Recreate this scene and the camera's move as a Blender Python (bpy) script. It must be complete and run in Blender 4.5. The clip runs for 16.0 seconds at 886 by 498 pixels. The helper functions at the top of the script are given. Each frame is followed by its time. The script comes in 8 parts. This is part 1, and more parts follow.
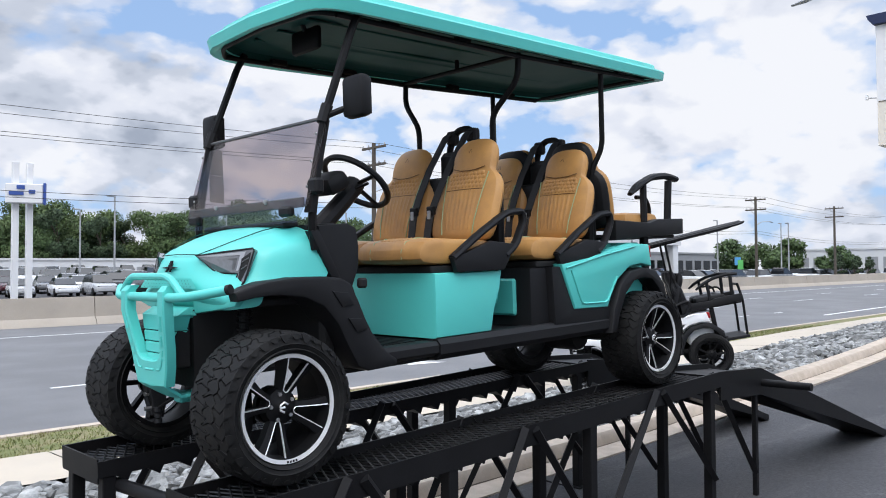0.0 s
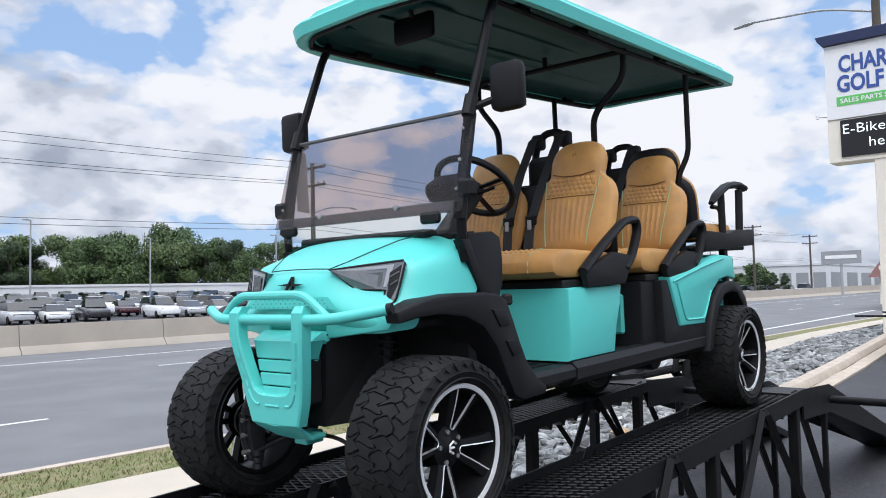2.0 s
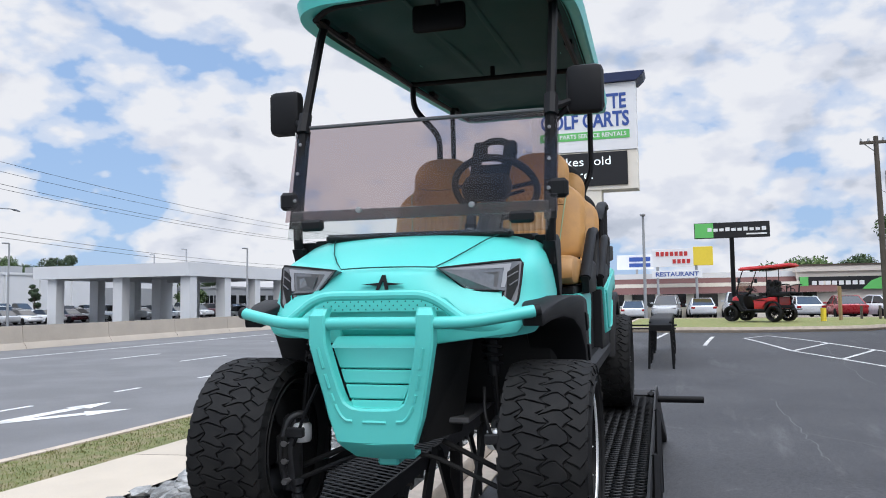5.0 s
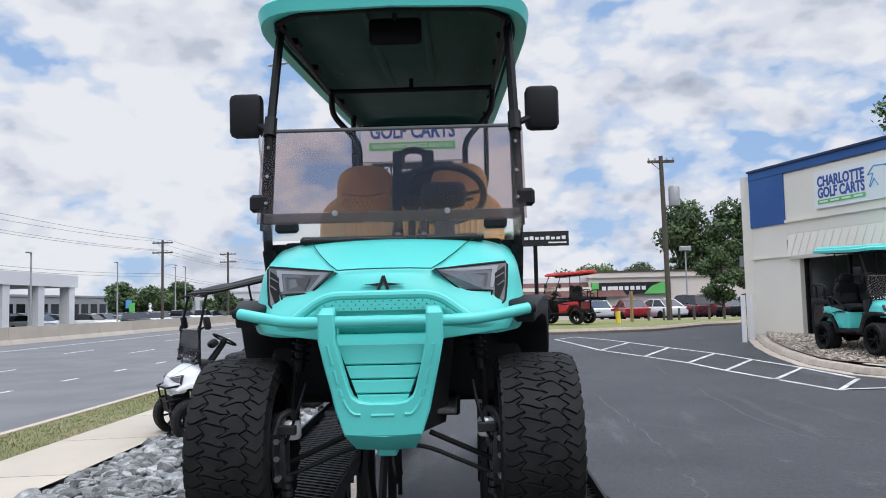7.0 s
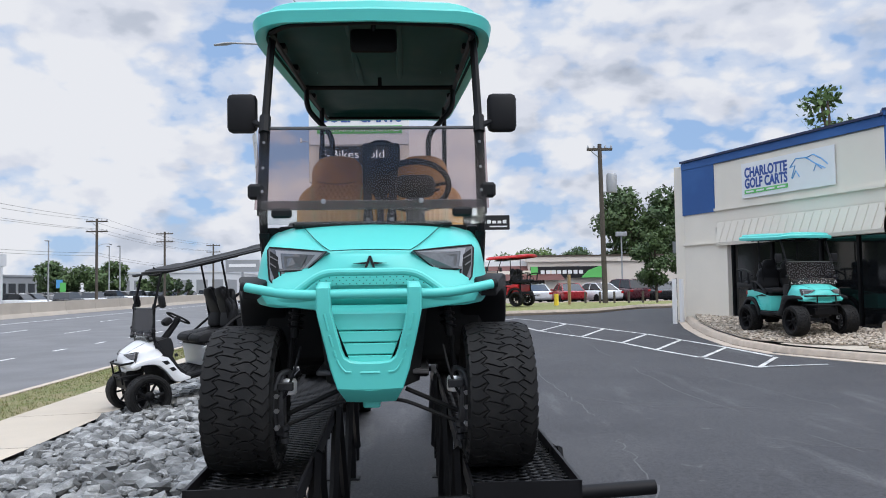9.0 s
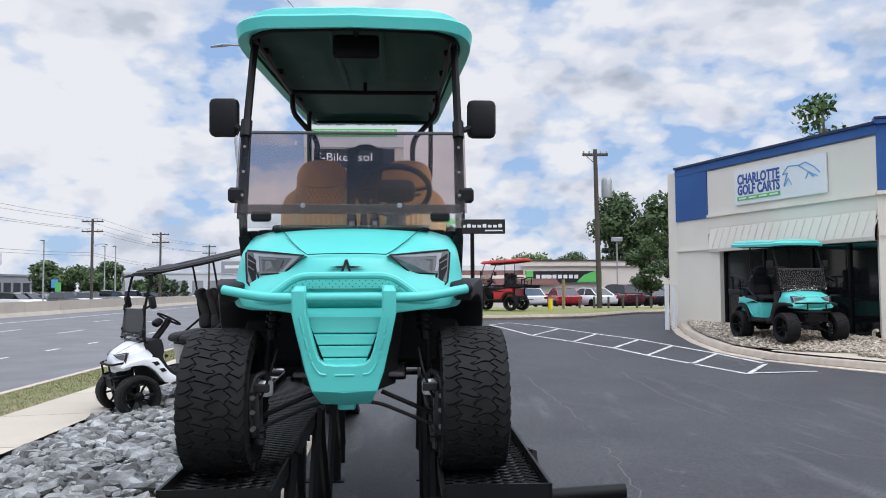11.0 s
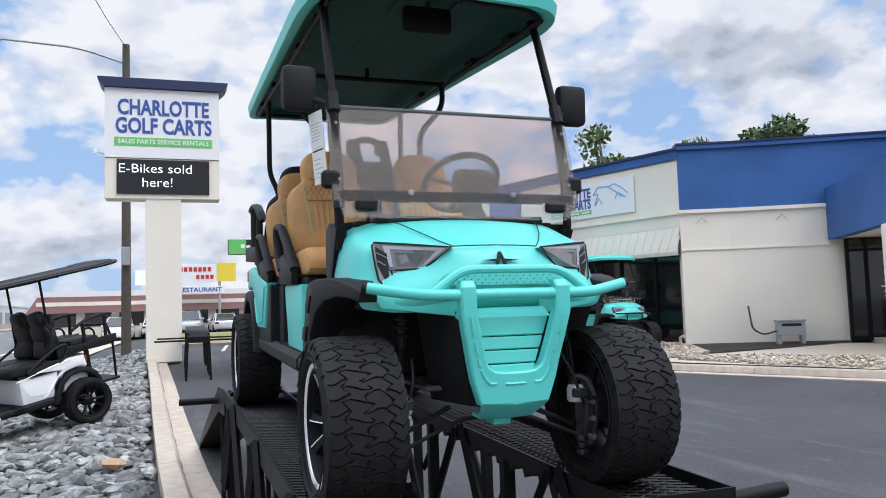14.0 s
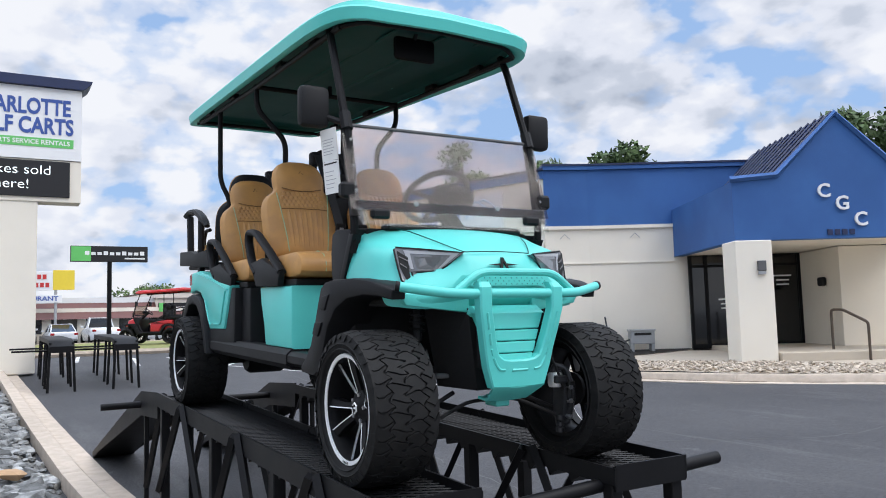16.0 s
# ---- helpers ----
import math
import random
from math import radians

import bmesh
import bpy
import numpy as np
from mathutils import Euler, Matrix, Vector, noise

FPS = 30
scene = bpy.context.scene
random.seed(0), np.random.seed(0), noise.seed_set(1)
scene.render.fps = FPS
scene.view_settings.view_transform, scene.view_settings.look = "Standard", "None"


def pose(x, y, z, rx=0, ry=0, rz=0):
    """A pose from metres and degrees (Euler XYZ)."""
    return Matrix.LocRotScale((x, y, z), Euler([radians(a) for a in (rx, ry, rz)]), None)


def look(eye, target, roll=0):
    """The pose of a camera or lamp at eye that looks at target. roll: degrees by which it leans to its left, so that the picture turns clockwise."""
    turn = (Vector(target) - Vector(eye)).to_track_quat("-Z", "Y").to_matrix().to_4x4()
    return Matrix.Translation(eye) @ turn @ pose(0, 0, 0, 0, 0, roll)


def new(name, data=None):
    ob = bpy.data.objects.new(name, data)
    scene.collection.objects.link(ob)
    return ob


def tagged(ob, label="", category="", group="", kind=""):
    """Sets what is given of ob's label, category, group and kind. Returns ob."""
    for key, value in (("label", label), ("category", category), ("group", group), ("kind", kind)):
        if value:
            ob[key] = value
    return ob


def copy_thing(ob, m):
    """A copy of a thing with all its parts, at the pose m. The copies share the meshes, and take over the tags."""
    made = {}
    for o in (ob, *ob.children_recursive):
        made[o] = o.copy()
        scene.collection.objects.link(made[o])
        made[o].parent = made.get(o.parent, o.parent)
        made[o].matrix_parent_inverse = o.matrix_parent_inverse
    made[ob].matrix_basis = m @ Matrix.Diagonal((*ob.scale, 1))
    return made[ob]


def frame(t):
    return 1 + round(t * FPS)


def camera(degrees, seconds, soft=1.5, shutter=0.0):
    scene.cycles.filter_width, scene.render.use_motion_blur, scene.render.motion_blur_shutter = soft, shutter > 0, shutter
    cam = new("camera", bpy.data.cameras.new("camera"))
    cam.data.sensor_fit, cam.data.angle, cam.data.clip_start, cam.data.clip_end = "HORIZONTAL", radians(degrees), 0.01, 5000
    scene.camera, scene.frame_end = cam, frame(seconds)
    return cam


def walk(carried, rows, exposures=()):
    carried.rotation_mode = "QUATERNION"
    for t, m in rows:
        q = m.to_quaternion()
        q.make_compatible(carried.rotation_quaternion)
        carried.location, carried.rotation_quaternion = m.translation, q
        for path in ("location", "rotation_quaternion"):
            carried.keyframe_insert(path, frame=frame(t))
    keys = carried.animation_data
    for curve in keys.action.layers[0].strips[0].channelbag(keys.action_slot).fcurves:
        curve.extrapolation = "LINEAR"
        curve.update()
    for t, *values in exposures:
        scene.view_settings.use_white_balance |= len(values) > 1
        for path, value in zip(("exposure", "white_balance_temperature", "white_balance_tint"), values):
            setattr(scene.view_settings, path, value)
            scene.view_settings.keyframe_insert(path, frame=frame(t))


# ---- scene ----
cam = camera(58.7, 16.0, soft=1.0)
PATH = [
    (0, (0.0, 0.0, 1.65), (1.381, 1.446, 1.708), -0.3),
    (0.5, (-0.034, 0.165, 1.642), (1.358, 1.6, 1.71), -0.8),
    (1, (-0.063, 0.429, 1.651), (1.355, 1.837, 1.733), -1.2),
    (1.5, (-0.208, 0.695, 1.637), (1.249, 2.061, 1.735), -1.4),
    (2, (-0.325, 0.978, 1.634), (1.187, 2.283, 1.745), -1.2),
    (2.5, (-0.346, 1.239, 1.63), (1.23, 2.465, 1.741), -0.6),
    (3, (-0.46, 1.524, 1.609), (1.191, 2.647, 1.728), -0.2),
    (3.5, (-0.637, 1.805, 1.608), (1.097, 2.794, 1.731), 0.1),
    (4, (-0.697, 2.013, 1.608), (1.11, 2.862, 1.735), 0.1),
    (4.2, (-0.756, 2.078, 1.618), (1.074, 2.876, 1.745), -0.1),
    (6.3, (-1.008, 2.914, 1.589), (0.973, 3.136, 1.75), -1.2),
    (6.5, (-1.056, 2.969, 1.596), (0.93, 3.144, 1.756), -1.2),
    (7, (-1.184, 2.978, 1.593), (0.808, 3.072, 1.739), -1.3),
    (7.5, (-1.349, 2.961, 1.571), (0.647, 2.987, 1.699), -1.3),
    (8, (-1.521, 3.056, 1.562), (0.476, 3.034, 1.673), -1.4),
    (8.5, (-1.654, 3.117, 1.565), (0.343, 3.067, 1.663), -1.1),
    (11, (-1.735, 3.021, 1.571), (0.261, 2.956, 1.679), -0.3),
    (11.5, (-1.703, 3.037, 1.563), (0.291, 2.933, 1.671), -0.5),
    (12, (-1.634, 3.268, 1.548), (0.356, 3.091, 1.657), -0.9),
    (12.5, (-1.493, 3.531, 1.531), (0.484, 3.253, 1.648), -1.4),
    (13, (-1.296, 3.781, 1.534), (0.658, 3.378, 1.664), -1.7),
    (13.5, (-1.185, 4.111, 1.504), (0.739, 3.586, 1.648), -1.8),
    (14, (-1.095, 4.414, 1.502), (0.794, 3.775, 1.656), -1.8),
    (14.5, (-0.96, 4.633, 1.491), (0.884, 3.874, 1.653), -1.6),
    (15, (-0.919, 4.882, 1.473), (0.878, 4.02, 1.638), -1.4),
    (15.5, (-1.031, 5.066, 1.478), (0.727, 4.127, 1.647), -1.4),
    (16, (-1.221, 5.164, 1.459), (0.509, 4.177, 1.633), -1.6),
]
walk(cam, [(t, look(eye, target, roll)) for t, eye, target, roll in PATH], exposures=[(0, 0.05), (3.0, 0.03), (6.5, -0.13), (11.5, -0.09), (13.5, 0.0), (16, 0.04)])
# ---- world and light ----
SUN_AZ, SUN_EL = 234.0, 50.0
world = bpy.data.worlds.new("sky")
scene.world = world
world.use_nodes = True
nt = world.node_tree
nt.nodes.clear()
w_out = nt.nodes.new("ShaderNodeOutputWorld")
w_bg = nt.nodes.new("ShaderNodeBackground")
w_sky = nt.nodes.new("ShaderNodeTexSky")
w_sky.sky_type = "NISHITA"
w_sky.sun_disc = False
w_sky.sun_elevation = radians(SUN_EL)
w_sky.sun_rotation = radians(SUN_AZ)
w_co = nt.nodes.new("ShaderNodeTexCoord")
w_sep = nt.nodes.new("ShaderNodeSeparateXYZ")
nt.links.new(w_co.outputs["Generated"], w_sep.inputs[0])


def w_math(op, a, b=None, clamp=False):
    n = nt.nodes.new("ShaderNodeMath")
    n.operation, n.use_clamp = op, clamp
    for k, v in enumerate((a, b)):
        if v is None:
            continue
        if isinstance(v, (int, float)):
            n.inputs[k].default_value = v
        else:
            nt.links.new(v, n.inputs[k])
    return n.outputs[0]


# Clouds lie on a flat layer: the direction is divided by its height above the horizon.
w_h = w_math("ADD", w_math("MAXIMUM", w_sep.outputs[2], 0.0), 0.62)
w_com = nt.nodes.new("ShaderNodeCombineXYZ")
nt.links.new(w_math("DIVIDE", w_sep.outputs[0], w_h), w_com.inputs[0])
nt.links.new(w_math("DIVIDE", w_sep.outputs[1], w_h), w_com.inputs[1])
nt.links.new(w_math("MULTIPLY", w_sep.outputs[2], 1.3), w_com.inputs[2])


def w_noise(scale, detail, rough, offset):
    m = nt.nodes.new("ShaderNodeMapping")
    m.inputs["Location"].default_value = offset
    nt.links.new(w_com.outputs[0], m.inputs[0])
    n = nt.nodes.new("ShaderNodeTexNoise")
    n.inputs["Scale"].default_value, n.inputs["Detail"].default_value, n.inputs["Roughness"].default_value = scale, detail, rough
    n.inputs["Distortion"].default_value = 0.08
    nt.links.new(m.outputs[0], n.inputs["Vector"])
    return n.outputs["Fac"]


def w_ramp(fac, stops):
    r = nt.nodes.new("ShaderNodeValToRGB")
    r.color_ramp.interpolation = "EASE"
    while len(r.color_ramp.elements) < len(stops):
        r.color_ramp.elements.new(0.5)
    for e, (p, c) in zip(r.color_ramp.elements, stops):
        e.position, e.color = p, (*c, 1) if len(c) == 3 else c
    nt.links.new(fac, r.inputs[0])
    return r.outputs[0]


def w_puffs(scale, offset):
    """Rounded cells that give the clouds their heaped edges."""
    m = nt.nodes.new("ShaderNodeMapping")
    m.inputs["Location"].default_value = offset
    nt.links.new(w_com.outputs[0], m.inputs[0])
    v = nt.nodes.new("ShaderNodeTexVoronoi")
    v.feature = "SMOOTH_F1"
    v.inputs["Scale"].default_value, v.inputs["Smoothness"].default_value = scale, 0.35
    v.inputs["Detail"].default_value, v.inputs["Roughness"].default_value = 2.5, 0.55
    nt.links.new(m.outputs[0], v.inputs["Vector"])
    return v.outputs["Distance"]


def w_density(up):
    """Cloud thickness, looked up a little higher in the sky by up."""
    big = w_noise(3.6, 11.0, 0.53, (5.4, 2.9, 0.4 + up))
    return w_math("ADD", big, w_math("MULTIPLY", w_math("SUBTRACT", 0.42, w_puffs(10.5, (1.3, 0.4, 0.2 + up))), 0.17))


w_big = w_density(0.0)
w_lift = w_density(0.07)
w_soft = w_noise(1.6, 3.0, 0.5, (7.3, 4.2, 2.0))
w_cover = w_ramp(w_math("ADD", w_big, w_math("MULTIPLY", w_math("SUBTRACT", w_soft, 0.5), 0.25)), [(0.28, (0, 0, 0)), (0.33, (0.55, 0.55, 0.55)), (0.40, (1, 1, 1))])
# thick parts, and parts with more cloud above them, are grey
w_dense = w_math("ADD", w_math("MULTIPLY", w_math("SUBTRACT", w_lift, w_big), 1.9), w_math("ADD", w_math("MULTIPLY", w_math("SUBTRACT", w_big, 0.42), 1.3), w_math("MULTIPLY", w_math("SUBTRACT", w_soft, 0.5), 1.15)))
w_cloud = w_ramp(w_math("ADD", w_dense, 0.5), [(0.36, (8.6, 8.8, 9.35)), (0.52, (7.4, 7.75, 8.7)), (0.68, (5.5, 6.0, 7.05)), (0.90, (3.5, 4.0, 5.0))])
w_blue = nt.nodes.new("ShaderNodeMix")
w_blue.data_type = "RGBA"
w_blue.inputs[0].default_value = 0.7
nt.links.new(w_sky.outputs[0], w_blue.inputs[6])
w_blue.inputs[7].default_value = (3.9, 6.0, 9.8, 1)
w_mix = nt.nodes.new("ShaderNodeMix")
w_mix.data_type = "RGBA"
nt.links.new(w_cover, w_mix.inputs[0])
nt.links.new(w_blue.outputs[2], w_mix.inputs[6])
nt.links.new(w_cloud, w_mix.inputs[7])
# a cloudy sky is brighter overhead than low down
w_up = w_math("ADD", w_math("MULTIPLY", w_math("MAXIMUM", w_math("SUBTRACT", w_sep.outputs[2], 0.40), 0.0), 4.2), 0.97)
w_sc = nt.nodes.new("ShaderNodeVectorMath")
w_sc.operation = "SCALE"
nt.links.new(w_mix.outputs[2], w_sc.inputs[0])
nt.links.new(w_up, w_sc.inputs["Scale"])
nt.links.new(w_sc.outputs[0], w_bg.inputs[0])
w_bg.inputs[1].default_value = 0.105
nt.links.new(w_bg.outputs[0], w_out.inputs[0])

sun_data = bpy.data.lights.new("sun", "SUN")
sun_data.energy, sun_data.angle, sun_data.color = 1.4, radians(40), (1.0, 0.96, 0.92)
sun = new("sun", sun_data)
s_az, s_el = radians(SUN_AZ), radians(SUN_EL)
sun.matrix_world = look((0, 0, 30), (-math.sin(s_az) * math.cos(s_el), -math.cos(s_az) * math.cos(s_el), 30 - math.sin(s_el)))


# ---- materials ----
def mat(name, color, rough=0.5, metal=0.0, var=0.08, scale=6.0, fine=60.0, bump=0.1, rand=0.0, island=0.0, coat=0.0, tint=None, dist=0.01, spec=0.5):
    m = bpy.data.materials.new(name)
    m.use_nodes = True
    t = m.node_tree
    b = t.nodes["Principled BSDF"]
    b.inputs["Roughness"].default_value, b.inputs["Metallic"].default_value = rough, metal
    b.inputs["Coat Weight"].default_value = coat
    b.inputs["Specular IOR Level"].default_value = spec
    co = t.nodes.new("ShaderNodeTexCoord")
    n1, n2 = t.nodes.new("ShaderNodeTexNoise"), t.nodes.new("ShaderNodeTexNoise")
    n1.inputs["Scale"].default_value, n1.inputs["Detail"].default_value = scale, 4
    n2.inputs["Scale"].default_value, n2.inputs["Detail"].default_value = fine, 3
    for n in (n1, n2):
        t.links.new(co.outputs["Object"], n.inputs["Vector"])
    add = t.nodes.new("ShaderNodeMath")
    add.operation = "ADD"
    t.links.new(n1.outputs["Fac"], add.inputs[0])
    t.links.new(n2.outputs["Fac"], add.inputs[1])
    mp = t.nodes.new("ShaderNodeMapRange")
    mp.inputs["From Min"].default_value, mp.inputs["From Max"].default_value = 0.6, 1.4
    mp.inputs["To Min"].default_value, mp.inputs["To Max"].default_value = 1 - var, 1 + var
    t.links.new(add.outputs[0], mp.inputs["Value"])
    value = mp.outputs[0]
    if rand or island:
        src = t.nodes.new("ShaderNodeObjectInfo").outputs["Random"] if rand else t.nodes.new("ShaderNodeNewGeometry").outputs["Random Per Island"]
        mr = t.nodes.new("ShaderNodeMapRange")
        mr.inputs["To Min"].default_value, mr.inputs["To Max"].default_value = 1 - (rand or island), 1 + (rand or island)
        t.links.new(src, mr.inputs["Value"])
        mu = t.nodes.new("ShaderNodeMath")
        mu.operation = "MULTIPLY"
        t.links.new(value, mu.inputs[0])
        t.links.new(mr.outputs[0], mu.inputs[1])
        value = mu.outputs[0]
    sc = t.nodes.new("ShaderNodeVectorMath")
    sc.operation = "SCALE"
    if tint:
        mx = t.nodes.new("ShaderNodeMix")
        mx.data_type = "RGBA"
        mx.inputs[6].default_value, mx.inputs[7].default_value = (*color, 1), (*tint, 1)
        st = t.nodes.new("ShaderNodeMapRange")
        st.inputs["From Min"].default_value, st.inputs["From Max"].default_value = 0.42, 0.62
        t.links.new(n1.outputs["Fac"], st.inputs["Value"])
        t.links.new(st.outputs[0], mx.inputs[0])
        t.links.new(mx.outputs[2], sc.inputs[0])
    else:
        sc.inputs[0].default_value = color
    t.links.new(value, sc.inputs["Scale"])
    t.links.new(sc.outputs[0], b.inputs["Base Color"])
    if bump:
        bp = t.nodes.new("ShaderNodeBump")
        bp.inputs["Strength"].default_value, bp.inputs["Distance"].default_value = bump, dist
        t.links.new(n2.outputs["Fac"], bp.inputs["Height"])
        t.links.new(bp.outputs[0], b.inputs["Normal"])
    rr = t.nodes.new("ShaderNodeMapRange")
    rr.inputs["To Min"].default_value, rr.inputs["To Max"].default_value = max(0.02, rough - 0.06), min(1, rough + 0.06)
    t.links.new(n1.outputs["Fac"], rr.inputs["Value"])
    t.links.new(rr.outputs[0], b.inputs["Roughness"])
    return m


def glass(name, color, alpha, rough=0.03, edge=0.5, haze=0.0):
    """Thin tinted sheet: clear light through the sheet's colour, with a real gloss on top."""
    m = bpy.data.materials.new(name)
    m.use_nodes = True
    t = m.node_tree
    t.nodes.clear()
    out, mix = t.nodes.new("ShaderNodeOutputMaterial"), t.nodes.new("ShaderNodeMixShader")
    tr, gl, lw = t.nodes.new("ShaderNodeBsdfTransparent"), t.nodes.new("ShaderNodeBsdfGlossy"), t.nodes.new("ShaderNodeLayerWeight")
    tr.inputs[0].default_value = (*color, 1)
    gl.inputs["Roughness"].default_value = rough
    lw.inputs["Blend"].default_value = 0.5
    pw = t.nodes.new("ShaderNodeMath")
    pw.operation, pw.inputs[1].default_value = "POWER", 3.0
    t.links.new(lw.outputs["Facing"], pw.inputs[0])
    mul = t.nodes.new("ShaderNodeMath")
    mul.operation, mul.inputs[1].default_value, mul.inputs[2].default_value = "MULTIPLY_ADD", edge, alpha
    mul.use_clamp = True
    t.links.new(pw.outputs[0], mul.inputs[0])
    t.links.new(mul.outputs[0], mix.inputs[0])
    t.links.new(tr.outputs[0], mix.inputs[1])
    t.links.new(gl.outputs[0], mix.inputs[2])
    if not haze:
        t.links.new(mix.outputs[0], out.inputs[0])
        return m
    hz, df = t.nodes.new("ShaderNodeMixShader"), t.nodes.new("ShaderNodeBsdfDiffuse")
    hz.inputs[0].default_value = haze
    df.inputs[0].default_value = (0.55, 0.52, 0.52, 1)
    t.links.new(mix.outputs[0], hz.inputs[1])
    t.links.new(df.outputs[0], hz.inputs[2])
    t.links.new(hz.outputs[0], out.inputs[0])
    return m


def glow(name, color, power):
    m = bpy.data.materials.new(name)
    m.use_nodes = True
    b = m.node_tree.nodes["Principled BSDF"]
    b.inputs["Base Color"].default_value = (*color, 1)
    b.inputs["Emission Color"].default_value = (*color, 1)
    b.inputs["Emission Strength"].default_value = power
    return m


TEAL = mat("teal_paint", (0.098, 0.60, 0.545), 0.42, var=0.03, scale=3, fine=300, bump=0.02, dist=0.001, coat=0.05)
# darkened copy of the teal: the roof underside's shade is in the colour
TEAL_SHADED = mat("teal_shaded", (0.004, 0.055, 0.049), 0.6, var=0.05, bump=0.03, dist=0.001, spec=0.2)
BLACK = mat("black_plastic", (0.0105, 0.0108, 0.0122), 0.56, var=0.15, scale=5, fine=400, bump=0.15, dist=0.001, spec=0.22)
BLACK_METAL = mat("black_powder_coat", (0.006, 0.006, 0.0068), 0.5, var=0.2, scale=7, fine=300, bump=0.1, dist=0.001, spec=0.16)
RAMPBLACK = mat("ramp_black_paint", (0.008, 0.008, 0.009), 0.5, var=0.3, scale=6, fine=200, bump=0.15, dist=0.001, spec=0.18)
MESH = mat("black_mesh_steel", (0.010, 0.010, 0.011), 0.4, var=0.2, bump=0, spec=0.3)
# near-black for hollows, their shade put into the colour; also plain dark parts
DARK = mat("shade_and_dark_parts", (0.004, 0.004, 0.0045), 0.75, var=0.2, bump=0.1)
RUBBER = mat("tyre_rubber", (0.0098, 0.0098, 0.0102), 0.7, var=0.3, scale=14, fine=220, bump=0.35, dist=0.002, tint=(0.014, 0.0138, 0.0136), spec=0.22)
LEATHER = mat("tan_leather", (0.46, 0.240, 0.078), 0.5, var=0.1, scale=9, fine=500, bump=0.2, dist=0.001, tint=(0.52, 0.27, 0.08))
STITCH = mat("brown_stitching", (0.16, 0.075, 0.02), 0.7, var=0.1, bump=0)
PIPING = mat("pale_green_piping", (0.30, 0.42, 0.24), 0.5, var=0.05, bump=0)
SILVER = mat("machined_alloy", (0.86, 0.87, 0.88), 0.34, metal=0.45, var=0.05, bump=0.02, dist=0.001)
STEEL = mat("grey_steel", (0.35, 0.35, 0.36), 0.4, metal=0.7, var=0.15, bump=0.05)
CASTIRON = mat("cast_iron", (0.032, 0.033, 0.036), 0.42, metal=0.4, var=0.25, scale=20, fine=200, bump=0.3, dist=0.001)
GREYTRIM = mat("grey_trim", (0.10, 0.10, 0.105), 0.5, var=0.1, bump=0.05)
WHITE = mat("white_paint", (0.80, 0.81, 0.82), 0.35, var=0.03, bump=0.02, coat=0.3)
PAPER = mat("white_paper", (0.78, 0.78, 0.76), 0.7, var=0.03, bump=0)
PAPERGREY = mat("print_grey", (0.4, 0.4, 0.42), 0.8, var=0.03, bump=0)
RED = mat("red_paint", (0.55, 0.02, 0.025), 0.35, var=0.04, bump=0.02, coat=0.3)
BELT = mat("belt_webbing", (0.014, 0.014, 0.016), 0.8, var=0.15, fine=500, bump=0.3, dist=0.001)
LAMPGLASS = mat("headlamp_glass", (0.15, 0.15, 0.16), 0.14, var=0.2, scale=20, bump=0, coat=1.0, spec=0.8)
LAMPWHITE = mat("light_guide", (0.36, 0.36, 0.385), 0.3, var=0.03, bump=0)
SHIELD = glass("smoked_acrylic", (0.70, 0.645, 0.65), 0.024, 0.05, 0.32)
SMOKE = glass("dark_smoked_acrylic", (0.26, 0.25, 0.26), 0.03, 0.05, 0.3)
SHIELD_DARK = glass("dark_acrylic_band", (0.40, 0.37, 0.38), 0.05, 0.06, 0.3, 0.06)
CLEAR = glass("clear_acrylic", (0.84, 0.86, 0.86), 0.02, 0.05, 0.12)
MIRROR = mat("mirror_glass", (0.02, 0.02, 0.022), 0.15, metal=0.0, var=0.05, bump=0)
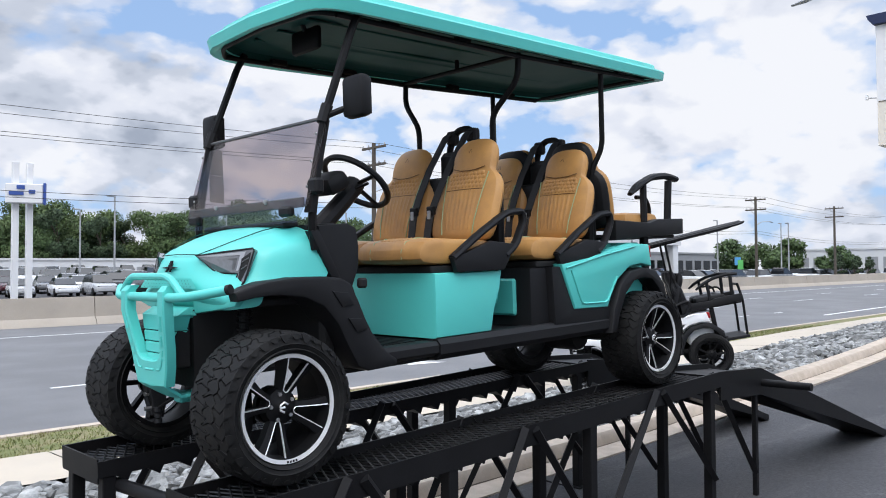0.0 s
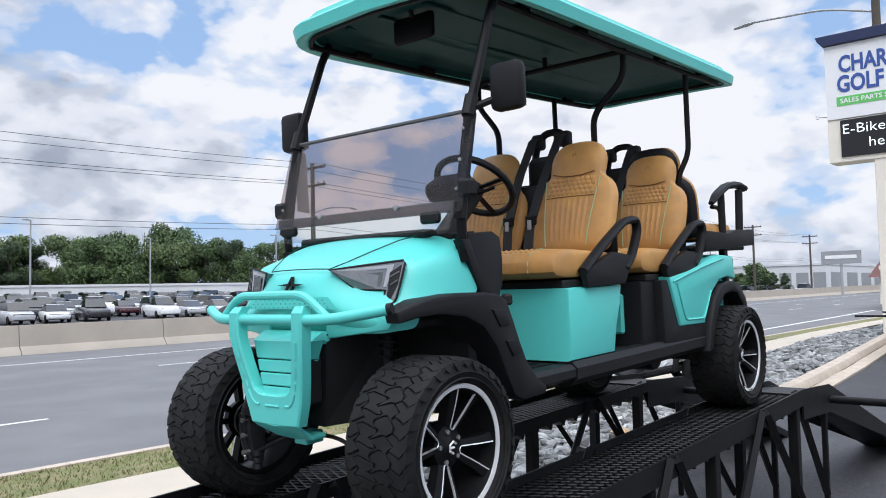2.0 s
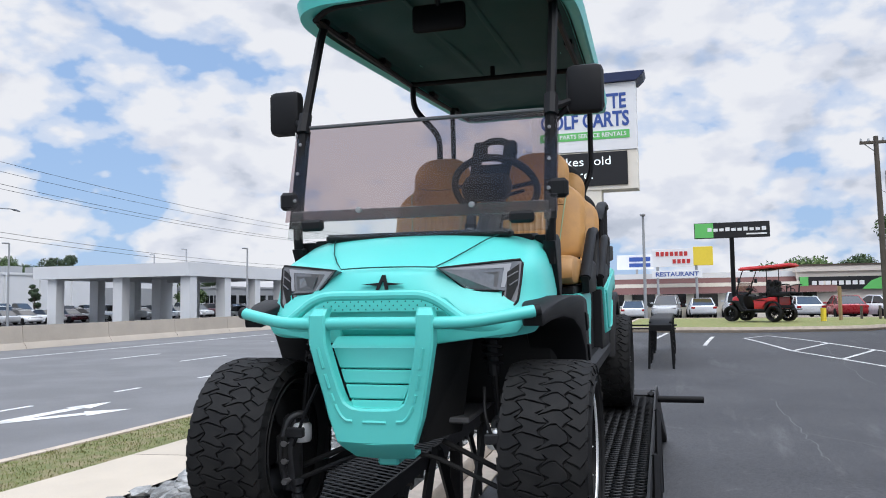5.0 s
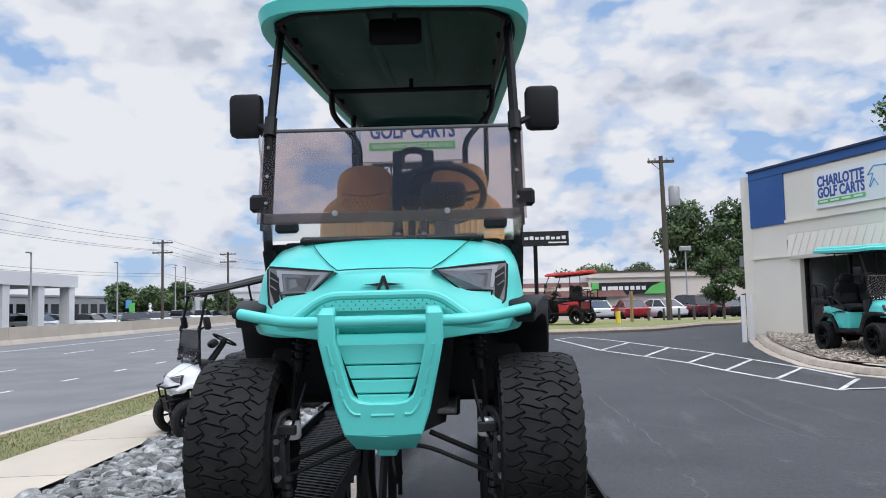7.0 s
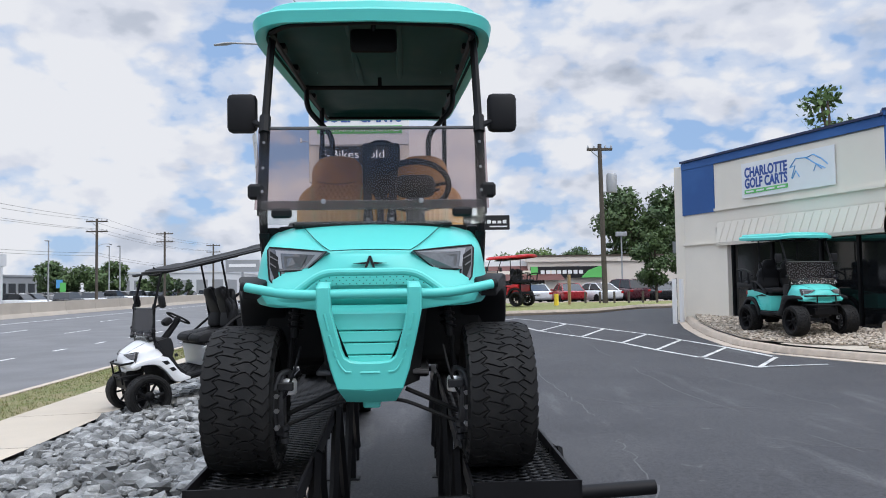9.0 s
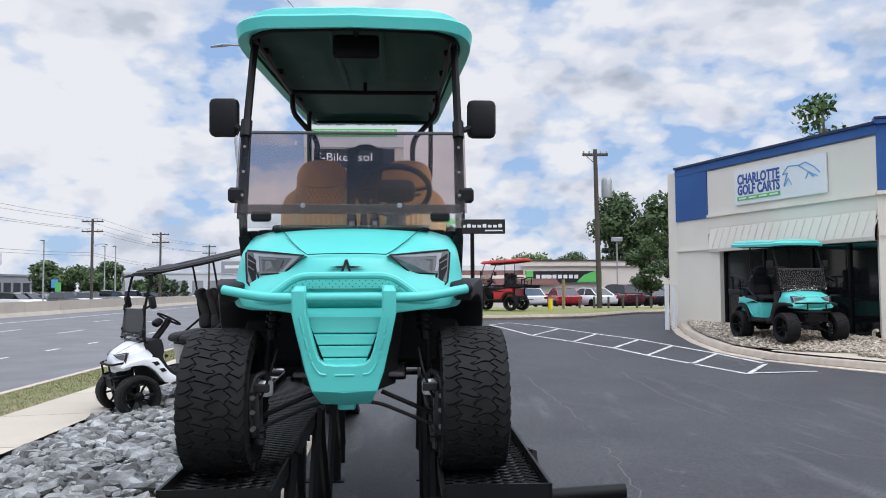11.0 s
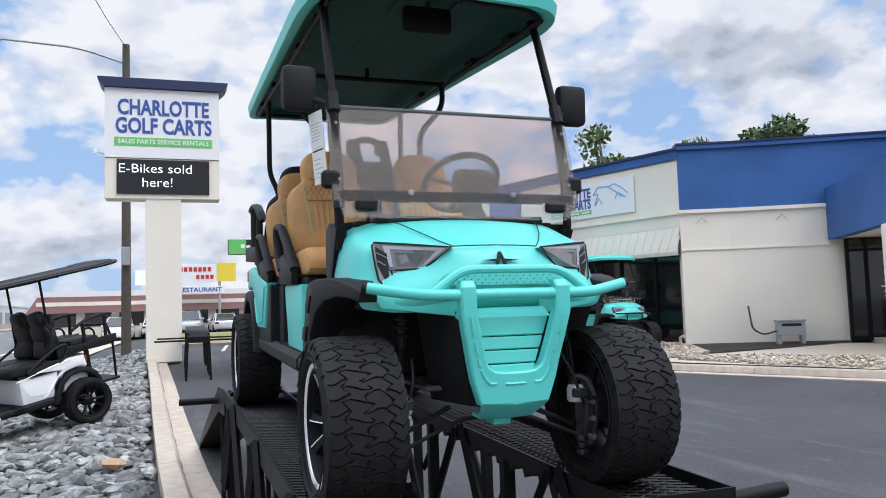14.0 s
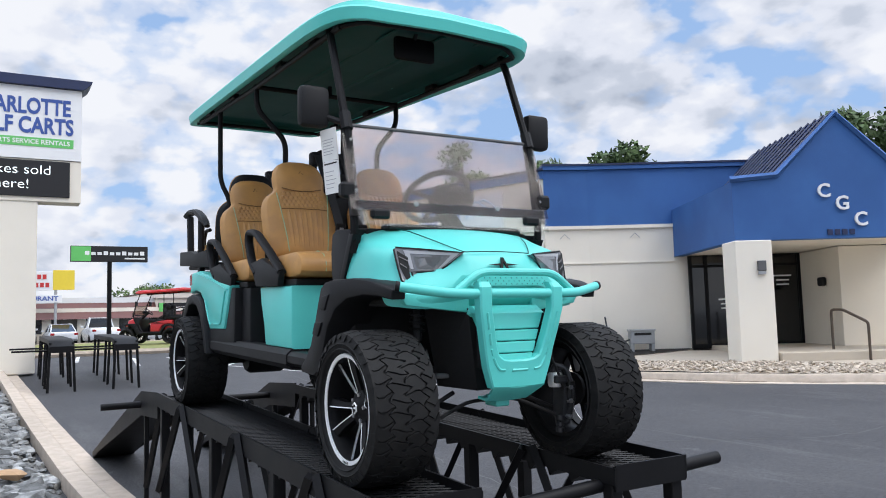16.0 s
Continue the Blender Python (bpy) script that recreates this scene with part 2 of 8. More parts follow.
def asphalt(name, low, high, scuff):
    """Worn asphalt: coarse grit, stains, and pale streaks drawn out along the lane."""
    m = bpy.data.materials.new(name)
    m.use_nodes = True
    t = m.node_tree
    b = t.nodes["Principled BSDF"]
    co = t.nodes.new("ShaderNodeTexCoord")

    def noise(scale, detail, rough, stretch=(1, 1, 1)):
        mp = t.nodes.new("ShaderNodeMapping")
        mp.inputs["Scale"].default_value = stretch
        mp.inputs["Rotation"].default_value = (0, 0, 0.35)
        n = t.nodes.new("ShaderNodeTexNoise")
        n.inputs["Scale"].default_value, n.inputs["Detail"].default_value, n.inputs["Roughness"].default_value = scale, detail, rough
        t.links.new(co.outputs["Object"], mp.inputs[0])
        t.links.new(mp.outputs[0], n.inputs["Vector"])
        return n.outputs["Fac"]

    def span(v, a, b_, lo, hi):
        r = t.nodes.new("ShaderNodeMapRange")
        for k, x in zip(("From Min", "From Max", "To Min", "To Max"), (a, b_, lo, hi)):
            r.inputs[k].default_value = x
        t.links.new(v, r.inputs["Value"])
        return r.outputs[0]

    def mix(f, a, c):
        n = t.nodes.new("ShaderNodeMix")
        n.data_type = "RGBA"
        t.links.new(f, n.inputs[0])
        for k, x in ((6, a), (7, c)):
            if isinstance(x, tuple):
                n.inputs[k].default_value = (*x, 1)
            else:
                t.links.new(x, n.inputs[k])
        return n.outputs[2]

    base = mix(span(noise(0.45, 5, 0.6), 0.35, 0.65, 0, 1), low, high)
    streak = span(noise(0.8, 6, 0.65, (0.35, 2.2, 1)), 0.56, 0.72, 0, 0.55)
    worn = mix(streak, base, scuff)
    blot = span(noise(2.6, 7, 0.7), 0.62, 0.72, 0, 0.7)
    worn = mix(blot, worn, scuff)
    grit = noise(34, 5, 0.8)
    sc = t.nodes.new("ShaderNodeVectorMath")
    sc.operation = "SCALE"
    t.links.new(worn, sc.inputs[0])
    t.links.new(span(grit, 0.32, 0.68, 0.5, 1.5), sc.inputs["Scale"])
    t.links.new(sc.outputs[0], b.inputs["Base Color"])
    b.inputs["Roughness"].default_value = 0.82
    bp = t.nodes.new("ShaderNodeBump")
    bp.inputs["Strength"].default_value, bp.inputs["Distance"].default_value = 0.6, 0.006
    t.links.new(grit, bp.inputs["Height"])
    t.links.new(bp.outputs[0], b.inputs["Normal"])
    return m


ASPHALT = asphalt("lot_asphalt", (0.037, 0.037, 0.041), (0.053, 0.053, 0.057), (0.115, 0.115, 0.118))
ASPHALT_PALE = mat("crack_filler", (0.10, 0.10, 0.103), 0.85, var=0.2, scale=3, bump=0.2)
ROAD = mat("road_asphalt", (0.135, 0.135, 0.138), 0.85, var=0.12, scale=0.5, fine=120, bump=0.4, dist=0.004, tint=(0.155, 0.155, 0.158))
CONCRETE = mat("kerb_concrete", (0.45, 0.378, 0.305), 0.85, var=0.12, scale=7, fine=140, bump=0.35, dist=0.003, rand=0.05, tint=(0.49, 0.412, 0.335))
WALK = mat("walk_concrete", (0.47, 0.41, 0.33), 0.85, var=0.1, scale=1.5, fine=120, bump=0.3, dist=0.003, rand=0.05)
BARRIER = mat("barrier_concrete", (0.42, 0.37, 0.31), 0.85, var=0.14, scale=0.8, fine=40, bump=0.3, rand=0.05)
GRASS = mat("grass", (0.15, 0.175, 0.05), 0.9, var=0.35, scale=4, fine=70, bump=0.6, dist=0.02, island=0.35, tint=(0.17, 0.155, 0.06))
SOIL = mat("verge_soil", (0.15, 0.165, 0.055), 0.95, var=0.3, scale=3, fine=60, bump=0.6, dist=0.02, tint=(0.2, 0.17, 0.09))
STONE = mat("grey_riprap", (0.165, 0.168, 0.164), 0.85, var=0.28, scale=9, fine=70, bump=0.7, dist=0.008, rand=0.55, tint=(0.27, 0.273, 0.266))
STONE_FAR = mat("grey_riprap_heap", (0.165, 0.168, 0.164), 0.85, var=0.28, scale=9, fine=70, bump=0.7, dist=0.008, island=0.55, tint=(0.27, 0.273, 0.266))
# stone grey darkened, so that the gaps have their shade in the colour
STONE_BED_SHADED = mat("stone_bed_shaded", (0.06, 0.06, 0.058), 0.95, var=0.4, scale=14, fine=60, bump=0.8, dist=0.02)
PEBBLE = mat("tan_pebble", (0.40, 0.335, 0.26), 0.8, var=0.2, scale=9, fine=60, bump=0.3, island=0.4, tint=(0.46, 0.40, 0.33))
GRIT = mat("gutter_grit", (0.13, 0.105, 0.08), 0.95, var=0.3, scale=12, fine=80, bump=0.5)
MULCH = mat("dark_mulch", (0.03, 0.024, 0.02), 0.95, var=0.4, scale=12, fine=80, bump=0.8, dist=0.02)
STUCCO = mat("cream_stucco", (0.80, 0.745, 0.645), 0.85, var=0.05, scale=1.2, fine=90, bump=0.25, dist=0.003)
BLUE = mat("blue_stucco", (0.024, 0.098, 0.30), 0.7, var=0.12, scale=0.8, fine=70, bump=0.25, dist=0.003, tint=(0.032, 0.115, 0.33))
NAVY = mat("navy_metal", (0.012, 0.022, 0.075), 0.4, var=0.08, bump=0.03)
SHOPGLASS = mat("shop_glass", (0.008, 0.009, 0.010), 0.05, var=0.3, scale=1.5, bump=0, spec=0.6)
SIGNWHITE = mat("sign_white", (0.80, 0.80, 0.80), 0.4, var=0.02, bump=0)
SIGNBLUE = mat("sign_blue", (0.035, 0.085, 0.32), 0.5, var=0.03, bump=0)
SIGNGREEN = mat("sign_green", (0.13, 0.52, 0.13), 0.5, var=0.03, bump=0)
SIGNSKY = mat("sign_sky_blue", (0.10, 0.36, 0.68), 0.5, var=0.03, bump=0)
LEDBLACK = mat("led_black", (0.006, 0.006, 0.008), 0.5, var=0.1, bump=0)
LEDTEXT = glow("led_text", (0.85, 0.92, 0.95), 1.0)
ROADPAINT = mat("road_line_paint", (0.66, 0.66, 0.64), 0.75, var=0.15, scale=3, fine=50, bump=0.2, tint=(0.74, 0.74, 0.72))
LINEPAINT = mat("line_paint", (0.46, 0.46, 0.45), 0.8, var=0.25, scale=4, fine=60, bump=0.2, tint=(0.62, 0.62, 0.60))
WOOD = mat("pole_wood", (0.085, 0.072, 0.058), 0.9, var=0.25, scale=3, fine=40, bump=0.5)
TANWOOD = mat("tan_post_wood", (0.30, 0.21, 0.11), 0.85, var=0.2, scale=4, fine=40, bump=0.4)
GALV = mat("galvanised", (0.36, 0.37, 0.38), 0.5, metal=0.3, var=0.1, bump=0.05)
WIRE = mat("cable_black", (0.03, 0.03, 0.032), 0.7, bump=0)
BARK = mat("bark", (0.085, 0.065, 0.05), 0.95, var=0.3, scale=5, fine=40, bump=0.6)
LEAF = mat("leaf_green", (0.070, 0.115, 0.036), 0.75, var=0.25, scale=0.35, fine=5, bump=0, island=0.35, tint=(0.045, 0.08, 0.028))
LEAF_M = mat("leaf_mid", (0.088, 0.130, 0.042), 0.75, var=0.25, scale=0.3, fine=5, bump=0, island=0.35, tint=(0.06, 0.095, 0.03))
LEAF_L = mat("leaf_light", (0.11, 0.17, 0.045), 0.75, var=0.25, scale=0.4, fine=5, bump=0, island=0.35, tint=(0.06, 0.11, 0.03))
PINE = mat("pine_green", (0.038, 0.064, 0.028), 0.8, var=0.25, scale=0.4, fine=5, bump=0, island=0.35)
CARGLASS = mat("car_glass", (0.012, 0.014, 0.017), 0.08, var=0.1, bump=0, spec=0.7)
TAILRED = mat("tail_lamp", (0.30, 0.01, 0.012), 0.25, var=0.05, bump=0)
ROOFRED = mat("red_metal_roof", (0.115, 0.040, 0.034), 0.6, var=0.12, scale=2, bump=0.1)
FARWHITE = mat("far_white_wall", (0.66, 0.67, 0.68), 0.8, var=0.05, scale=0.5, bump=0)
PALEWALL = mat("pale_pink_wall", (0.70, 0.63, 0.56), 0.85, var=0.05, scale=0.6, fine=20, bump=0.1)
FARGREY = mat("far_grey_wall", (0.30, 0.31, 0.32), 0.8, var=0.08, scale=0.5, bump=0)
YELLOW = mat("yellow_paint", (0.80, 0.60, 0.05), 0.5, var=0.05, bump=0)
SIGNRED = mat("sign_red", (0.5, 0.03, 0.03), 0.5, var=0.03, bump=0)


# ---- mesh helpers ----
def part(name, bm, material, parent=None, label="", smooth=35, sub=0):
    me = bpy.data.meshes.new(name)
    bm.normal_update()
    bm.to_mesh(me)
    bm.free()
    me.materials.append(material)
    if smooth:
        me.polygons.foreach_set("use_smooth", [True] * len(me.polygons))
        me.set_sharp_from_angle(angle=radians(smooth))
    ob = new(name, me)
    if parent is not None:
        ob.parent = parent
    if label:
        ob["label"] = label
    if sub:
        s = ob.modifiers.new("smooth", "SUBSURF")
        s.levels = s.render_levels = sub
    return ob


def thing(name, m, label, category, group="", kind=""):
    ob = new(name)
    ob.empty_display_size = 0.1
    ob.matrix_world = m
    return tagged(ob, label, category, group, kind)


def B():
    return bmesh.new()


def box(bm, c, s, bevel=0.0, rot=None, seg=1):
    r = bmesh.ops.create_cube(bm, size=1.0)
    vs = r["verts"]
    m = Matrix.Translation(c) @ (rot.to_4x4() if rot else Matrix()) @ Matrix.Diagonal((*s, 1))
    bmesh.ops.transform(bm, matrix=m, verts=vs)
    if bevel:
        es = list({e for v in vs for e in v.link_edges})
        bmesh.ops.bevel(bm, geom=es, offset=bevel, segments=seg, affect="EDGES", profile=0.5)
    return bm


def boxes(lo, hi, bevel=0.0, bm=None, seg=1):
    c = [(a + b) / 2 for a, b in zip(lo, hi)]
    return box(bm or B(), c, [abs(b - a) for a, b in zip(lo, hi)], bevel, None, seg)


def fillet(pts, r=0.04, n=4):
    """Round the inner corners of a path."""
    pts = [Vector(p) for p in pts]
    out = [pts[0]]
    for a, b, c in zip(pts, pts[1:], pts[2:]):
        d1, d2 = (a - b), (c - b)
        k = min(r, d1.length * 0.45, d2.length * 0.45)
        p, q = b + d1.normalized() * k, b + d2.normalized() * k
        for i in range(n + 1):
            t = i / n
            out.append(p * (1 - t) ** 2 + b * 2 * t * (1 - t) + q * t * t)
    return out + [pts[-1]]


def tube(bm, pts, r, n=8, flat=1.0, closed=False, up=(0, 0, 1)):
    """A round (or flattened) bar along a path. r: one radius, or one for each point."""
    pts = [Vector(p) for p in pts]
    rs = r if isinstance(r, (list, tuple)) else [r] * len(pts)
    rings, ref = [], None
    for i, p in enumerate(pts):
        if closed:
            d = pts[(i + 1) % len(pts)] - pts[i - 1]
        else:
            d = pts[min(i + 1, len(pts) - 1)] - pts[max(i - 1, 0)]
        d.normalize()
        if ref is None:
            ref = Vector(up)
            if abs(ref.dot(d)) > 0.95:
                ref = Vector((0, 1, 0)) if abs(d.y) < 0.9 else Vector((1, 0, 0))
        ref = (ref - d * ref.dot(d)).normalized()
        side = d.cross(ref)
        rings.append([bm.verts.new(p + (side * math.cos(2 * math.pi * k / n) + ref * math.sin(2 * math.pi * k / n) * flat) * rs[i]) for k in range(n)])
    m = len(rings)
    for i in range(m if closed else m - 1):
        a, b = rings[i], rings[(i + 1) % m]
        for k in range(n):
            bm.faces.new((a[k], a[(k + 1) % n], b[(k + 1) % n], b[k]))
    if not closed:
        bm.faces.new(rings[0][::-1])
        bm.faces.new(rings[-1])
    return bm


def prism(bm, poly, y0, y1, axis="y", bevel=0.0):
    """A flat outline given a thickness along one axis. The outline is in the two other axes, in their order."""
    def at(p, d):
        return {"x": (d, p[0], p[1]), "y": (p[0], d, p[1]), "z": (p[0], p[1], d)}[axis]
    a = [bm.verts.new(at(p, y0)) for p in poly]
    b = [bm.verts.new(at(p, y1)) for p in poly]
    n = len(poly)
    fs = [bm.faces.new(a), bm.faces.new(b[::-1])]
    for i in range(n):
        fs.append(bm.faces.new((a[i], b[i], b[(i + 1) % n], a[(i + 1) % n])))
    bmesh.ops.recalc_face_normals(bm, faces=fs)
    if bevel:
        es = list({e for f in fs[:2] for e in f.edges})
        bmesh.ops.bevel(bm, geom=es, offset=bevel, segments=2, affect="EDGES", profile=0.5)
    return bm


def lathe(bm, prof, n=32, c=(0, 0, 0), axis="y", closed=False, caps=True):
    """prof: (radius, along the axis)."""
    rings = []
    for r, d in prof:
        ring = []
        for k in range(n):
            a = 2 * math.pi * k / n
            u, v = r * math.cos(a), r * math.sin(a)
            p = {"y": (u, d, v), "z": (u, v, d), "x": (d, u, v)}[axis]
            ring.append(bm.verts.new(Vector(p) + Vector(c)))
        rings.append(ring)
    fs = []
    for i in range(len(rings) if closed else len(rings) - 1):
        a, b = rings[i], rings[(i + 1) % len(rings)]
        for k in range(n):
            fs.append(bm.faces.new((a[k], a[(k + 1) % n], b[(k + 1) % n], b[k])))
    if caps and not closed:
        for r, p in ((rings[0], prof[0]), (rings[-1], prof[-1])):
            if p[0] > 1e-4:
                fs.append(bm.faces.new(r))
    bmesh.ops.recalc_face_normals(bm, faces=fs)
    return bm


def loft(bm, rows, close=False, caps=False):
    vs = [[bm.verts.new(p) for p in row] for row in rows]
    fs = []
    for a, b in zip(vs, vs[1:]):
        n = len(a)
        for k in range(n if close else n - 1):
            fs.append(bm.faces.new((a[k], a[(k + 1) % n], b[(k + 1) % n], b[k])))
    if caps:
        fs += [bm.faces.new(vs[0]), bm.faces.new(vs[-1])]
    bmesh.ops.recalc_face_normals(bm, faces=fs)
    return bm


def words(name, text, size, m, material, parent=None, extrude=0.004, bold=0.0, width=None, spacing=1.0):
    cu = bpy.data.curves.new(name, "FONT")
    cu.body, cu.size, cu.extrude, cu.offset, cu.space_character = text, size, extrude, bold, spacing
    cu.align_x, cu.align_y = "CENTER", "CENTER"
    cu.resolution_u = 3
    tmp = bpy.data.objects.new(name, cu)
    scene.collection.objects.link(tmp)
    bpy.context.view_layer.update()
    me = bpy.data.meshes.new_from_object(tmp.evaluated_get(bpy.context.evaluated_depsgraph_get()))
    bpy.data.objects.remove(tmp)
    me.materials.clear()
    me.materials.append(material)
    if width and len(me.vertices):
        xs = [v.co.x for v in me.vertices]
        k = width / max(1e-6, max(xs) - min(xs))
        me.transform(Matrix.Diagonal((k, 1, 1, 1)))
    ob = new(name, me)
    if parent is not None:
        ob.parent = parent
    ob.matrix_basis = m
    return ob


def interp(x, xs, ys):
    return float(np.interp(x, xs, ys))


def gz(x, y):
    """Height of the ground: the lot climbs to the rear and to the shop, the bank falls to the road."""
    lot = interp(x, [-30, 7, 13, 22, 28, 38, 50, 60, 90], [0, 0, 0.12, 0.5, 0.62, 0.62, 0.35, 0.3, 0.3])
    lot += interp(y, [-40, -9, -5.5, -3, 2], [0.35, 0.3, 0.22, 0.05, 0]) * interp(x, [22, 30], [1, 0])
    t = min(1, max(0, (y - 4.6) / 7))
    side = interp(y, [4.6, 7.5, 9.1, 10.7, 12, 33, 58, 110, 200], [0, -0.28, -0.33, -0.42, -0.5, -0.5, -0.45, 0.9, 1.2])
    return lot * (1 - t) + side + 0.005 * min(x, 120) * t


def strip(bm, xs, y0, y1, up, ny=2):
    """A sheet that follows the ground, y0 and y1 being functions of x or numbers."""
    f0 = y0 if callable(y0) else (lambda x: y0)
    f1 = y1 if callable(y1) else (lambda x: y1)
    rows = []
    for x in xs:
        a, b = f0(x), f1(x)
        rows.append([(x, a + (b - a) * k / ny, gz(x, a + (b - a) * k / ny) + up) for k in range(ny + 1)])
    return loft(bm, rows)


# ---- ground, road, kerbs ----
def frange(a, b, s):
    return [a + s * i for i in range(int(round((b - a) / s)) + 1)]


gxs = [-900, -300, -80, -30, -12] + frange(-8, 60, 2.0) + [70, 90, 130, 200, 400, 900, 2500]
gys = [-2500, -600, -200, -80, -40, -25] + frange(-18, 14, 1.0) + [20, 33, 58, 80, 110, 150, 250, 600, 2500]
bm = B()
loft(bm, [[(x, y, gz(x, y)) for y in gys] for x in gxs])
tagged(part("ground", bm, ASPHALT), "dark grey worn asphalt parking lot", "ground", kind="structure")

xs_road = [-400, -120, -40] + frange(-20, 120, 5.0) + [160, 250, 600]
tagged(part("road", strip(B(), xs_road, 10.75, 33.0, 0.03, 12), ROAD), "wide grey asphalt highway with white lane markings", "road", kind="structure")
verge = thing("grass_verge", pose(0, 0, 0), "patchy green grass verge along the road", "grass", kind="stuff")
part("soil", strip(B(), xs_road, 9.1, 10.7, 0.05, 3), SOIL, verge)
bm = B()
rnd = random.Random(5)
for i in range(12000):
    x = 1.0 + 24 * rnd.random() ** 1.2
    y = 9.12 + 1.55 * rnd.random()
    z = gz(x, y) + 0.045
    a, h, w = rnd.uniform(0, 6.28), rnd.uniform(0.02, 0.055), rnd.uniform(0.005, 0.011)
    dx, dy = math.cos(a) * w, math.sin(a) * w
    lx, ly = rnd.uniform(-0.03, 0.03), rnd.uniform(-0.03, 0.03)
    bm.faces.new([bm.verts.new(p) for p in ((x - dx, y - dy, z), (x + dx, y + dy, z), (x + lx, y + ly, z + h))])
part("blades", bm, GRASS, verge, smooth=0)

pavement = thing("pavement", pose(0, 0, 0), "pale concrete pavement of cast slabs", "pavement", kind="structure")
for k in range(20):
    x0 = -14 + 2.4 * k
    part("slab", strip(B(), [x0 + 0.008, x0 + 1.2, x0 + 2.39], 7.62, 9.08, 0.07, 2), WALK, pavement)
part("slab", strip(B(), [34.0, 60, 100, 200], 7.62, 9.08, 0.07, 2), WALK, pavement)
part("slab", strip(B(), [-120, -14], 7.62, 9.08, 0.07, 2), WALK, pavement)


def kerb_row(name, label, path, width, up, low, step=1.9):
    """A kerb of cast lengths: a raised nose next to the bed, and a flat gutter pan."""
    top = thing(name, pose(0, 0, 0), label, "kerb", kind="structure")
    pts = [Vector(p) for p in path]
    seg = []
    for a, b in zip(pts, pts[1:]):
        n = max(1, int((b - a).length / step))
        seg += [(a.lerp(b, i / n), a.lerp(b, (i + 1) / n)) for i in range(n)]
    for a, b in seg:
        d = (b - a).normalized()
        s = Vector((-d.y, d.x)) * (1 if width > 0 else -1)
        w = abs(width)
        rows = []
        for p in (a + d * 0.004, (a + b) / 2, b - d * 0.004):
            z = gz(p.x, p.y)
            prof = [(0, z - 0.05), (0, z + 0.012), (w * 0.50, z + low), (w * 0.56, z + up * 0.8), (w * 0.62, z + up), (w, z + up), (w, z - 0.2)]
            rows.append([(p.x + s.x * o, p.y + s.y * o, h) for o, h in prof])
        piece = part("kerb_length", loft(B(), rows, caps=True), CONCRETE, top)
        grit = []
        for k in range(9):
            p = a.lerp(b, k / 8)
            o = w * 0.50 + 0.006 * math.sin(k * 2.1 + p.x * 3)
            grit.append((p.x + s.x * o, p.y + s.y * o, gz(p.x, p.y) + low + 0.002))
        part("gutter_grit", tube(B(), grit, [0.005 + 0.003 * math.sin(k * 1.7) for k in range(9)], 5), GRIT, piece)
    return top


kerb_row("kerb_road_side", "weathered tan concrete kerb and gutter beside the stones", [(-8, 3.62), (4, 3.98), (7, 4.14), (10, 4.27), (14.5, 4.44), (19, 4.64), (21, 4.72)], 0.46, 0.13, 0.02, 3.0)
bm = B()
for x in frange(-20, 118, 2.0):
    y = 10.7
    z0, z1 = gz(x, y), gz(x + 2, y)
    for dz in (0,):
        loft(bm, [[(x, y, z0 - 0.05), (x, y, z0 + 0.07), (x, y + 0.16, z0 + 0.07), (x, y + 0.18, z0 - 0.05)], [(x + 1.99, y, z1 - 0.05), (x + 1.99, y, z1 + 0.07), (x + 1.99, y + 0.16, z1 + 0.07), (x + 1.99, y + 0.18, z1 - 0.05)]])
tagged(part("kerb_verge", bm, CONCRETE), "low concrete edge between grass and road", "kerb", kind="structure")


def painted(name, label, quads, group="", paint=None):
    """Painted marks lying on the road or lot; each quad is four (x, y) corners."""
    bm = B()
    for q in quads:
        a, b, c, d = [Vector(p) for p in q]
        n = max(1, int(max((b - a).length, (c - d).length) / 1.0))
        loft(bm, [[(*p, gz(*p) + up) for p in (a.lerp(b, i / n), d.lerp(c, i / n))] for i in range(n + 1)])
    return tagged(part(name, bm, paint or LINEPAINT), label, "road marking", group, kind="structure")


def bar2(x0, y0, x1, y1, w):
    d = Vector((x1 - x0, y1 - y0)).normalized()
    s = Vector((-d.y, d.x)) * w / 2
    return [(x0 + s.x, y0 + s.y), (x1 + s.x, y1 + s.y), (x1 - s.x, y1 - s.y), (x0 - s.x, y0 - s.y)]


up = 0.036
painted("edge_line", "long white painted edge line", [bar2(-60, 28.4, 160, 28.4, 0.16)], "", ROADPAINT)
for y, x0 in ((19.9, 11.6), (23.45, 12.3)):
    for k in range(-3, 14):
        painted("lane_dash", "white painted lane dash on grey asphalt", [bar2(x0 + 12.2 * k, y, x0 + 12.2 * k + 3.0, y, 0.13)], "lane dashes", ROADPAINT)
for k in range(-2, 10):
    painted("lane_dash", "short white painted dash on grey asphalt", [bar2(4.8 + 3.4 * k, 15.45, 4.8 + 3.4 * k + 0.9, 15.45, 0.13)], "turn lane dashes", ROADPAINT)
painted("lane_arrow", "white painted straight and turn arrow on the road", [bar2(9.4, 14.2, 12.6, 14.2, 0.30), [(12.4, 13.9), (13.4, 14.2), (13.4, 14.2), (12.4, 14.5)], bar2(10.4, 14.2, 11.8, 13.4, 0.30), [(11.5, 13.2), (12.5, 13.0), (12.5, 13.0), (12.0, 13.7)]], "", ROADPAINT)
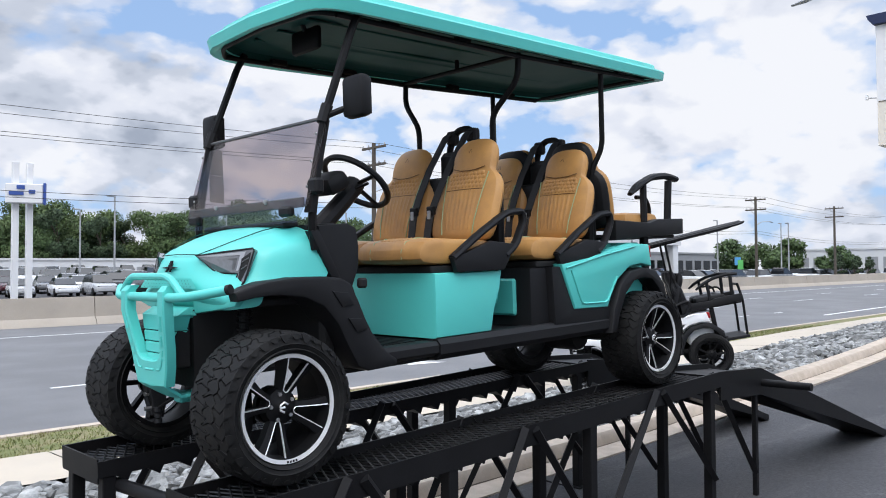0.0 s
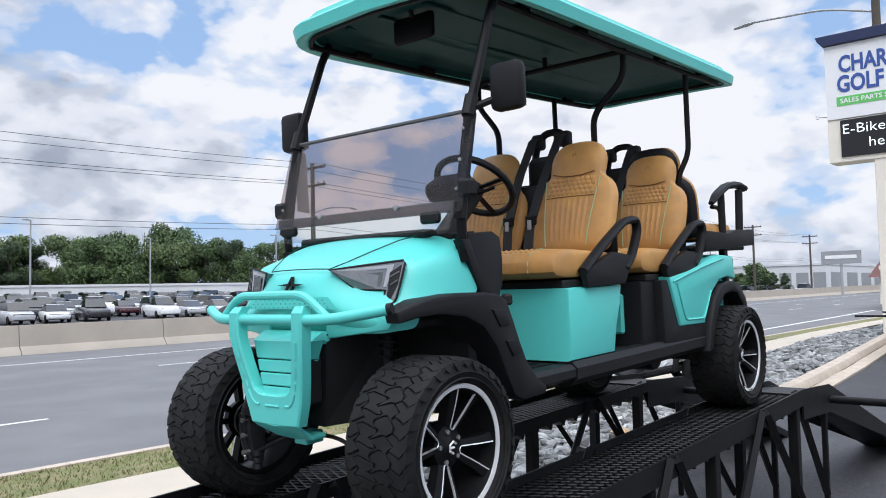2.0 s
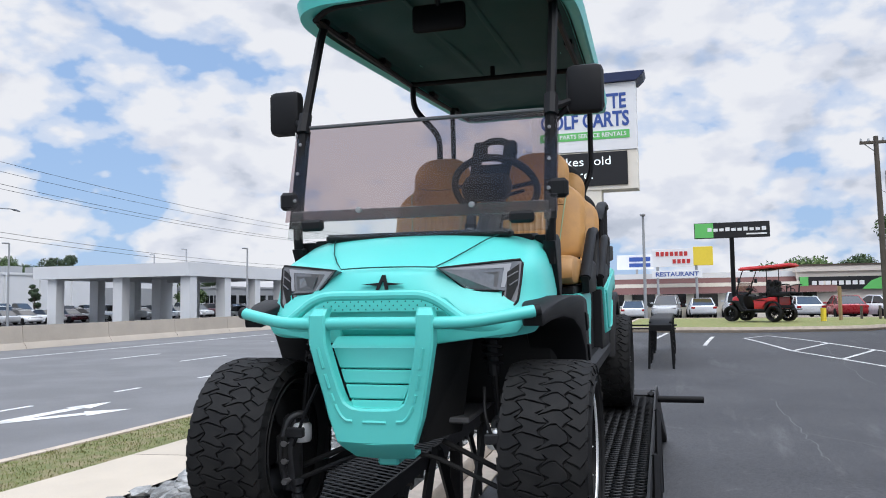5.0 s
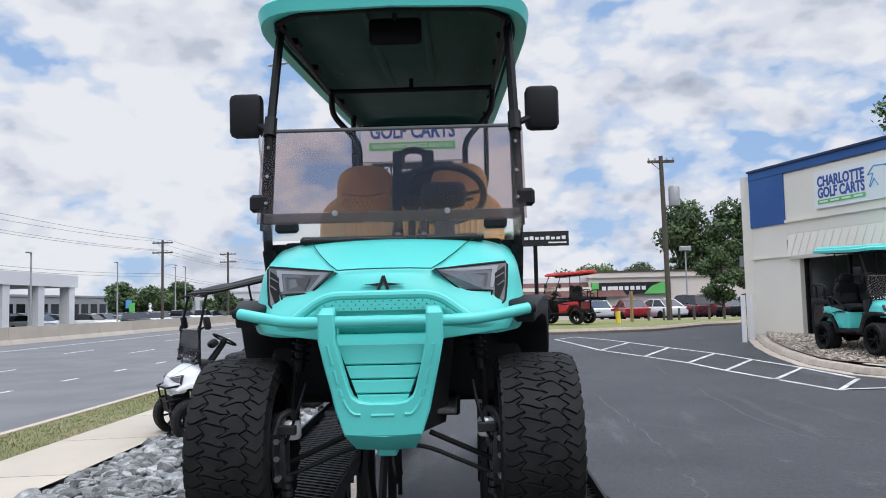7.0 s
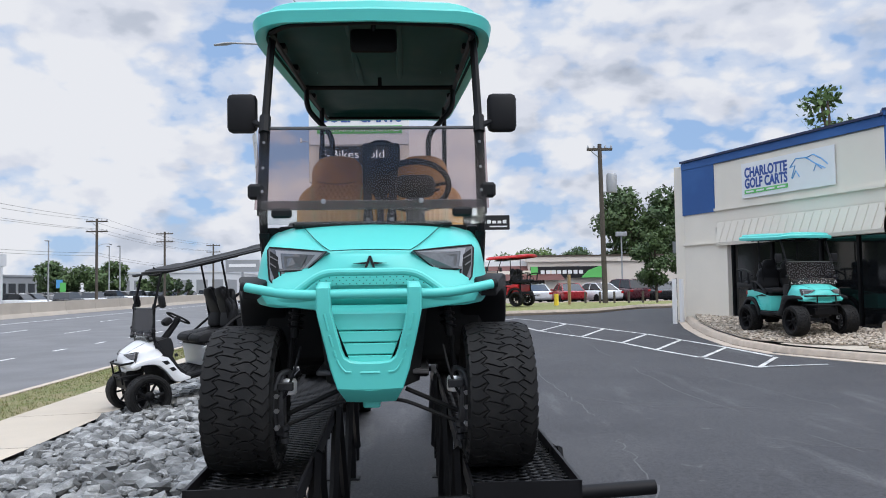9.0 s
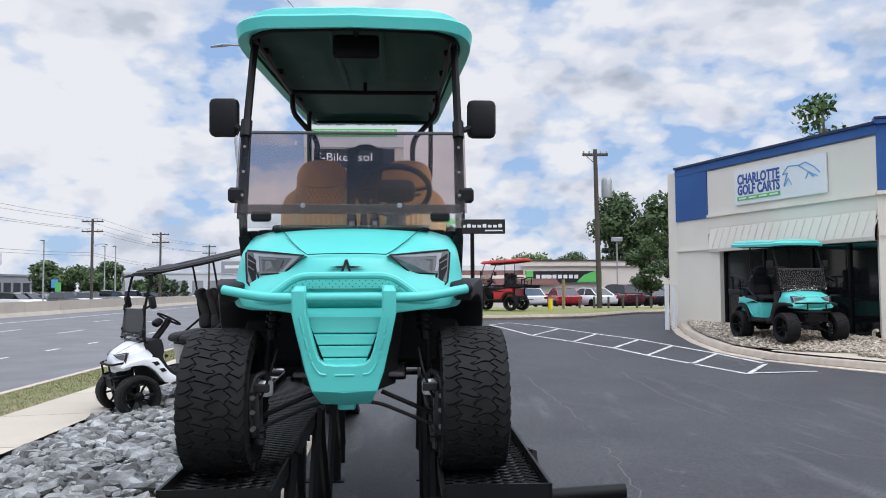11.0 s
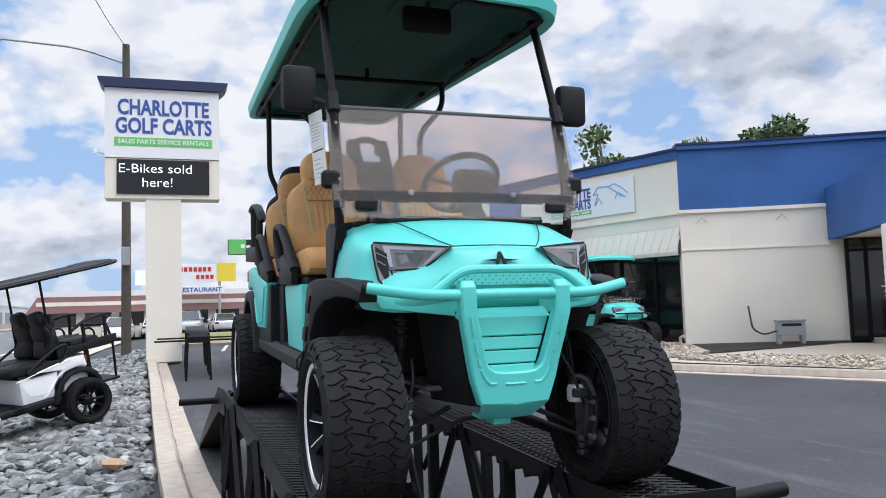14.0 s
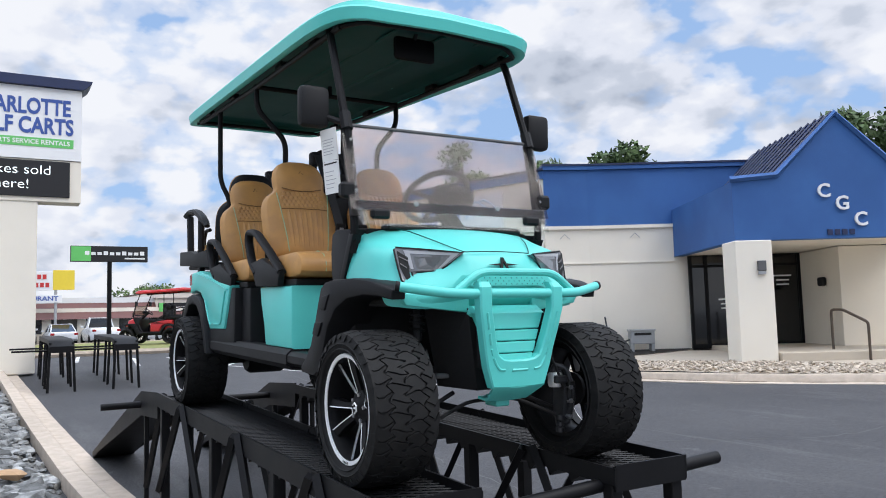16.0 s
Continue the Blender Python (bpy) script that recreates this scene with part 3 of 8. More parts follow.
for q in ((30.9, 11.3, 31.8, 10.9), (33.1, 11.7, 33.5, 11.0), (34.3, 11.9, 35.1, 11.1)):
    painted("crossing_bar", "white painted crossing bar at the driveway", [bar2(*q, 0.3)], "crossing bars", ROADPAINT)
painted("edge_line", "white painted line along the near road edge", [bar2(35.2, 13.2, 60.0, 14.0, 0.2)], "", ROADPAINT)
up = 0.008
lo = [(11.6, -2.6), (13.2, -2.2), (14.56, -1.74), (15.95, -1.38), (17.4, -0.76), (19.07, 0.0), (22.7, 0.8)]
hi = [(12.8, -3.45), (14.55, -3.2), (16.2, -2.8), (17.62, -2.43), (19.2, -1.74), (20.9, -1.05), (23.7, 0.1)]
painted("hatch_edge", "long white painted line of the hatched strip", [bar2(*a, *b, 0.085) for a, b in zip([(11.45, -3.72), (11.72, -2.76)] + lo, [(11.72, -2.76)] + lo)], "hatched strip")
painted("hatch_edge", "long white painted line of the hatched strip", [bar2(*a, *b, 0.085) for a, b in zip(hi, hi[1:])], "hatched strip")
for a, b in zip(lo, hi):
    painted("hatch_stripe", "white painted cross stripe on dark asphalt", [bar2(*a, *b, 0.085)], "hatched strip")
painted("bay_line", "white painted parking bay line", [bar2(20.5, 1.9, 23.5, 1.6, 0.1)], "bay lines")
painted("bay_line", "white painted parking bay line", [bar2(22.5, 3.2, 25.5, 2.9, 0.1)], "bay lines")

# concrete median barrier across the road
barrier = thing("median_barrier", pose(0, 0, 0), "long tan concrete median barrier of cast lengths", "barrier", kind="structure")
for k in range(-6, 34):
    x0, x1 = 6.0 * k, 6.0 * k + 5.97
    z0, z1 = -0.5 + 0.005 * x0, -0.5 + 0.005 * x1
    prof = [(32.9, 0.0), (33.0, 0.2), (33.15, 0.35), (33.22, 1.16), (33.42, 1.16), (33.5, 0.0)]
    part("barrier_length", loft(B(), [[(x0, y, z0 + h) for y, h in prof], [(x1, y, z1 + h) for y, h in prof]], caps=True), BARRIER, barrier)
# ---- shop building ----
def wall_frame(a, b):
    """Local axes of a wall: x from a to b, y outward, z up."""
    a, b = Vector(a), Vector(b)
    d = (b - a).normalized()
    return Matrix(((d.x, d.y, 0, a.x), (d.y, -d.x, 0, a.y), (0, 0, 1, 0), (0, 0, 0, 1)))


SC, SA, SD, SE = (14.12, -6.46), (20.3, -4.35), (13.68, -7.46), (12.5, -9.55)
Z0, ZT, ZM, ZL = 0.45, 4.98, 3.58, 2.67
house = thing("shop_building", pose(0, 0, 0), "cream stucco shop with blue parapet bands and gabled porch", "building", kind="structure")


def wall(a, b, quads, material, name="wall", out=0.0, thick=0.25, cap=0.0):
    """quads: (x0, x1, z0, z1) along the wall."""
    m = wall_frame(a, b)
    bm = B()
    for x0, x1, z0, z1 in quads:
        boxes((x0, -thick, z0), (x1, out, z1), bm=bm)
    bmesh.ops.transform(bm, matrix=m, verts=bm.verts)
    bmesh.ops.recalc_face_normals(bm, faces=bm.faces)
    return part(name, bm, material, house, smooth=0)


L1 = (Vector(SA) - Vector(SC)).length
# facade with the shop window: x runs from A (far end) to C
wall(SA, SC, [(0, 1.72, Z0, ZL - 0.02), (0, L1, ZM, 4.78), (1.3, L1, ZM - 0.5, ZM), (0, 1.3, ZL, ZM)], STUCCO)
wall(SA, SC, [(-0.03, L1 + 0.03, 4.782, 4.98)], BLUE, "parapet_band", 0.04)
wall(SA, SC, [(-0.05, L1 + 0.05, 4.985, 5.04)], NAVY, "coping", 0.08)
wall(SA, SC, [(-0.04, 1.3, 3.5, 4.78)], BLUE, "blue_panel", 0.03)
wall(SA, SC, [(-0.02, 1.72, ZL - 0.02, ZL + 0.03)], STUCCO, "ledge", 0.05)
wall(SA, SC, [(1.3, L1, ZM - 0.07, ZM)], STUCCO, "ledge", 0.05)
m_f = wall_frame(SA, SC)
# sloped metal awning over the shop window, with ribs
aw = B()
loft(aw, [[(1.35, 0.0, ZM - 0.5), (1.35, 0.02, ZM - 0.35)], [(L1, 0.0, ZM - 0.5), (L1, 0.02, ZM - 0.35)]])
loft(aw, [[(1.4, 0.03, 3.2), (1.4, 0.10, 2.66), (1.4, 0.08, 2.58), (1.4, -0.1, 2.58)], [(L1 - 0.02, 0.03, 3.2), (L1 - 0.02, 0.10, 2.66), (L1 - 0.02, 0.08, 2.58), (L1 - 0.02, -0.1, 2.58)]])
bmesh.ops.transform(aw, matrix=m_f, verts=aw.verts)
part("awning", aw, STUCCO, house, "ribbed cream metal awning", smooth=0)
for k in range(21):
    x = 1.55 + k * 0.245
    rb = B()
    tube(rb, [(x + 0.16, 0.035, 3.19), (x, 0.105, 2.68)], 0.012, 4)
    bmesh.ops.transform(rb, matrix=m_f, verts=rb.verts)
    part("awning_rib", rb, STUCCO, house)
# shop window: dark glass panes and frame set back
for x0, x1 in ((1.76, 3.1), (3.18, 4.6), (4.68, 5.62), (5.7, L1 - 0.02)):
    p = boxes((x0, -0.2, 0.62), (x1, -0.17, 2.62))
    bmesh.ops.transform(p, matrix=m_f, verts=p.verts)
    part("pane", p, SHOPGLASS, house, "dark reflecting shop window", smooth=0)
fr = B()
for x in (1.72, 3.10, 4.60, 5.62, L1 - 0.04):
    boxes((x, -0.22, 0.6), (x + 0.07, -0.13, 2.64), bm=fr)
boxes((1.72, -0.22, 0.56), (L1, -0.12, 0.63), bm=fr)
bmesh.ops.transform(fr, matrix=m_f, verts=fr.verts)
part("window_frame", fr, BLACK_METAL, house, smooth=0)
for a, b in ((SC, SD), (SD, SE)):
    l = (Vector(b) - Vector(a)).length
    wall(a, b, [(0, l, Z0, ZM)], STUCCO)
    wall(a, b, [(0, l, ZM, 4.98)], BLUE, "blue_panel", 0.02)
    wall(a, b, [(-0.02, l + 0.02, ZM - 0.06, ZM + 0.02)], STUCCO, "ledge", 0.06)
    wall(a, b, [(-0.01, l + 0.01, ZL, ZL + 0.025)], STUCCO, "ledge", 0.025)
    wall(a, b, [(-0.03, l + 0.03, 4.985, 5.08)], BLUE, "coping", 0.08)
    wall(a, b, [(-0.03, l + 0.03, 5.085, 5.13)], NAVY, "coping", 0.10)
# porch with gable: u runs to the right along its front, v outward
GP, GU = Vector((10.44, -8.79)), Vector((-0.4935, -0.8697))
GE = (GP + GU * 4.75)
m_g = Matrix.Translation((-1.2, 5.16, 1.46)) @ Matrix.Scale(0.89, 4) @ Matrix.Translation((1.2, -5.16, -1.46)) @ wall_frame(GP, GE)
gab = [(0, 2.95), (4.75, 2.95), (4.75, 4.28), (3.75, 4.34), (2.34, 5.68), (0.98, 4.34), (0, 4.26)]
bm = prism(B(), gab, -0.3, 0.0, "y")
bmesh.ops.transform(bm, matrix=m_g, verts=bm.verts)
part("gable", bm, BLUE, house, "blue stucco porch gable", smooth=0)
tr = B()
tube(tr, [(-0.05, 0.03, 4.29), (0.98, 0.03, 4.37), (2.34, 0.03, 5.72), (3.75, 0.03, 4.37), (4.8, 0.03, 4.31)], 0.07, 4, up=(0, 1, 0))
bmesh.ops.transform(tr, matrix=m_g, verts=tr.verts)
part("gable_trim", tr, BLUE, house)
rf = B()
loft(rf, [[(0.9, 0.06, 4.30), (0.9, -4.6, 4.30)], [(2.34, 0.06, 5.75), (2.34, -4.6, 5.75)], [(3.8, 0.06, 4.30), (3.8, -4.6, 4.30)]])
boxes((0.26, -4.5, 4.12), (4.49, -0.31, 4.18), bm=rf)
bmesh.ops.transform(rf, matrix=m_g, verts=rf.verts)
part("porch_roof", rf, NAVY, house, "dark blue standing seam metal roof", smooth=0)
for k in range(12):
    rb = B()
    y = -0.1 - 0.36 * k
    tube(rb, [(0.9, y, 4.33), (2.34, y, 5.78)], 0.02, 4)
    bmesh.ops.transform(rb, matrix=m_g, verts=rb.verts)
    part("roof_seam", rb, NAVY, house)
side = boxes((0.0, -4.5, 2.95), (0.25, -0.3, 4.24))
boxes((4.5, -4.5, 2.95), (4.75, -0.3, 4.24), bm=side)
bmesh.ops.transform(side, matrix=m_g, verts=side.verts)
part("porch_side", side, BLUE, house, smooth=0)
sf = boxes((0.02, -4.5, 2.96), (4.73, -0.02, 3.02))
bmesh.ops.transform(sf, matrix=m_g, verts=sf.verts)
part("soffit", sf, STUCCO, house, smooth=0)
for x0 in (-0.02, 3.95):
    c = boxes((x0, -0.75, 0.3), (x0 + 0.81, 0.02, 2.95), 0.02)
    bmesh.ops.transform(c, matrix=m_g, verts=c.verts)
    part("porch_pier", c, STUCCO, house, "cream stucco porch pier")
# back wall of the porch with doors and dark glass
bw = boxes((3.34, -4.45, 0.4), (6.0, -2.2, 2.94))
boxes((3.66, -4.7, 0.4), (6.0, -4.46, 2.94), bm=bw)
bmesh.ops.transform(bw, matrix=m_g, verts=bw.verts)
part("wall", bw, STUCCO, house, smooth=0)
for x0, x1 in ((0.40, 0.74), (0.82, 2.12), (2.20, 3.30)):
    p = boxes((x0, -4.36, 0.5), (x1, -4.33, 2.95))
    bmesh.ops.transform(p, matrix=m_g, verts=p.verts)
    part("door_pane", p, SHOPGLASS, house, "dark glass entrance door", smooth=0)
fr = B()
for x in (0.32, 0.74, 2.12, 3.26):
    boxes((x, -4.38, 0.45), (x + 0.08, -4.29, 2.95), bm=fr)
boxes((0.32, -4.38, 2.62), (3.34, -4.3, 2.69), bm=fr)
boxes((0.32, -4.38, 0.44), (3.34, -4.3, 0.56), bm=fr)
bmesh.ops.transform(fr, matrix=m_g, verts=fr.verts)
part("door_frame", fr, BLACK_METAL, house, smooth=0)
# plain closing walls and roof behind
rest = B()
corner = [SA, SC, SD, SE, (11.2, -11.9), (8.3, -16.5), (17.5, -22.0), (26.5, -7.5)]
prism(rest, corner, 4.75, 4.9, "z")
part("flat_roof", rest, FARGREY, house, smooth=0)
for a, b in ((corner[4], corner[5]), (corner[5], corner[6]), (corner[6], corner[7]), (corner[7], corner[0])):
    l = (Vector(b) - Vector(a)).length
    wall(b, a, [(0, l, 0.2, 4.9)], STUCCO)
wall((11.7, -10.5), (8.9, -15.8), [(2.2, 6.0, 0.2, 4.3)], STUCCO)
wall(SE, (11.2, -11.9), [(0.0, 2.6, 3.0, 4.98)], BLUE, "blue_panel", 0.02)
wall(SE, (11.2, -11.9), [(0.03, 2.6, 4.985, 5.08)], BLUE, "coping", 0.08)
wall(SE, (11.2, -11.9), [(0.03, 2.6, 5.085, 5.13)], NAVY, "coping", 0.10)
# near-black sheet added behind the panes for the shade of the shop inside
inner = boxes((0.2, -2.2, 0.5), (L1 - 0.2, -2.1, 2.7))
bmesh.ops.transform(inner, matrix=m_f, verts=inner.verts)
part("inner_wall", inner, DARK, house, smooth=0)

# writing on the gable and the wall banner
def on_wall(m, x, z, out):
    return m @ Matrix(((1, 0, 0, x), (0, 0, 1, out), (0, 1, 0, z), (0, 0, 0, 1)))


for x, z, ch in ((1.99, 3.98, "C"), (2.38, 3.70, "G"), (2.76, 3.34, "C")):
    words("sign_letter", ch, 0.42, on_wall(m_g, x, z, 0.03), SIGNWHITE, house, 0.02, 0.008)
for k in range(4):
    p = boxes((2.02 + 0.16 * k, 0.01, 3.02), (2.13 + 0.16 * k, 0.03, 3.14))
    bmesh.ops.transform(p, matrix=m_g, verts=p.verts)
    part("number_bar", p, NAVY, house, smooth=0)
banner = thing("wall_banner", m_f, "white shop banner with blue lettering and green strip", "sign")
part("panel", boxes((2.40, 0.02, 3.72), (5.30, 0.05, 4.60)), SIGNWHITE, banner, smooth=0)
words("lettering", "CHARLOTTE", 0.34, on_wall(Matrix(), 3.22, 4.34, 0.056), SIGNBLUE, banner, 0.003, 0.012, 1.42)
words("lettering", "GOLF CARTS", 0.34, on_wall(Matrix(), 3.22, 4.07, 0.056), SIGNBLUE, banner, 0.003, 0.012, 1.42)
part("green_strip", boxes((2.50, 0.052, 3.82), (3.94, 0.06, 3.92)), SIGNGREEN, banner, smooth=0)
for k in range(4):
    part("text_bar", boxes((2.56 + 0.35 * k, 0.061, 3.85), (2.82 + 0.35 * k, 0.064, 3.89)), SIGNWHITE, banner, smooth=0)
for pts in ([(4.02, 4.28), (4.2, 4.46), (4.5, 4.44), (4.8, 4.25), (5.05, 4.12)], [(4.5, 4.43), (4.72, 4.48), (4.95, 4.35), (5.12, 4.2)], [(4.08, 4.0), (4.2, 4.18), (4.3, 4.02)], [(4.72, 4.1), (4.8, 4.24), (4.95, 4.12)], [(4.02, 4.28), (4.18, 4.30), (4.06, 4.02)]):
    part("swoosh", tube(B(), [(x, 0.055, z) for x, z in pts], 0.014, 4, up=(0, 1, 0)), SIGNSKY, banner)

# kerbed bed in front of the shop
kerb_row("kerb_shop_side", "curved tan concrete kerb in front of the shop", [(20.2, -4.05), (18.4, -3.62), (16.6, -3.35), (14.8, -3.25), (13.3, -3.5), (11.6, -4.1), (10.0, -4.7), (7.9, -5.5), (6.0, -6.8), (3.0, -9.3), (0.0, -11.5)], 0.4, 0.14, 0.02, 1.5)


def bed_sheet(name, outline, up, material, label, kind="structure", category="ground"):
    bm = B()
    vs = [bm.verts.new((x, y, 0)) for x, y in outline]
    bm.faces.new(vs)
    bmesh.ops.triangulate(bm, faces=bm.faces)
    for _ in range(3):
        bmesh.ops.subdivide_edges(bm, edges=[e for e in bm.edges if e.calc_length() > 0.6], cuts=1)
        bmesh.ops.triangulate(bm, faces=bm.faces)
    for v in bm.verts:
        v.co.z = gz(v.co.x, v.co.y) + up
    return tagged(part(name, bm, material, smooth=0), label, category, kind=kind)


bed_sheet("bed_walk", [(13.6, -3.9), (11.8, -4.5), (10.1, -5.1), (8.1, -5.9), (6.2, -7.2), (3.2, -9.7), (4.0, -13), (9, -14), (11.6, -9.8), (13.3, -7.7), (14.1, -6.6), (14.4, -5.6)], 0.13, WALK, "concrete walk along the shop front")
bed_sheet("gravel_base", [(19.9, -4.5), (18.4, -4.0), (16.6, -3.75), (14.8, -3.65), (14.2, -3.75), (13.2, -4.2), (12.3, -4.9), (12.2, -5.6), (13.4, -6.2), (14.2, -6.4), (16, -5.95), (20.2, -4.5)], 0.14, PEBBLE, "tan river gravel bed")
bed_sheet("mulch_bed", [(14.1, -6.5), (13.7, -7.4), (12.55, -9.5), (12.2, -9.3), (12.15, -7.6), (12.25, -5.65), (13.4, -6.25)], 0.15, MULCH, "dark mulch strip along the wall")


# ---- golf carts ----
def sym(pts, s):
    return [(x, y * s, z) for x, y, z in pts]


def make_wheel(parent, c, s, R, W, alloy, lod=0):
    """One wheel: tyre with lugs, barrel, spokes. s: the side that it faces."""
    x, y, z = c
    wheel = new("wheel")
    wheel.parent = parent
    wheel.location = c
    n = 48 if lod == 0 else 24
    h = W / 2
    rim = R * 0.705
    prof = [(rim, -h * 0.80), (rim + 0.012, -h * 0.92), (R * 0.84, -h * 1.0), (R * 0.93, -h * 0.93), (R * 0.965, -h * 0.80), (R * 0.972, -h * 0.4), (R * 0.974, 0), (R * 0.972, h * 0.4), (R * 0.965, h * 0.80), (R * 0.93, h * 0.93), (R * 0.84, h), (rim + 0.012, h * 0.92), (rim, h * 0.80)]
    part("tyre", lathe(B(), prof, n, caps=False), RUBBER, wheel)
    lug = B()
    rnd = random.Random(11)

    def tri(t):
        t = (t + 0.25) % 1.0
        return 4 * t - 1 if t < 0.5 else 3 - 4 * t

    pitch = 18 if lod == 0 else 14
    step = 2 * math.pi / pitch

    def on_tread(a, v):
        """a in pitches, v from shoulder to shoulder: straight cells bent into interlocking lugs."""
        k = 1 - v * v
        return (a + 0.20 * tri(v * 1.25 + 0.2), v + 0.15 * k * tri(a * 2 + 0.4 * v) + 0.04 * k * tri(a * 3 + v))

    def block(a0, a1, v0, v1, slant=0.0, gap=0.0031, top=1.0):
        """One lug: its outline is bent, drawn in by the groove's half width, and stands on the carcass."""
        n = 4 if lod == 0 else 2
        flat = []
        for (ua, va), (ub, vb) in (((a0, v0), (a1, v0)), ((a1, v0), (a1 + slant, v1)), ((a1 + slant, v1), (a0 + slant, v1)), ((a0 + slant, v1), (a0, v0))):
            for i in range(n):
                t = i / n
                a, v = on_tread(ua + (ub - ua) * t, va + (vb - va) * t)
                flat.append(Vector((a * step * R, max(-0.985, min(0.985, v)) * h)))
        mid = sum(flat, Vector((0, 0))) / len(flat)
        rings = []
        for r, g in ((R * 0.962, gap * 0.6), (R * top - 0.0016, gap), (R * top, gap + 0.0014)):
            ring = []
            for p in flat:
                d = mid - p
                q = p + d * min(0.6, g / max(0.004, d.length))
                rr = r - 0.018 * max(0, (abs(q.y) - h * 0.62) / (h * 0.38)) ** 2
                ring.append(lug.verts.new((rr * math.cos(q.x / R), q.y, rr * math.sin(q.x / R))))
            rings.append(ring)
        m = len(flat)
        for ra, rb in zip(rings, rings[1:]):
            for i in range(m):
                lug.faces.new((ra[i], ra[(i + 1) % m], rb[(i + 1) % m], rb[i]))
        lug.faces.new(rings[-1])

    for i in range(pitch):
        for lo_v, hi_v, off, cut, slant in ((-1.0, -0.52, 0.0, 0.5, 0.10), (-0.52, 0.0, 0.37, 0.42, -0.22), (0.0, 0.52, 0.81, 0.58, 0.20), (0.52, 1.0, 0.25, 0.5, -0.10)):
            a0 = i + off
            block(a0, a0 + cut, lo_v, hi_v, slant)
            block(a0 + cut, a0 + 1, lo_v, hi_v, slant, 0.0031 if abs(lo_v + hi_v) < 1 else 0.0042, 1.0 if abs(lo_v + hi_v) < 1 else 0.994)
    # lugs wrapped over the side wall, long and short by turns
    for i in range(pitch * 2):
        a0 = i * step / 2
        low_r = R * (0.865 if i % 2 else 0.895)
        for sd in (-1, 1):
            q = [(a0 + 0.010, R * 0.962), (a0 + step * 0.40, R * 0.962), (a0 + step * 0.36, low_r + 0.012), (a0 + step * 0.28, low_r), (a0 + step * 0.12, low_r), (a0 + step * 0.05, low_r + 0.012)]
            ra = [lug.verts.new((r * math.cos(a), sd * h * (0.90 if r > R * 0.93 else 0.985), r * math.sin(a))) for a, r in q]
            rb = [lug.verts.new((r * math.cos(a), sd * h * (0.965 if r > R * 0.93 else 1.022), r * math.sin(a))) for a, r in q]
            lug.faces.new(rb)
            for k in range(6):
                lug.faces.new((ra[k], ra[(k + 1) % 6], rb[(k + 1) % 6], rb[k]))
    bmesh.ops.recalc_face_normals(lug, faces=lug.faces)
    part("tread", lug, RUBBER, wheel, smooth=28)
    for sd in (-1, 1):
        bead = B()
        for r in (0.835, 0.765):
            lathe(bead, [(R * r - 0.004, sd * (h * 0.985)), (R * r, sd * (h * 1.0 + 0.002)), (R * r + 0.004, sd * (h * 0.985))], n, caps=False)
        part("side_wall_rib", bead, RUBBER, wheel)
    # barrel and machined ring
    face = s * h * 0.78
    dark = BLACK_METAL
    part("barrel", lathe(B(), [(rim * 0.99, face), (rim * 0.93, face - s * 0.02), (rim * 0.86, -face * 0.2), (rim * 0.9, -face), (rim * 0.99, -face)], n, caps=False), dark, wheel)
    ring = SILVER if alloy else dark
    part("rim_lip", lathe(B(), [(rim * 1.005, face + s * 0.004), (rim * 1.0, face + s * 0.014), (rim * 0.93, face + s * 0.011), (rim * 0.925, face + s * 0.006), (rim * 0.985, face - s * 0.02)], n, closed=True), ring, wheel)
    if alloy:
        for k in range(4):
            aa = -math.pi / 2 - 0.10 + 0.065 * k
            mk = B()
            loft(mk, [[(rim * 0.945 * math.cos(aa), face + s * 0.0145, rim * 0.945 * math.sin(aa)), (rim * 0.945 * math.cos(aa + 0.04), face + s * 0.0145, rim * 0.945 * math.sin(aa + 0.04))], [(rim * 0.985 * math.cos(aa), face + s * 0.0155, rim * 0.985 * math.sin(aa)), (rim * 0.985 * math.cos(aa + 0.04), face + s * 0.0155, rim * 0.985 * math.sin(aa + 0.04))]])
            part("rim_mark", mk, BLACK, wheel, smooth=0)
    part("rim_dish", lathe(B(), [(rim * 0.926, face + s * 0.007), (rim * 0.90, face - s * 0.012), (rim * 0.88, face - s * 0.05), (rim * 0.93, face - s * 0.05)], n, closed=True), dark, wheel)
    disc = lathe(B(), [(0.001, -s * 0.01), (rim * 0.34, -s * 0.01), (rim * 0.36, -s * 0.03), (0.001, -s * 0.04)], 20)
    part("brake_hub", disc, dark, wheel)
    hf = face - s * 0.036
    hub = lathe(B(), [(0.001, hf + s * 0.010), (0.026, hf + s * 0.010), (0.032, hf + s * 0.002), (rim * 0.33, hf - s * 0.012), (rim * 0.36, hf - s * 0.05), (0.001, hf - s * 0.05)], 20)
    part("hub_cap", hub, dark, wheel)
    badge = B()
    hexa = [(0.020 * math.cos(a), 0.020 * math.sin(a)) for a in [math.pi / 6 + k * math.pi / 3 for k in range(6)]]
    tube(badge, [(u, hf + s * 0.012, v) for u, v in hexa[:5]], 0.0045, 4, up=(0, 1, 0))
    tube(badge, [(0.004, hf + s * 0.012, 0.0), (-0.016, hf + s * 0.012, 0.0)], 0.0045, 4, up=(0, 1, 0))
    part("hub_badge", badge, ring, wheel)
    for k in range(5):
        a = 2 * math.pi * k / 5 + 0.5
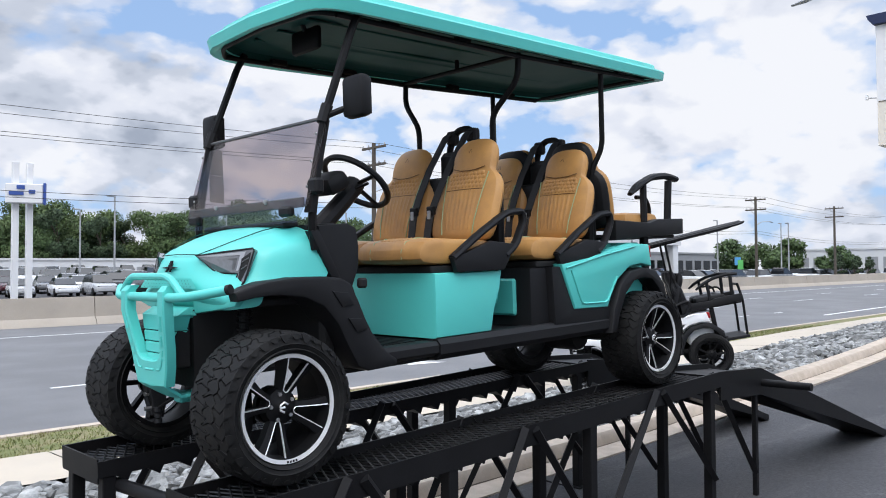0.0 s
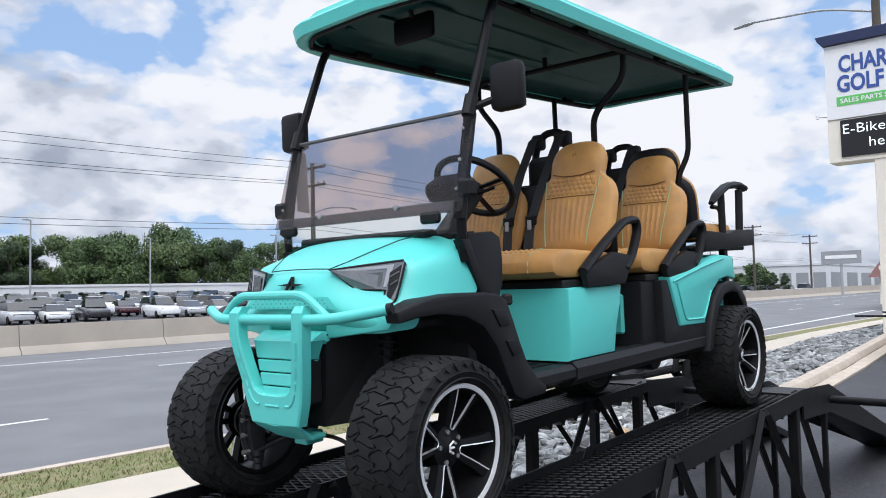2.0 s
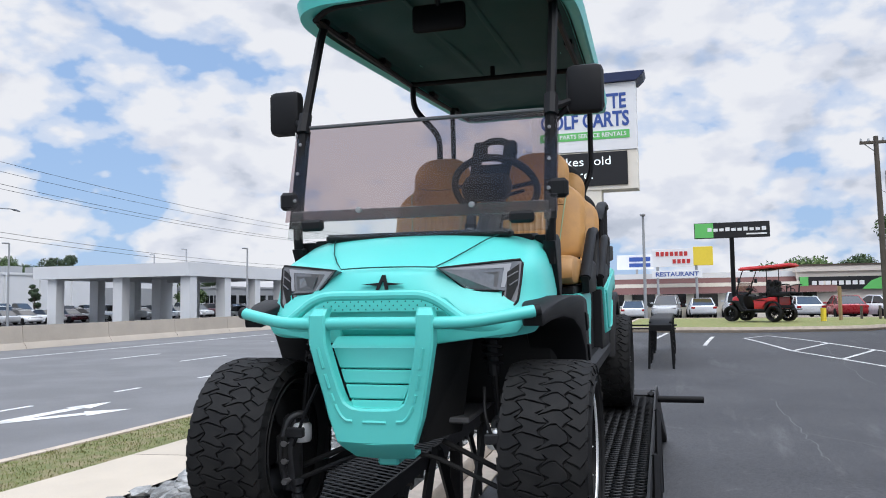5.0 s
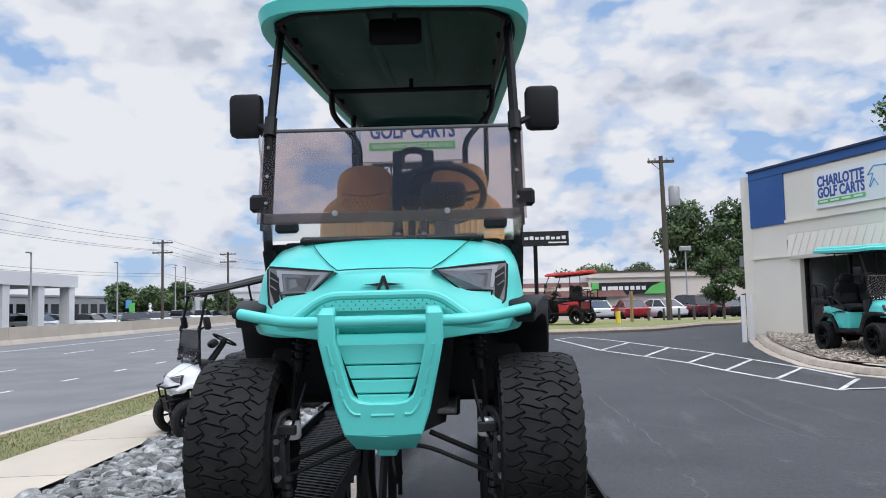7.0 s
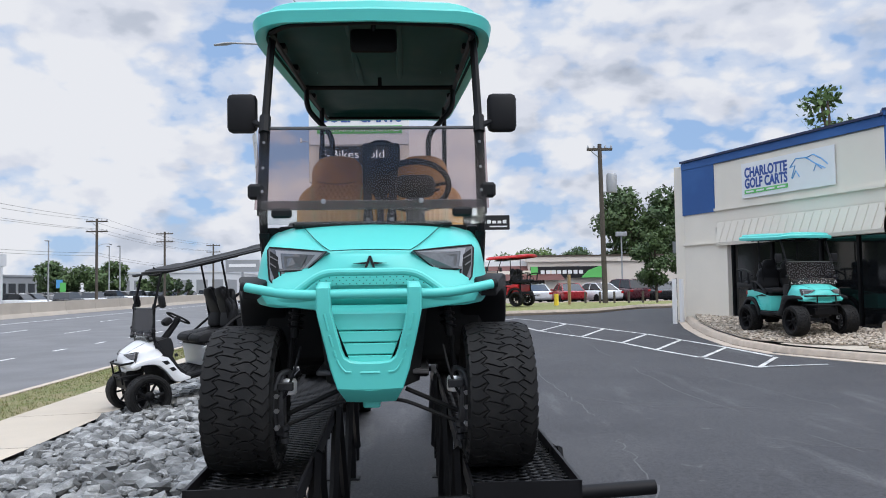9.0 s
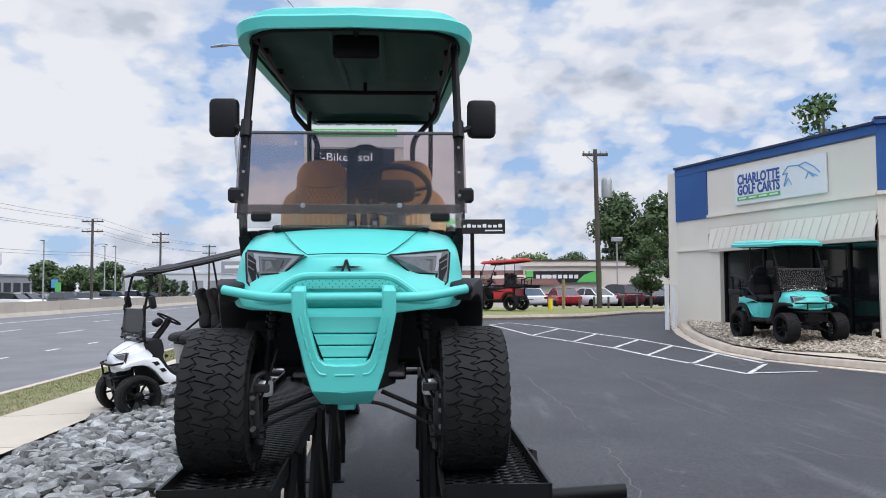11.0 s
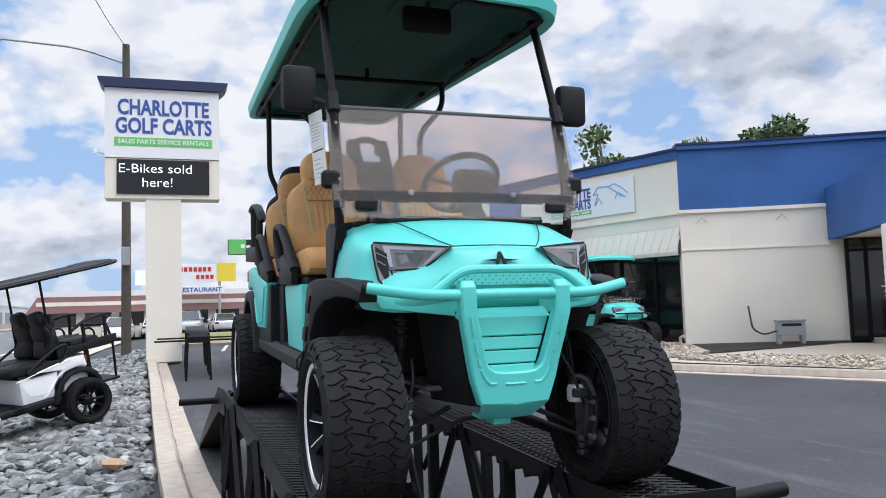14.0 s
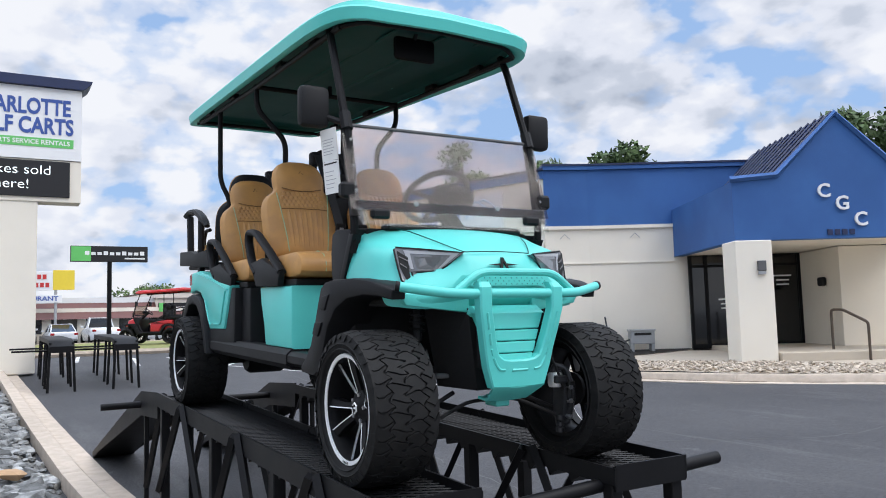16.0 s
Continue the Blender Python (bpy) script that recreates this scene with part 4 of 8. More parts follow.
        part("lug_nut", lathe(B(), [(0.001, hf + s * 0.002), (0.008, hf + s * 0.002), (0.009, hf - s * 0.02)], 6, (0.052 * math.cos(a), 0, 0.052 * math.sin(a))), STEEL if alloy else dark, wheel)
    def P(r, ang, d):
        return (r * math.cos(ang), d, r * math.sin(ang))

    r0, r1 = rim * 0.30, rim * 0.93
    d0, d1 = face - s * 0.042, face - s * 0.002
    for k in range(4):
        a = math.pi * k / 2 - 0.32
        for e in (-1, 1):
            a_in, a_out = a + e * 0.16, a + e * 0.245
            w0, w1 = 0.34, 0.115
            sp = B()
            loft(sp, [[P(r0, a_in, d0), P(r0, a_in + e * w0, d0 - s * 0.008), P(r0, a_in + e * w0, d0 - s * 0.04), P(r0, a_in, d0 - s * 0.04)],
                      [P(r1 * 0.7, (a_in + a_out) / 2 + e * 0.02, (d0 + d1) / 2 + s * 0.004), P(r1 * 0.7, (a_in + a_out) / 2 + e * 0.19, (d0 + d1) / 2 - s * 0.006), P(r1 * 0.7, (a_in + a_out) / 2 + e * 0.19, (d0 + d1) / 2 - s * 0.045), P(r1 * 0.7, (a_in + a_out) / 2 + e * 0.02, (d0 + d1) / 2 - s * 0.045)],
                      [P(r1, a_out, d1), P(r1, a_out + e * w1 * 1.5, d1 - s * 0.008), P(r1, a_out + e * w1 * 1.5, d1 - s * 0.05), P(r1, a_out, d1 - s * 0.05)]], close=True, caps=True)
            part("spoke", sp, dark, wheel)
            if alloy:
                ed = B()
                am, dm = (a_in + a_out) / 2 + e * 0.02, (d0 + d1) / 2 + s * 0.004
                rows_ = []
                for r, an, d, w in ((r0, a_in, d0, 0.055), (r1 * 0.7, am, dm, 0.026), (r1, a_out, d1, 0.019)):
                    rows_.append([P(r, an - e * 0.004, d - s * 0.007), P(r, an - e * 0.004, d + s * 0.002), P(r, an + e * w, d + s * 0.0005)])
                part("spoke_edge", loft(ed, rows_), SILVER, wheel)
        if alloy:
            part("spoke_edge", tube(B(), [P(r0 * (1 - 0.10 * math.cos(t * math.pi / 2)), a + t * 0.16, d0 + s * 0.001) for t in (-1, -0.5, 0, 0.5, 1)], 0.0022, 4), SILVER, wheel)
    return wheel


def bucket(bm, x0, z0, yc, w, lean):
    """A padded seat back: a closed shell, wide below and narrow at the shoulders."""
    rows = []
    stations = [(0.0, 0.43, 0.06), (0.035, 0.475, 0.095), (0.10, 0.50, 0.115), (0.20, 0.505, 0.12), (0.27, 0.508, 0.115), (0.325, 0.485, 0.105), (0.365, 0.425, 0.095), (0.39, 0.335, 0.088), (0.408, 0.318, 0.102), (0.46, 0.335, 0.118), (0.515, 0.318, 0.108), (0.56, 0.255, 0.08), (0.582, 0.14, 0.04)]
    for h, wd, th in stations:
        x = x0 + lean * h
        z = z0 + h
        wd *= w / 0.5
        row = []
        for k in range(12):
            a = 2 * math.pi * k / 12
            ca, sa = math.cos(a), math.sin(a)
            u = math.copysign(abs(ca) ** 0.75, ca) * wd / 2
            v = math.copysign(abs(sa) ** 0.8, sa) * th / 2
            row.append((x + v, yc + u, z - v * lean))
        rows.append(row)
    return loft(bm, rows, close=True, caps=True)


def make_cart(m, label, paint, under, seat_mat, rows=2, alloy=True, lod=0, guard="bumper", tag=False, group="golf carts", plain_back=False, roof_mat=None, flat_roof=False):
    cart = thing("golf_cart", m, label, "golf cart", group)
    sh = 0.0 if rows == 2 else -1.08
    WB = 2.845 + sh
    R, W = 0.305, 0.275
    # wheels
    for s in (-1, 1):
        make_wheel(cart, (0.01, s * 0.525, R), s, R, W, alloy, lod)
        make_wheel(cart, (WB, s * 0.525, R), s, R, W, alloy, lod)
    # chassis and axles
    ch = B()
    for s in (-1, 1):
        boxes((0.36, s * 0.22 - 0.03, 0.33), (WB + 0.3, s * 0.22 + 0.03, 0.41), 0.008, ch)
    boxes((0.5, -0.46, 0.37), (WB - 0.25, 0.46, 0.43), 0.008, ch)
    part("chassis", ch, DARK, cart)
    part("rear_axle", tube(B(), [(WB, -0.42, R), (WB, 0.42, R)], 0.04, 10), BLACK_METAL, cart)
    part("rear_motor", lathe(B(), [(0.001, -0.02), (0.10, -0.02), (0.11, 0.0), (0.11, 0.22), (0.09, 0.25), (0.001, 0.25)], 18, (WB - 0.06, -0.05, R)), BLACK_METAL, cart)
    for s in (-1, 1):
        arm = B()
        tube(arm, [(0.03, s * 0.14, 0.33), (0.0, s * 0.40, 0.22)], 0.010, 8)
        part("control_arm", arm, DARK, cart)
        part("shock_body", tube(B(), [(0.02, s * 0.315, 0.72), (0.0, s * 0.33, 0.56), (-0.01, s * 0.335, 0.555), (-0.02, s * 0.345, 0.40)], [0.020, 0.020, 0.011, 0.011], 10), BLACK_METAL, cart)
        sp = B()
        pts = []
        for i in range(48):
            t = i / 47
            a = 2 * math.pi * 4 * t
            pts.append((0.02 - 0.01 * t + 0.030 * math.cos(a), s * (0.316 + 0.01 * t) + 0.030 * math.sin(a), 0.70 - 0.11 * t))
        tube(sp, pts, 0.006, 5)
        part("shock_spring", sp, BLACK_METAL, cart)
        kn = B()
        prism(kn, [(-0.072, 0.16), (-0.030, 0.15), (-0.012, 0.22), (-0.016, 0.36), (-0.035, 0.42), (-0.066, 0.41), (-0.098, 0.30)], s * 0.362, s * 0.415, "y", 0.008)
        part("steering_knuckle", kn, CASTIRON, cart, "dull grey cast steering knuckle")
        part("knuckle_arm", tube(B(), fillet([(-0.075, s * 0.392, 0.17), (-0.098, s * 0.402, 0.25), (-0.100, s * 0.402, 0.34), (-0.078, s * 0.385, 0.415), (-0.050, s * 0.345, 0.428), (-0.045, s * 0.335, 0.39)], 0.03), 0.013, 8), CASTIRON, cart)
        part("knuckle_clamp", lathe(B(), [(0.001, 0.330), (0.028, 0.330), (0.033, 0.338), (0.033, 0.384), (0.026, 0.394), (0.001, 0.394)], 16, (-0.055, s * 0.345, 0), "z"), SILVER, cart, "bright metal clamp")
        part("clamp_bracket", boxes((-0.105, s * 0.350 - 0.028, 0.350), (-0.080, s * 0.350 + 0.036, 0.384), 0.004), CASTIRON, cart)
        for zz in (0.20, 0.27, 0.33):
            part("knuckle_bolt", lathe(B(), [(0.001, -0.112), (0.011, -0.112), (0.012, -0.080)], 6, (0, s * 0.390, zz), "x"), STEEL, cart)
        part("shock_rod", tube(B(), [(-0.020, s * 0.340, 0.56), (-0.040, s * 0.350, 0.39)], 0.0085, 8), BLACK_METAL, cart)
        for zz, rr_ in ((0.195, 0.022), (0.165, 0.016), (0.140, 0.020)):
            part("ball_joint", lathe(B(), [(0.001, zz - 0.013), (rr_, zz - 0.010), (rr_, zz + 0.010), (0.001, zz + 0.013)], 12, (-0.060, s * 0.365, 0), "z"), CASTIRON, cart)
        part("brake_hose", tube(B(), fillet([(-0.02, s * 0.30, 0.52), (-0.09, s * 0.315, 0.44), (-0.10, s * 0.35, 0.34), (-0.07, s * 0.38, 0.30)], 0.04), 0.006, 6), BLACK, cart)
        part("brake_caliper", boxes((-0.11, s * 0.40 - 0.02, 0.26), (-0.07, s * 0.40 + 0.02, 0.36), 0.008), DARK, cart)
    part("tie_rod", tube(B(), fillet([(-0.06, -0.36, 0.20), (-0.05, -0.12, 0.30), (-0.05, 0.12, 0.30), (-0.06, 0.36, 0.20)], 0.06), 0.008, 8), DARK, cart)
    part("skid_plate", boxes((0.0, -0.24, 0.395), (0.36, 0.24, 0.415), 0.005), GREYTRIM, cart)
    # near-black box behind the nose; its colour holds the hollow's shade too
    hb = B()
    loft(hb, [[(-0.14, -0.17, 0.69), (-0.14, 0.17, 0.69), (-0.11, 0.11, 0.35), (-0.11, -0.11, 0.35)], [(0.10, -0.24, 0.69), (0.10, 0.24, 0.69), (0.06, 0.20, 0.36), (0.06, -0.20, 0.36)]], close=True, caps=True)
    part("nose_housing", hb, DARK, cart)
    # arch liners carry the wheel arch shade in the same near-black
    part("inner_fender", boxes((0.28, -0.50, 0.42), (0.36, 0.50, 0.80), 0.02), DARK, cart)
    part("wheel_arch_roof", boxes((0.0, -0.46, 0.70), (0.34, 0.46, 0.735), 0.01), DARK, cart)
    # front body
    L = [
        [(-0.10, 0, 0.69), (-0.160, 0, 0.75), (-0.168, 0, 0.785), (-0.164, 0, 0.83), (-0.146, 0, 0.885), (-0.118, 0, 0.925), (0.0, 0, 0.985), (0.13, 0, 1.035), (0.28, 0, 1.068)],
        [(-0.10, 0.17, 0.69), (-0.158, 0.17, 0.75), (-0.166, 0.17, 0.785), (-0.16, 0.17, 0.83), (-0.136, 0.17, 0.885), (-0.112, 0.172, 0.920), (0.01, 0.235, 0.974), (0.14, 0.30, 1.020), (0.28, 0.345, 1.050)],
        [(-0.10, 0.29, 0.69), (-0.14, 0.28, 0.74), (-0.135, 0.275, 0.775), (-0.10, 0.265, 0.82), (-0.060, 0.26, 0.848), (-0.060, 0.265, 0.930), (0.05, 0.325, 0.962), (0.16, 0.39, 0.996), (0.285, 0.43, 1.022)],
        [(-0.09, 0.40, 0.69), (-0.11, 0.405, 0.73), (-0.085, 0.40, 0.765), (-0.055, 0.405, 0.80), (-0.025, 0.415, 0.86), (0.013, 0.428, 0.944), (0.09, 0.440, 0.962), (0.19, 0.455, 0.982), (0.29, 0.465, 1.005)],
        [(-0.06, 0.44, 0.70), (-0.06, 0.455, 0.74), (-0.03, 0.462, 0.77), (0.0, 0.466, 0.80), (0.03, 0.470, 0.855), (0.06, 0.476, 0.918), (0.13, 0.486, 0.938), (0.21, 0.493, 0.950), (0.30, 0.496, 0.960)],
        [(0.0, 0.48, 0.70), (0.0, 0.49, 0.745), (0.02, 0.496, 0.77), (0.05, 0.50, 0.785), (0.09, 0.503, 0.80), (0.13, 0.505, 0.81), (0.19, 0.506, 0.812), (0.26, 0.506, 0.808), (0.34, 0.506, 0.80)],
    ]
    grid = [sym(l, -1) for l in L[:0:-1]] + L
    body = loft(B(), grid)
    part("front_body", body, paint, cart, "teal painted front bodywork" if paint is TEAL else "", smooth=60, sub=2)
    # crease lines of the bonnet
    for s in (-1, 1):
        part("bonnet_seam", tube(B(), sym([(-0.116, 0.0, 0.9265), (-0.114, 0.09, 0.9255), (-0.110, 0.165, 0.9225), (-0.06, 0.20, 0.944), (0.02, 0.245, 0.979), (0.13, 0.29, 1.020), (0.24, 0.33, 1.046)], s), 0.0022, 4), under, cart)
    # apron under the lamps
    for s in (-1, 1):
        ap = prism(B(), [(s * 0.16, 0.672), (s * 0.43, 0.705), (s * 0.462, 0.755), (s * 0.16, 0.745)], -0.135, -0.09, "x", 0.006)
        for v in ap.verts:
            v.co.x += max(0, abs(v.co.y) - 0.25) * 0.22
        part("apron", ap, paint, cart)
    part("apron_lip", boxes((-0.15, -0.17, 0.655), (-0.10, 0.17, 0.70), 0.012), paint, cart)
    # head lamps
    for s in (-1, 1):
        def lamp_at(u, v, d=0.0):
            """u: inner to outer end, v: lower to upper edge."""
            low, top = Vector((-0.072, 0.245, 0.842)).lerp(Vector((-0.022, 0.424, 0.836)), u), Vector((-0.116, 0.172, 0.917)).lerp(Vector((0.012, 0.432, 0.940)), u)
            p = low.lerp(top, v) + Vector((-0.86, 0.44, 0.2)) * d
            return Vector((p.x, p.y * s, p.z))

        def lamp_plate(poly, d0, d1):
            bm = B()
            a = [bm.verts.new(lamp_at(u, v, d1)) for u, v in poly]
            b = [bm.verts.new(lamp_at(u, v, d0)) for u, v in poly]
            fs = [bm.faces.new(a)]
            for i in range(len(a)):
                k = (i + 1) % len(a)
                bm.faces.new((a[i], b[i], b[k], a[k]))
            bmesh.ops.triangulate(bm, faces=fs)
            bmesh.ops.recalc_face_normals(bm, faces=bm.faces)
            return bm

        lens = [(0.0, 1.0), (0.5, 1.0), (0.97, 1.0), (1.0, 0.9), (1.0, 0.2), (0.98, -0.3), (0.82, -0.62), (0.5, -0.68), (0.56, -0.55), (0.72, 0.0), (0.6, 0.0), (0.08, 0.0)]
        lamp = part("headlight", lamp_plate(lens, -0.04, 0.012), LAMPGLASS, cart, "smoked glass headlamp with light guide", smooth=0)
        part("lamp_bezel", tube(B(), [lamp_at(u, v, 0.011) for u, v in lens], 0.0045, 5, closed=True), DARK, lamp)
        part("light_guide", lamp_plate([(0.05, 0.93), (0.86, 0.90), (0.74, 0.12), (0.68, 0.12), (0.765, 0.78), (0.14, 0.80), (0.175, 0.12), (0.12, 0.12)], 0.012, 0.0135), LAMPWHITE, lamp, smooth=0)
        part("lamp_bowl", lamp_plate([(0.27, 0.68), (0.70, 0.66), (0.62, 0.14), (0.25, 0.14)], 0.012, 0.0132), GREYTRIM, lamp, smooth=0)
        part("lamp_bowl", lamp_plate([(0.80, 0.62), (0.96, 0.86), (0.96, 0.2), (0.78, -0.5), (0.62, -0.62), (0.76, -0.05)], 0.012, 0.0132), DARK, lamp, smooth=0)
        for k in range(2):
            part("lamp_fin", tube(B(), [lamp_at(0.80 + 0.02 * k, 0.45 - 0.28 * k, 0.014), lamp_at(0.95, 0.62 - 0.28 * k, 0.014)], 0.003, 4), GREYTRIM, lamp)
    # grille with holes, logo star
    gr = B()
    loft(gr, [[(-0.172, -0.262, 0.782), (-0.172, 0.262, 0.782)], [(-0.168, -0.215, 0.824), (-0.168, 0.215, 0.824)]])
    part("grille_panel", gr, paint, cart, smooth=0)
    hol = B()
    for r in range(3):
        for k in range(-8, 9):
            y = k * 0.027 + (0.0135 if r % 2 else 0)
            if abs(y) < 0.235 - 0.012 * r:
                lathe(hol, [(0.001, -0.1745 + 0.0014 * r), (0.0024, -0.1745 + 0.0014 * r)], 6, (0, y, 0.789 + 0.0125 * r), "x")
    part("grille_holes", hol, DARK, cart, smooth=0)
    if guard == "bumper":
        lg = B()
        for poly in ([(-0.074, -0.002), (-0.014, 0.0035), (-0.017, -0.0065)], [(0.074, -0.002), (0.014, 0.0035), (0.017, -0.0065)], [(-0.021, -0.020), (-0.005, 0.029), (0.005, 0.029), (0.021, -0.020), (0.011, -0.020), (0.0, 0.012), (-0.011, -0.020)]):
            prism(lg, [(y, 0.872 + z) for y, z in poly], -0.160, -0.152, "x")
        for v in lg.verts:
            v.co.x += (v.co.z - 0.872) * 0.42
        part("badge", lg, BLACK_METAL, cart, "dark star shaped badge", smooth=0)
        # bull bar
        bar = [(-0.160, 0.502, 0.780), (-0.20, 0.42, 0.766), (-0.245, 0.32, 0.752), (-0.266, 0.25, 0.750)]
        part("bumper_bar", tube(B(), fillet(sym(bar, -1) + sym(bar, 1)[::-1], 0.06), 0.0195, 12), paint, cart, "teal tubular bumper bar")
        for s in (-1, 1):
            part("bar_cap", tube(B(), sym([(-0.163, 0.496, 0.779), (-0.156, 0.512, 0.782)], s), 0.0205, 12), BLACK, cart)
        hoop = [(-0.245, 0.295, 0.755), (-0.250, 0.185, 0.836)]
        part("bumper_hoop", tube(B(), fillet(sym(hoop, -1) + sym(hoop, 1)[::-1], 0.05), 0.016, 10), paint, cart)
        # one bent plate: two posts that run into the lower guard
        fz, fx_ = [0.368, 0.48, 0.52, 0.60, 0.69, 0.775, 0.797], [-0.256, -0.262, -0.266, -0.279, -0.291, -0.289, -0.270]
        inner = [(0.150, 0.797), (0.150, 0.775), (0.148, 0.69), (0.128, 0.60), (0.110, 0.53), (0.098, 0.502), (0.076, 0.487), (0.04, 0.482), (0.0, 0.482)]
        outer = [(0.196, 0.797), (0.206, 0.775), (0.206, 0.69), (0.188, 0.60), (0.172, 0.53), (0.156, 0.455), (0.128, 0.372), (0.06, 0.368), (0.0, 0.368)]
        rows_ = []
        for (yi, zi), (yo, zo) in zip(inner, outer):
            a, b = Vector((interp(zi, fz, fx_), yi, zi)), Vector((interp(zo, fz, fx_), yo, zo))
            e = (b - a).normalized() * 0.007
            back = Vector((0.045, 0, 0))
            rows_.append([a + back, a + Vector((0.006, 0, 0)), a + e, b - e, b + Vector((0.006, 0, 0)), b + back])
        half = [[Vector((p.x, -p.y, p.z)) for p in r] for r in rows_]
        gf = loft(B(), half[:-1] + rows_[::-1], close=True, caps=True)
        part("guard_frame", gf, paint, cart, "teal lower guard frame with embossed dashes", smooth=25)
        low = B()
        loft(low, [[(-0.250, -0.128, 0.374), (-0.256, 0, 0.370), (-0.250, 0.128, 0.374)], [(-0.235, -0.120, 0.358), (-0.240, 0, 0.354), (-0.235, 0.120, 0.358)], [(-0.165, -0.100, 0.312), (-0.170, 0, 0.308), (-0.165, 0.100, 0.312)], [(-0.10, -0.10, 0.315), (-0.10, 0, 0.312), (-0.10, 0.10, 0.315)]])
        bmesh.ops.solidify(low, geom=low.faces[:], thickness=-0.012)
        part("guard_lip", low, paint, cart, smooth=25)

        def dash(t0, t1):
            pts = []
            for k in range(5):
                t = (t0 + (t1 - t0) * k / 4) * (len(inner) - 1)
                n = min(int(t), len(inner) - 2)
                f = t - n
                y = [(a[0] + b[0]) / 2 + (b[0] - a[0]) * (0.0 if q < 6 else 0) for q, (a, b) in enumerate(zip(inner, outer))]
                z = [a[1] + (b[1] - a[1]) * (0.5 if q < 5 else 0.36) for q, (a, b) in enumerate(zip(inner, outer))]
                yy, zz = y[n] + (y[n + 1] - y[n]) * f, z[n] + (z[n + 1] - z[n]) * f
                pts.append((interp(zz, fz, fx_) + 0.001, yy, zz))
            return pts

        for s in (-1, 1):
            for t0, t1 in ((0.27, 0.36), (0.39, 0.47), (0.50, 0.57), (0.60, 0.82)):
                part("guard_dash", tube(B(), sym(dash(t0, t1), s), 0.0062, 6), paint, cart)
        part("guard_dash", tube(B(), [(-0.258, -0.038, 0.441), (-0.258, 0.038, 0.441)], 0.0062, 6), paint, cart)
        part("tow_tab", boxes((-0.14, -0.035, 0.28), (-0.05, 0.035, 0.325), 0.006), paint, cart)
        # slatted shield
        zs = [0.675, 0.602, 0.555, 0.507, 0.45]
        for z1, z0 in zip(zs, zs[1:]):
            sl = B()
            rows_ = []
            for z, d in ((z0 + 0.0015, 0.006), (z0 + 0.006, 0.0), (z1 - 0.006, 0.0), (z1 - 0.0015, 0.006)):
                w = 0.066 + (z - 0.45) * 0.39
                x = -0.215 - (0.675 - z) * 0.10 + d
                rows_.append([(x + 0.07, -w - 0.008, z), (x, -w, z), (x - 0.004, 0, z), (x, w, z), (x + 0.07, w + 0.008, z)])
            loft(sl, rows_)
            part("shield_slat", sl, paint, cart, smooth=30)
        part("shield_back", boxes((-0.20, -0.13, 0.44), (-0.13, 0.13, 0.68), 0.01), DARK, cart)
        part("shield_top", prism(B(), [(-0.215, 0.668), (-0.10, 0.668), (-0.10, 0.70), (-0.16, 0.70)], -0.165, 0.165, "y", 0.004), paint, cart)
    else:
        gb = B()
        for z in (0.62, 0.80):
            tube(gb, fillet([(0.0, -0.40, z), (-0.22, -0.30, z), (-0.22, 0.30, z), (0.0, 0.40, z)], 0.06), 0.016, 8)
        for y in (-0.2, 0.2):
            tube(gb, [(-0.22, y, 0.50), (-0.22, y, 0.82)], 0.014, 8)
        boxes((-0.2, -0.25, 0.42), (-0.12, 0.25, 0.56), 0.01, gb)
        part("brush_guard", gb, BLACK_METAL, cart, "black tubular brush guard")
    # wings, sills, floor
    for s in (-1, 1):
        wing = [(-0.140, 0.766), (-0.095, 0.786), (-0.01, 0.806), (0.10, 0.818), (0.25, 0.815), (0.315, 0.806), (0.365, 0.782), (0.405, 0.71), (0.445, 0.625), (0.495, 0.535), (0.565, 0.468), (0.63, 0.425), (0.62, 0.395), (0.46, 0.392), (0.395, 0.42), (0.345, 0.505), (0.29, 0.61), (0.225, 0.69), (0.14, 0.732), (0.03, 0.748), (-0.06, 0.743), (-0.128, 0.730)]
        wg = prism(B(), wing, s * 0.40, s * 0.575, "y", 0.014)
        for v in wg.verts:
            k = (abs(v.co.y) - 0.40) / 0.175
            yi = interp(v.co.x, [-0.2, -0.05, 0.1], [0.462, 0.44, 0.40])
            v.co.y = s * (yi + k * (interp(v.co.x, [-0.2, -0.05, 0.1, 0.28, 0.6], [0.50, 0.545, 0.58, 0.612, 0.60]) - yi))
        part("front_wing", wg, WHITE if paint is WHITE else BLACK, cart, "" if paint is WHITE else "matt black wheel arch moulding")
        for q in ([(0.262, 0.752), (0.345, 0.742), (0.372, 0.690), (0.312, 0.684)], [(0.342, 0.632), (0.418, 0.628), (0.446, 0.578), (0.386, 0.570)]):
            nb = prism(B(), q, s * 0.596, s * 0.6145, "y", 0.003)
            part("wing_step", nb, BLACK, cart)
        cowl = [(0.275, 1.035), (0.44, 1.045), (0.487, 1.025), (0.50, 0.94), (0.495, 0.845), (0.46, 0.765), (0.52, 0.60), (0.63, 0.47), (0.50, 0.44), (0.34, 0.79)]
        part("cowl_side", prism(B(), cowl, s * 0.43, s * 0.503, "y", 0.012), BLACK, cart)
        part("cowl_trim", prism(B(), [(0.226, 1.010), (0.272, 1.015), (0.384, 0.80), (0.336, 0.80)], s * 0.470, s * 0.515, "y", 0.005), BLACK, cart)
        x1 = 1.90 + sh
